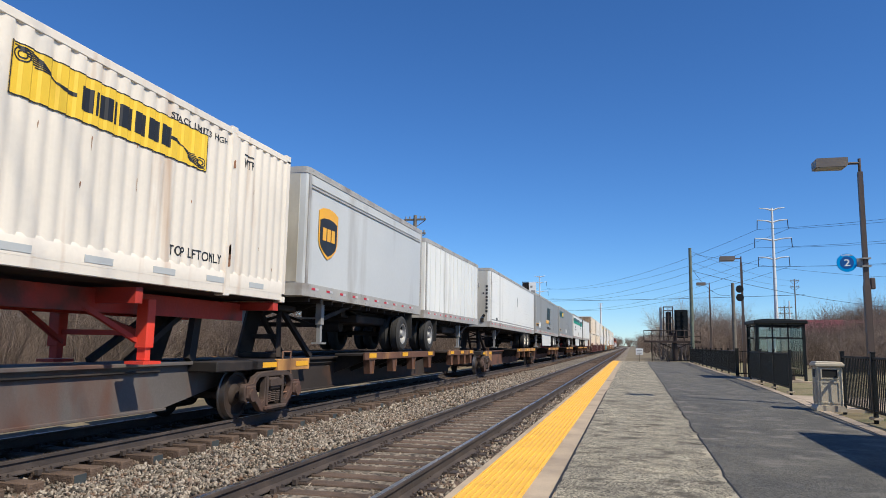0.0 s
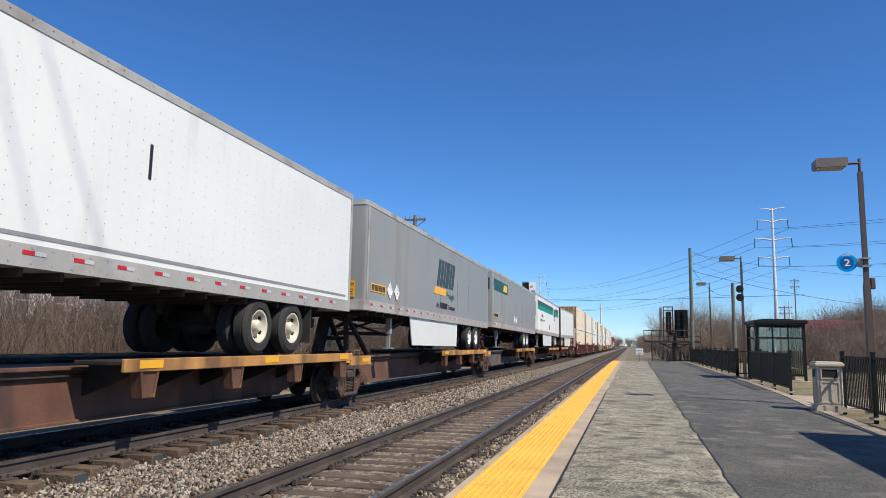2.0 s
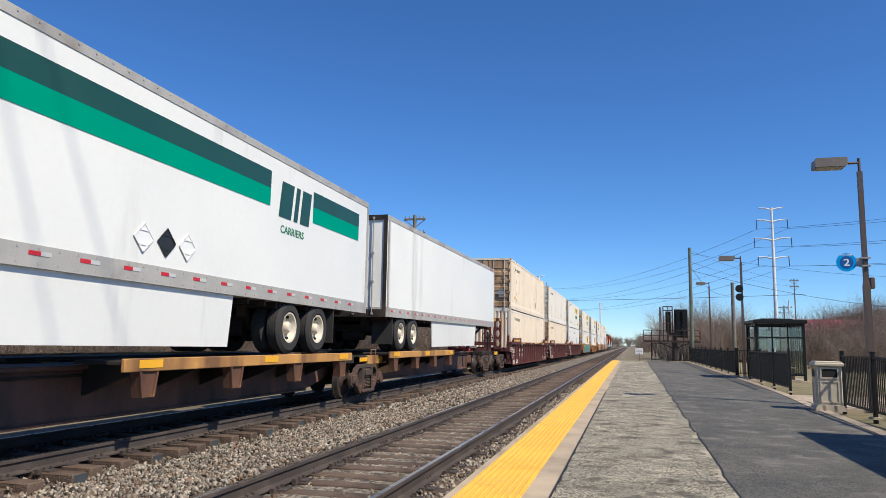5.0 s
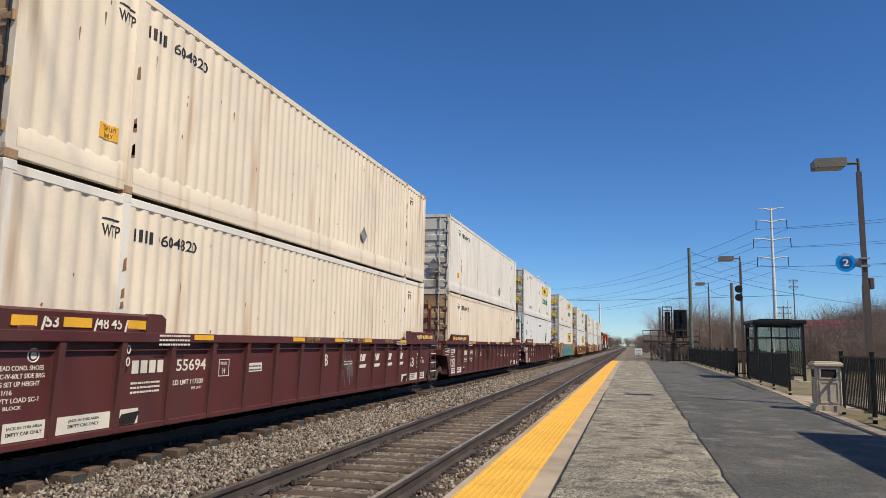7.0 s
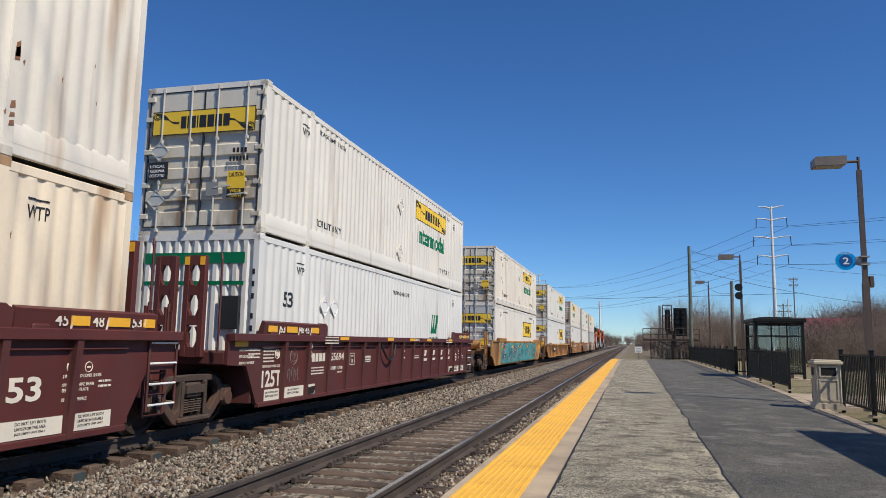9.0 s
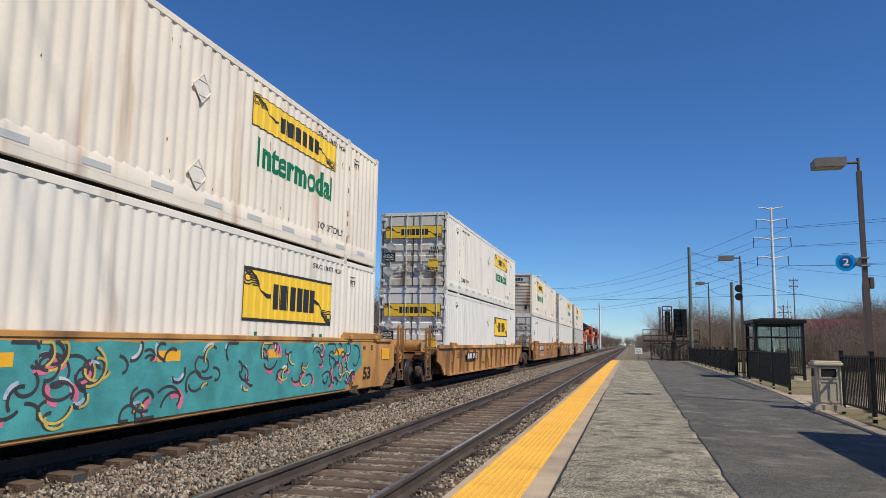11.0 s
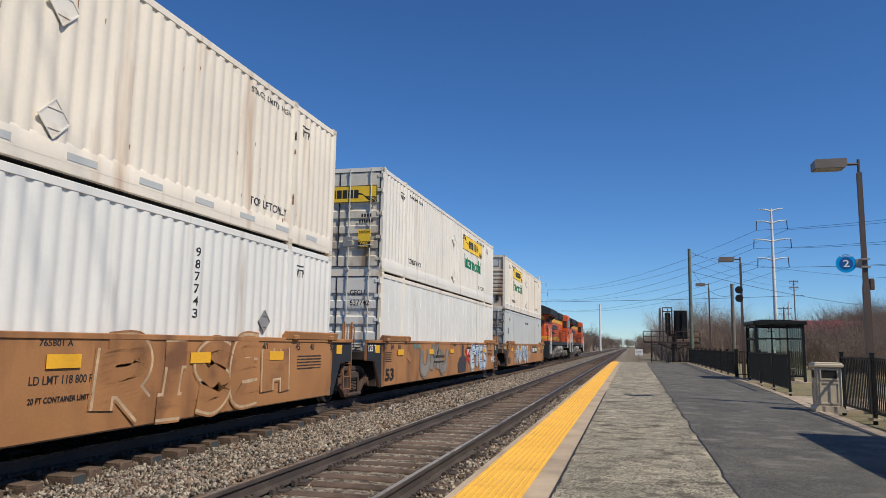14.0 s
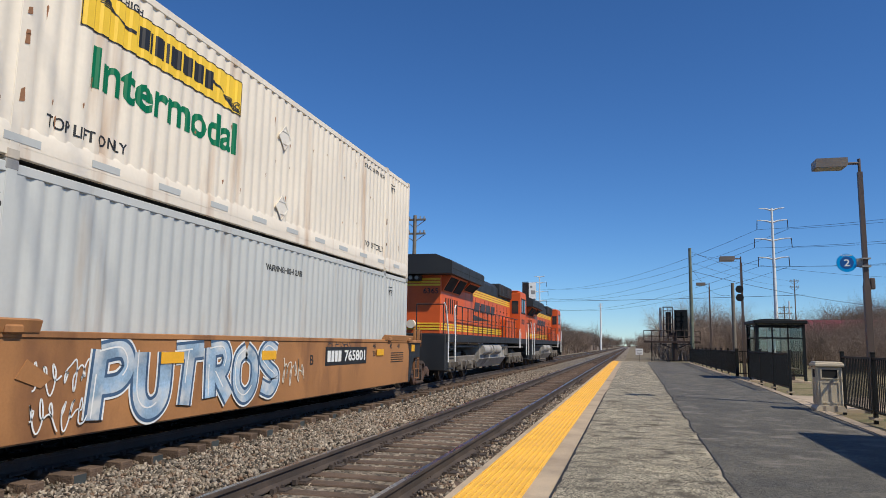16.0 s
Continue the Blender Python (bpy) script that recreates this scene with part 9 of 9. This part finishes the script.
write("A", M_INK, CARS[5], on_side(1.4375, 6.95, 0.94), 0.2, 0.22)
part("teal_scrawl", scrawl(23, 0.7, 0.25, 4, 0.014), M_SPRAYTEAL, CARS[6], "teal scrawl", at=on_side(1.4375, 2.9, 1.2))
throw_up(CARS[7], 3.25, 8.1, 0.4, 1.36, "PUTROS", M_SPRAYBLUE, M_SPRAYNAVY, M_WHITE, 12, "large pale blue and white spray-painted letters", 1.4445, 0.29)
part("chalk_scrawl", scrawl(30, 0.85, 0.4, 4, 0.013), M_WHITE, CARS[7], "white spray scrawl", at=on_side(1.4455, 2.4, 0.8))
part("chalk_scrawl", scrawl(35, 0.85, 0.4, 5, 0.013), M_WHITE, CARS[7], "white spray scrawl", at=on_side(1.4455, 2.4, 0.38))
part("chalk_scrawl", scrawl(31, 0.9, 0.5, 4, 0.014), M_CREAM, CARS[7], "white spray scrawl", at=on_side(1.4455, 8.2, 0.6))
part("dark_scrawl", scrawl(32, 1.3, 0.2, 5, 0.012), M_SPRAYDARK, CARS[7], "dark scrawl", at=on_side(1.4375, 10.2, 1.24))


# ---- locomotives ----
def engine_truck(c, y):
    def engine_frame():
        s = Shape()
        for sx in (-1, 1):
            x = 1.08 * sx
            s.box(x - 0.09, x + 0.09, -2.35, 2.35, 0.66, 0.92, 0.03)
            for yy in (-1.95, 0.0, 1.95):
                s.box(x - 0.13, x + 0.13, yy - 0.26, yy + 0.26, 0.34, 0.78, 0.04)
            for yy in (-1.0, 1.0):
                s.box(x - 0.1, x + 0.1, yy - 0.3, yy + 0.3, 0.5, 0.75, 0.04)
                s.cyl((x + 0.1 * sx, yy - 0.25, 0.62), (x + 0.1 * sx, yy + 0.25, 0.62), 0.11, 10)
        s.box(-1.0, 1.0, -0.4, 0.4, 0.75, 1.1, 0.03)
        return s
    t = part("truck", engine_frame, M_ENGGREY, c, "grimy grey three-axle truck", at=Matrix.Translation((0, y, 0)), key="engine")
    for dy in (-1.95, 0.0, 1.95):
        w = part("wheelset", lambda: Shape().lathe([(0.66, 0.02), (0.66, 0.56), (0.69, 0.565), (0.70, 0.53), (0.81, 0.52), (0.81, 0.45), (0.76, 0.42), (0.76, 0.2), (0.82, 0.16), (0.82, 0.02)], 24)
                 .lathe([(-0.66, 0.02), (-0.66, 0.56), (-0.69, 0.565), (-0.70, 0.53), (-0.81, 0.52), (-0.81, 0.45), (-0.76, 0.42), (-0.76, 0.2), (-0.82, 0.16), (-0.82, 0.02)], 24).cyl((-1.1, 0, 0), (1.1, 0, 0), 0.09, 10), M_WHEEL, t, "steel wheels", at=Matrix.Translation((0, dy, 0.53)), key="engine")
        WHEELS.append((w, dy, 0.53, 0.53))
        for sx in (-1, 1):
            part("axle_box", lambda: Shape().cyl((1.18, 0, 0), (1.3, 0, 0), 0.15, 12).box(1.1, 1.22, -0.2, 0.2, -0.2, 0.2, 0.03), M_ENGGREY, t, at=Matrix.Translation((0, dy, 0.53)) @ Matrix.Rotation(0 if sx > 0 else math.pi, 4, "Z"), key="abox")
    return t


def locomotive(s, label):
    """A six-axle diesel: flared radiator at the near end, long hood, cab at the far end."""
    c = thing("locomotive", label, "locomotive", "locomotives")
    L = 22.3
    part("underframe", Shape().box(-1.5, 1.5, 0.9, L - 0.75, 1.45, 1.75, 0.02), M_ENGBLACK, c, "black underframe")
    for y, sg in ((0.95, -1), (L - 0.45, 1)):
        part("pilot", Shape().box(-1.45, 1.45, y - 0.15, y + 0.35 if sg < 0 else y + 0.15, 0.45, 1.75, 0.03).box(-0.25, 0.25, y - 1.1 if sg < 0 else y, y if sg < 0 else y + 0.9, 0.75, 1.05, 0.04), M_ENGBLACK, c, "black pilot with coupler")
    part("radiator_hood", Shape().box(-0.98, 0.98, 1.85, 7.4, 1.75, 3.97, 0.03), M_ORANGE, c, "orange radiator compartment")
    part("radiator_wing", Shape().prism([(-1.52, 3.93), (1.52, 3.93), (1.53, 4.36), (1.47, 4.43), (0.9, 4.66), (-0.9, 4.66), (-1.47, 4.43), (-1.53, 4.36)], "y", 1.3, 7.2), M_ENGBLACK, c, "black flared radiator wing")
    part("wing_seam", Shape().box(1.531, 1.536, 1.34, 7.16, 4.12, 4.14).box(1.531, 1.536, 4.2, 4.22, 3.95, 4.34), M_DIRTY, c)
    part("engine_hood", Shape().box(-0.96, 0.96, 7.4, 17.6, 1.75, 3.86, 0.03), M_ORANGE, c, "orange engine hood")
    part("hood_top", Shape().prism([(-0.97, 3.84), (0.97, 3.84), (0.97, 4.3), (0.8, 4.5), (-0.8, 4.5), (-0.97, 4.3)], "y", 7.3, 17.7), M_ENGBLACK, c, "black hood top")
    part("exhaust_housing", Shape().box(-0.7, 0.7, 8.6, 10.4, 4.48, 4.66, 0.04), M_ENGBLACK, c)
    part("dynamic_brake_housing", Shape().box(-1.1, 1.1, 13.6, 17.4, 3.95, 4.6, 0.05), M_ENGBLACK, c, "black dynamic brake housing")
    for k in range(4):
        part("brake_grille", Shape().box(1.1, 1.112, 13.8 + k * 0.9, 14.5 + k * 0.9, 4.05, 4.5), M_DIRTY, c, "dark grille")
    for k in range(3):
        part("stripe", Shape().box(0.962, 0.97, 7.5, 17.4, 3.53 + k * 0.11, 3.6 + k * 0.11), M_LOGO, c, "yellow stripe")
        part("stripe", Shape().box(0.98, 0.99, 1.9, 17.4, 1.9 + k * 0.1, 1.96 + k * 0.1), M_LOGO, c, "yellow stripe")
        part("stripe", Shape().box(-0.9, 0.95, 1.835, 1.848, 3.53 + k * 0.11, 3.6 + k * 0.11), M_LOGO, c, "yellow stripe")
        part("stripe", Shape().box(-0.9, 0.95, 1.835, 1.848, 1.9 + k * 0.1, 1.96 + k * 0.1), M_LOGO, c, "yellow stripe")
    # intakes on slanted housings under the wing
    for a, b, z in ((1.95, 4.75, 3.32), (5.2, 7.15, 3.56)):
        part("intake_housing", Shape().prism([(0.95, z), (0.985, z), (1.36, 3.935), (0.95, 3.935)], "y", a, b), M_ORANGE, c, "slanted orange intake housing")
        n = 2 if b - a > 2.5 else 1
        for k in range(n):
            w = (b - a) / n
            part("intake_grille", Shape().prism([(1.03, z + 0.07), (1.045, z + 0.058), (1.33, 3.86), (1.31, 3.87)], "y", a + k * w + 0.12, a + (k + 1) * w - 0.12), M_DARK, c, "black slanted intake grille")
    for k in range(6):
        part("louvre", Shape().box(0.98, 0.99, 2.5 + k * 0.36, 2.64 + k * 0.36, 2.55, 3.12), M_DARK, c, "dark louvre")
    for k in range(9):
        part("hood_door_seam", Shape().box(0.96, 0.966, 8.0 + k * 1.05, 8.02 + k * 1.05, 2.24, 3.45), M_DIRTY, c)
        part("door_latch", lambda: Shape().box(0.96, 0.985, -0.05, 0.05, 2.5, 2.56).box(0.96, 0.985, -0.05, 0.05, 3.1, 3.16), M_ENGBLACK, c, at=Matrix.Translation((0, 8.12 + k * 1.05, 0)), key="latch")
    part("cab", Shape().prism([(18.0, 1.75), (20.7, 1.75), (20.7, 2.9), (20.5, 4.25), (20.2, 4.5), (18.1, 4.5), (18.0, 4.4)], "x", -1.5, 1.5), M_ORANGE, c, "orange cab")
    part("cab_roof", Shape().box(-1.4, 1.4, 18.0, 20.2, 4.48, 4.56, 0.04), M_ORANGE, c)
    for a, b in ((18.55, 19.2), (19.4, 20.1)):
        part("cab_window", Shape().box(1.5, 1.512, a, b, 3.3, 4.05), M_PANE, c, "cab side window")
    part("cab_window", Shape().box(1.02, 1.4, 17.985, 18.0, 3.2, 3.95), M_PANE, c, "cab rear window")
    part("window_frame", Shape().box(1.5, 1.52, 18.47, 20.18, 4.05, 4.13).box(1.5, 1.52, 18.47, 20.18, 3.22, 3.3).box(1.5, 1.52, 19.2, 19.4, 3.3, 4.05), M_ENGBLACK, c)
    part("cab_mark", bars([0.3, 0.3, 0.3], 0.3, 0.1, 0.05), M_SPRAYDARK, c, "small dark blocks", at=on_side(1.503, 18.6, 2.6))
    part("nose", Shape().prism([(20.7, 1.75), (21.7, 1.75), (21.7, 2.9), (20.7, 3.15)], "x", -0.9, 0.9), M_ORANGE, c, "orange short nose")
    part("equipment_cabinet", Shape().box(0.97, 1.3, 14.6, 17.6, 1.75, 2.75, 0.02), M_ORANGE, c)
    part("reporting_mark", bars([1.1, 1.1, 1.05, 1.0], 0.42, 0.2, 0.2), M_SPRAYDARK, c, "plain dark slanted blocks", at=on_side(0.97, 7.7, 2.86))
    part("emblem", Shape().prism([(0, 0.02), (0.05, -0.04), (4.2, 0.06), (1.9, 0.12), (0, 0.22)], "z", 0, 0.005), M_SPRAYDARK, c, "dark wedge emblem", at=on_side(0.97, 7.5, 2.48))
    write("6365", M_INK, c, on_end(0.3, 1.838, 3.24), 0.58, 0.2)
    part("headlamp", Shape().box(-0.25, 0.25, 1.6, 1.86, 3.7, 3.92, 0.03).cyl((-0.12, 1.52, 3.81), (-0.12, 1.62, 3.81), 0.1, 14).cyl((0.12, 1.52, 3.81), (0.12, 1.62, 3.81), 0.1, 14), M_ENGBLACK, c, "pair of unlit headlamps")
    part("headlamp_lens", Shape().cyl((-0.12, 1.51, 3.81), (-0.12, 1.522, 3.81), 0.075, 14).cyl((0.12, 1.51, 3.81), (0.12, 1.522, 3.81), 0.075, 14), M_STEEL, c)
    part("end_tank", Shape().cyl((-0.1, 1.6, 2.1), (-0.1, 1.8, 2.1), 0.16, 14), M_CREAM, c, "tan end tank")
    # fuel tank, air tanks
    part("fuel_tank", Shape().prism([(-1.3, 1.4), (-1.3, 0.75), (-1.0, 0.35), (1.0, 0.35), (1.3, 0.75), (1.3, 1.4)], "y", 7.4, 14.2), M_ENGTANK, c, "dusty grey fuel tank")
    for a in (7.4, 9.7):
        part("air_tank", Shape().cyl((1.28, a + 0.1, 1.16), (1.28, a + 2.1, 1.16), 0.25, 16), M_ENGTANK, c, "grey air tank")
    part("piping", Shape().tube([(1.3, 2.0, 1.3), (1.3, 7.0, 1.3)], 0.04, 6).tube([(1.35, 12.0, 1.25), (1.35, 20.0, 1.25)], 0.04, 6).box(1.0, 1.35, 13.8, 14.6, 0.8, 1.4, 0.03), M_ENGGREY, c)
    for sx in (-1, 1):
        for k in range(15):
            y = 2.4 + k * 1.0
            part("handrail_post", lambda: Shape().cyl((0, 0, 1.74), (0, 0, 2.82), 0.022, 6), M_ENGBLACK, c, at=Matrix.Translation((1.44 * sx, y, 0)), key="hrp")
        part("handrail", Shape().cyl((1.44 * sx, 2.4, 2.82), (1.44 * sx, 17.6, 2.82), 0.022, 6).cyl((1.44 * sx, 2.4, 2.3), (1.44 * sx, 17.6, 2.3), 0.014, 6), M_ENGBLACK, c)
        for y in (1.05, 2.05):
            part("grab_rail", Shape().tube([(1.5 * sx, y, 0.75), (1.5 * sx, y, 1.7), (1.46 * sx, y - 0.25 if y < 1.5 else y, 2.7), (1.44 * sx, y - 0.45 if y < 1.5 else y + 0.25, 2.82)], 0.028, 6), M_WHITE, c, "white grab rail")
            part("grab_rail", Shape().tube([(1.5 * sx, L + 0.4 - y, 0.75), (1.5 * sx, L + 0.4 - y, 1.7), (1.46 * sx, L + 0.4 - y, 2.7)], 0.028, 6), M_WHITE, c, "white grab rail")
        part("grab_rail", Shape().tube([(1.51 * sx, 17.75, 1.2), (1.52 * sx, 17.75, 2.1), (1.5 * sx, 18.0, 2.3)], 0.025, 6).tube([(1.51 * sx, 18.15, 1.2), (1.52 * sx, 18.15, 2.0), (1.5 * sx, 18.3, 2.1)], 0.025, 6), M_WHITE, c, "white grab rail")
        st = Shape()
        for z in (0.5, 0.85, 1.2):
            st.box(min(1.1 * sx, 1.5 * sx), max(1.1 * sx, 1.5 * sx), 1.15, 1.95, z, z + 0.04)
            st.box(min(1.1 * sx, 1.5 * sx), max(1.1 * sx, 1.5 * sx), L - 1.3, L - 0.6, z, z + 0.04)
        part("step", st, M_ENGBLACK, c, "cab steps")
    part("end_rail", Shape().tube([(-1.3, 1.05, 1.75), (-1.3, 1.05, 2.8), (-0.3, 1.05, 2.8), (-0.3, 1.05, 1.75)], 0.022, 6).tube([(1.3, 1.05, 1.75), (1.3, 1.05, 2.8), (0.3, 1.05, 2.8), (0.3, 1.05, 1.75)], 0.022, 6), M_ENGBLACK, c)
    engine_truck(c, 4.7)
    engine_truck(c, L - 3.9)
    rolling(c, s)
    return c


locomotive(291.5, "orange and black diesel locomotive with yellow stripes")
locomotive(314.0, "leading orange and black diesel locomotive")



def motions():
    """The train comes on at one steady speed; its wheels turn as they roll."""
    times = [k * 0.5 for k in range(33)]
    for ob, s, m in TRAIN:
        walk(ob, [(t, Matrix.Translation((TRACK_X, s - SPEED * t, 0)) @ m) for t in times])
    made = {}
    for w, y, z, r in WHEELS:
        if (y, z) not in made:
            walk(w, [(k / 30, Matrix.Translation((0, y, z)) @ Matrix.Rotation(SPEED * k / 30 / r, 4, "X")) for k in range(481)])
            made[y, z] = w
        else:
            first = made[y, z]
            w.rotation_mode = "QUATERNION"
            w.animation_data_create()
            w.animation_data.action = first.animation_data.action
            w.animation_data.action_slot = first.animation_data.action_slot


motions()
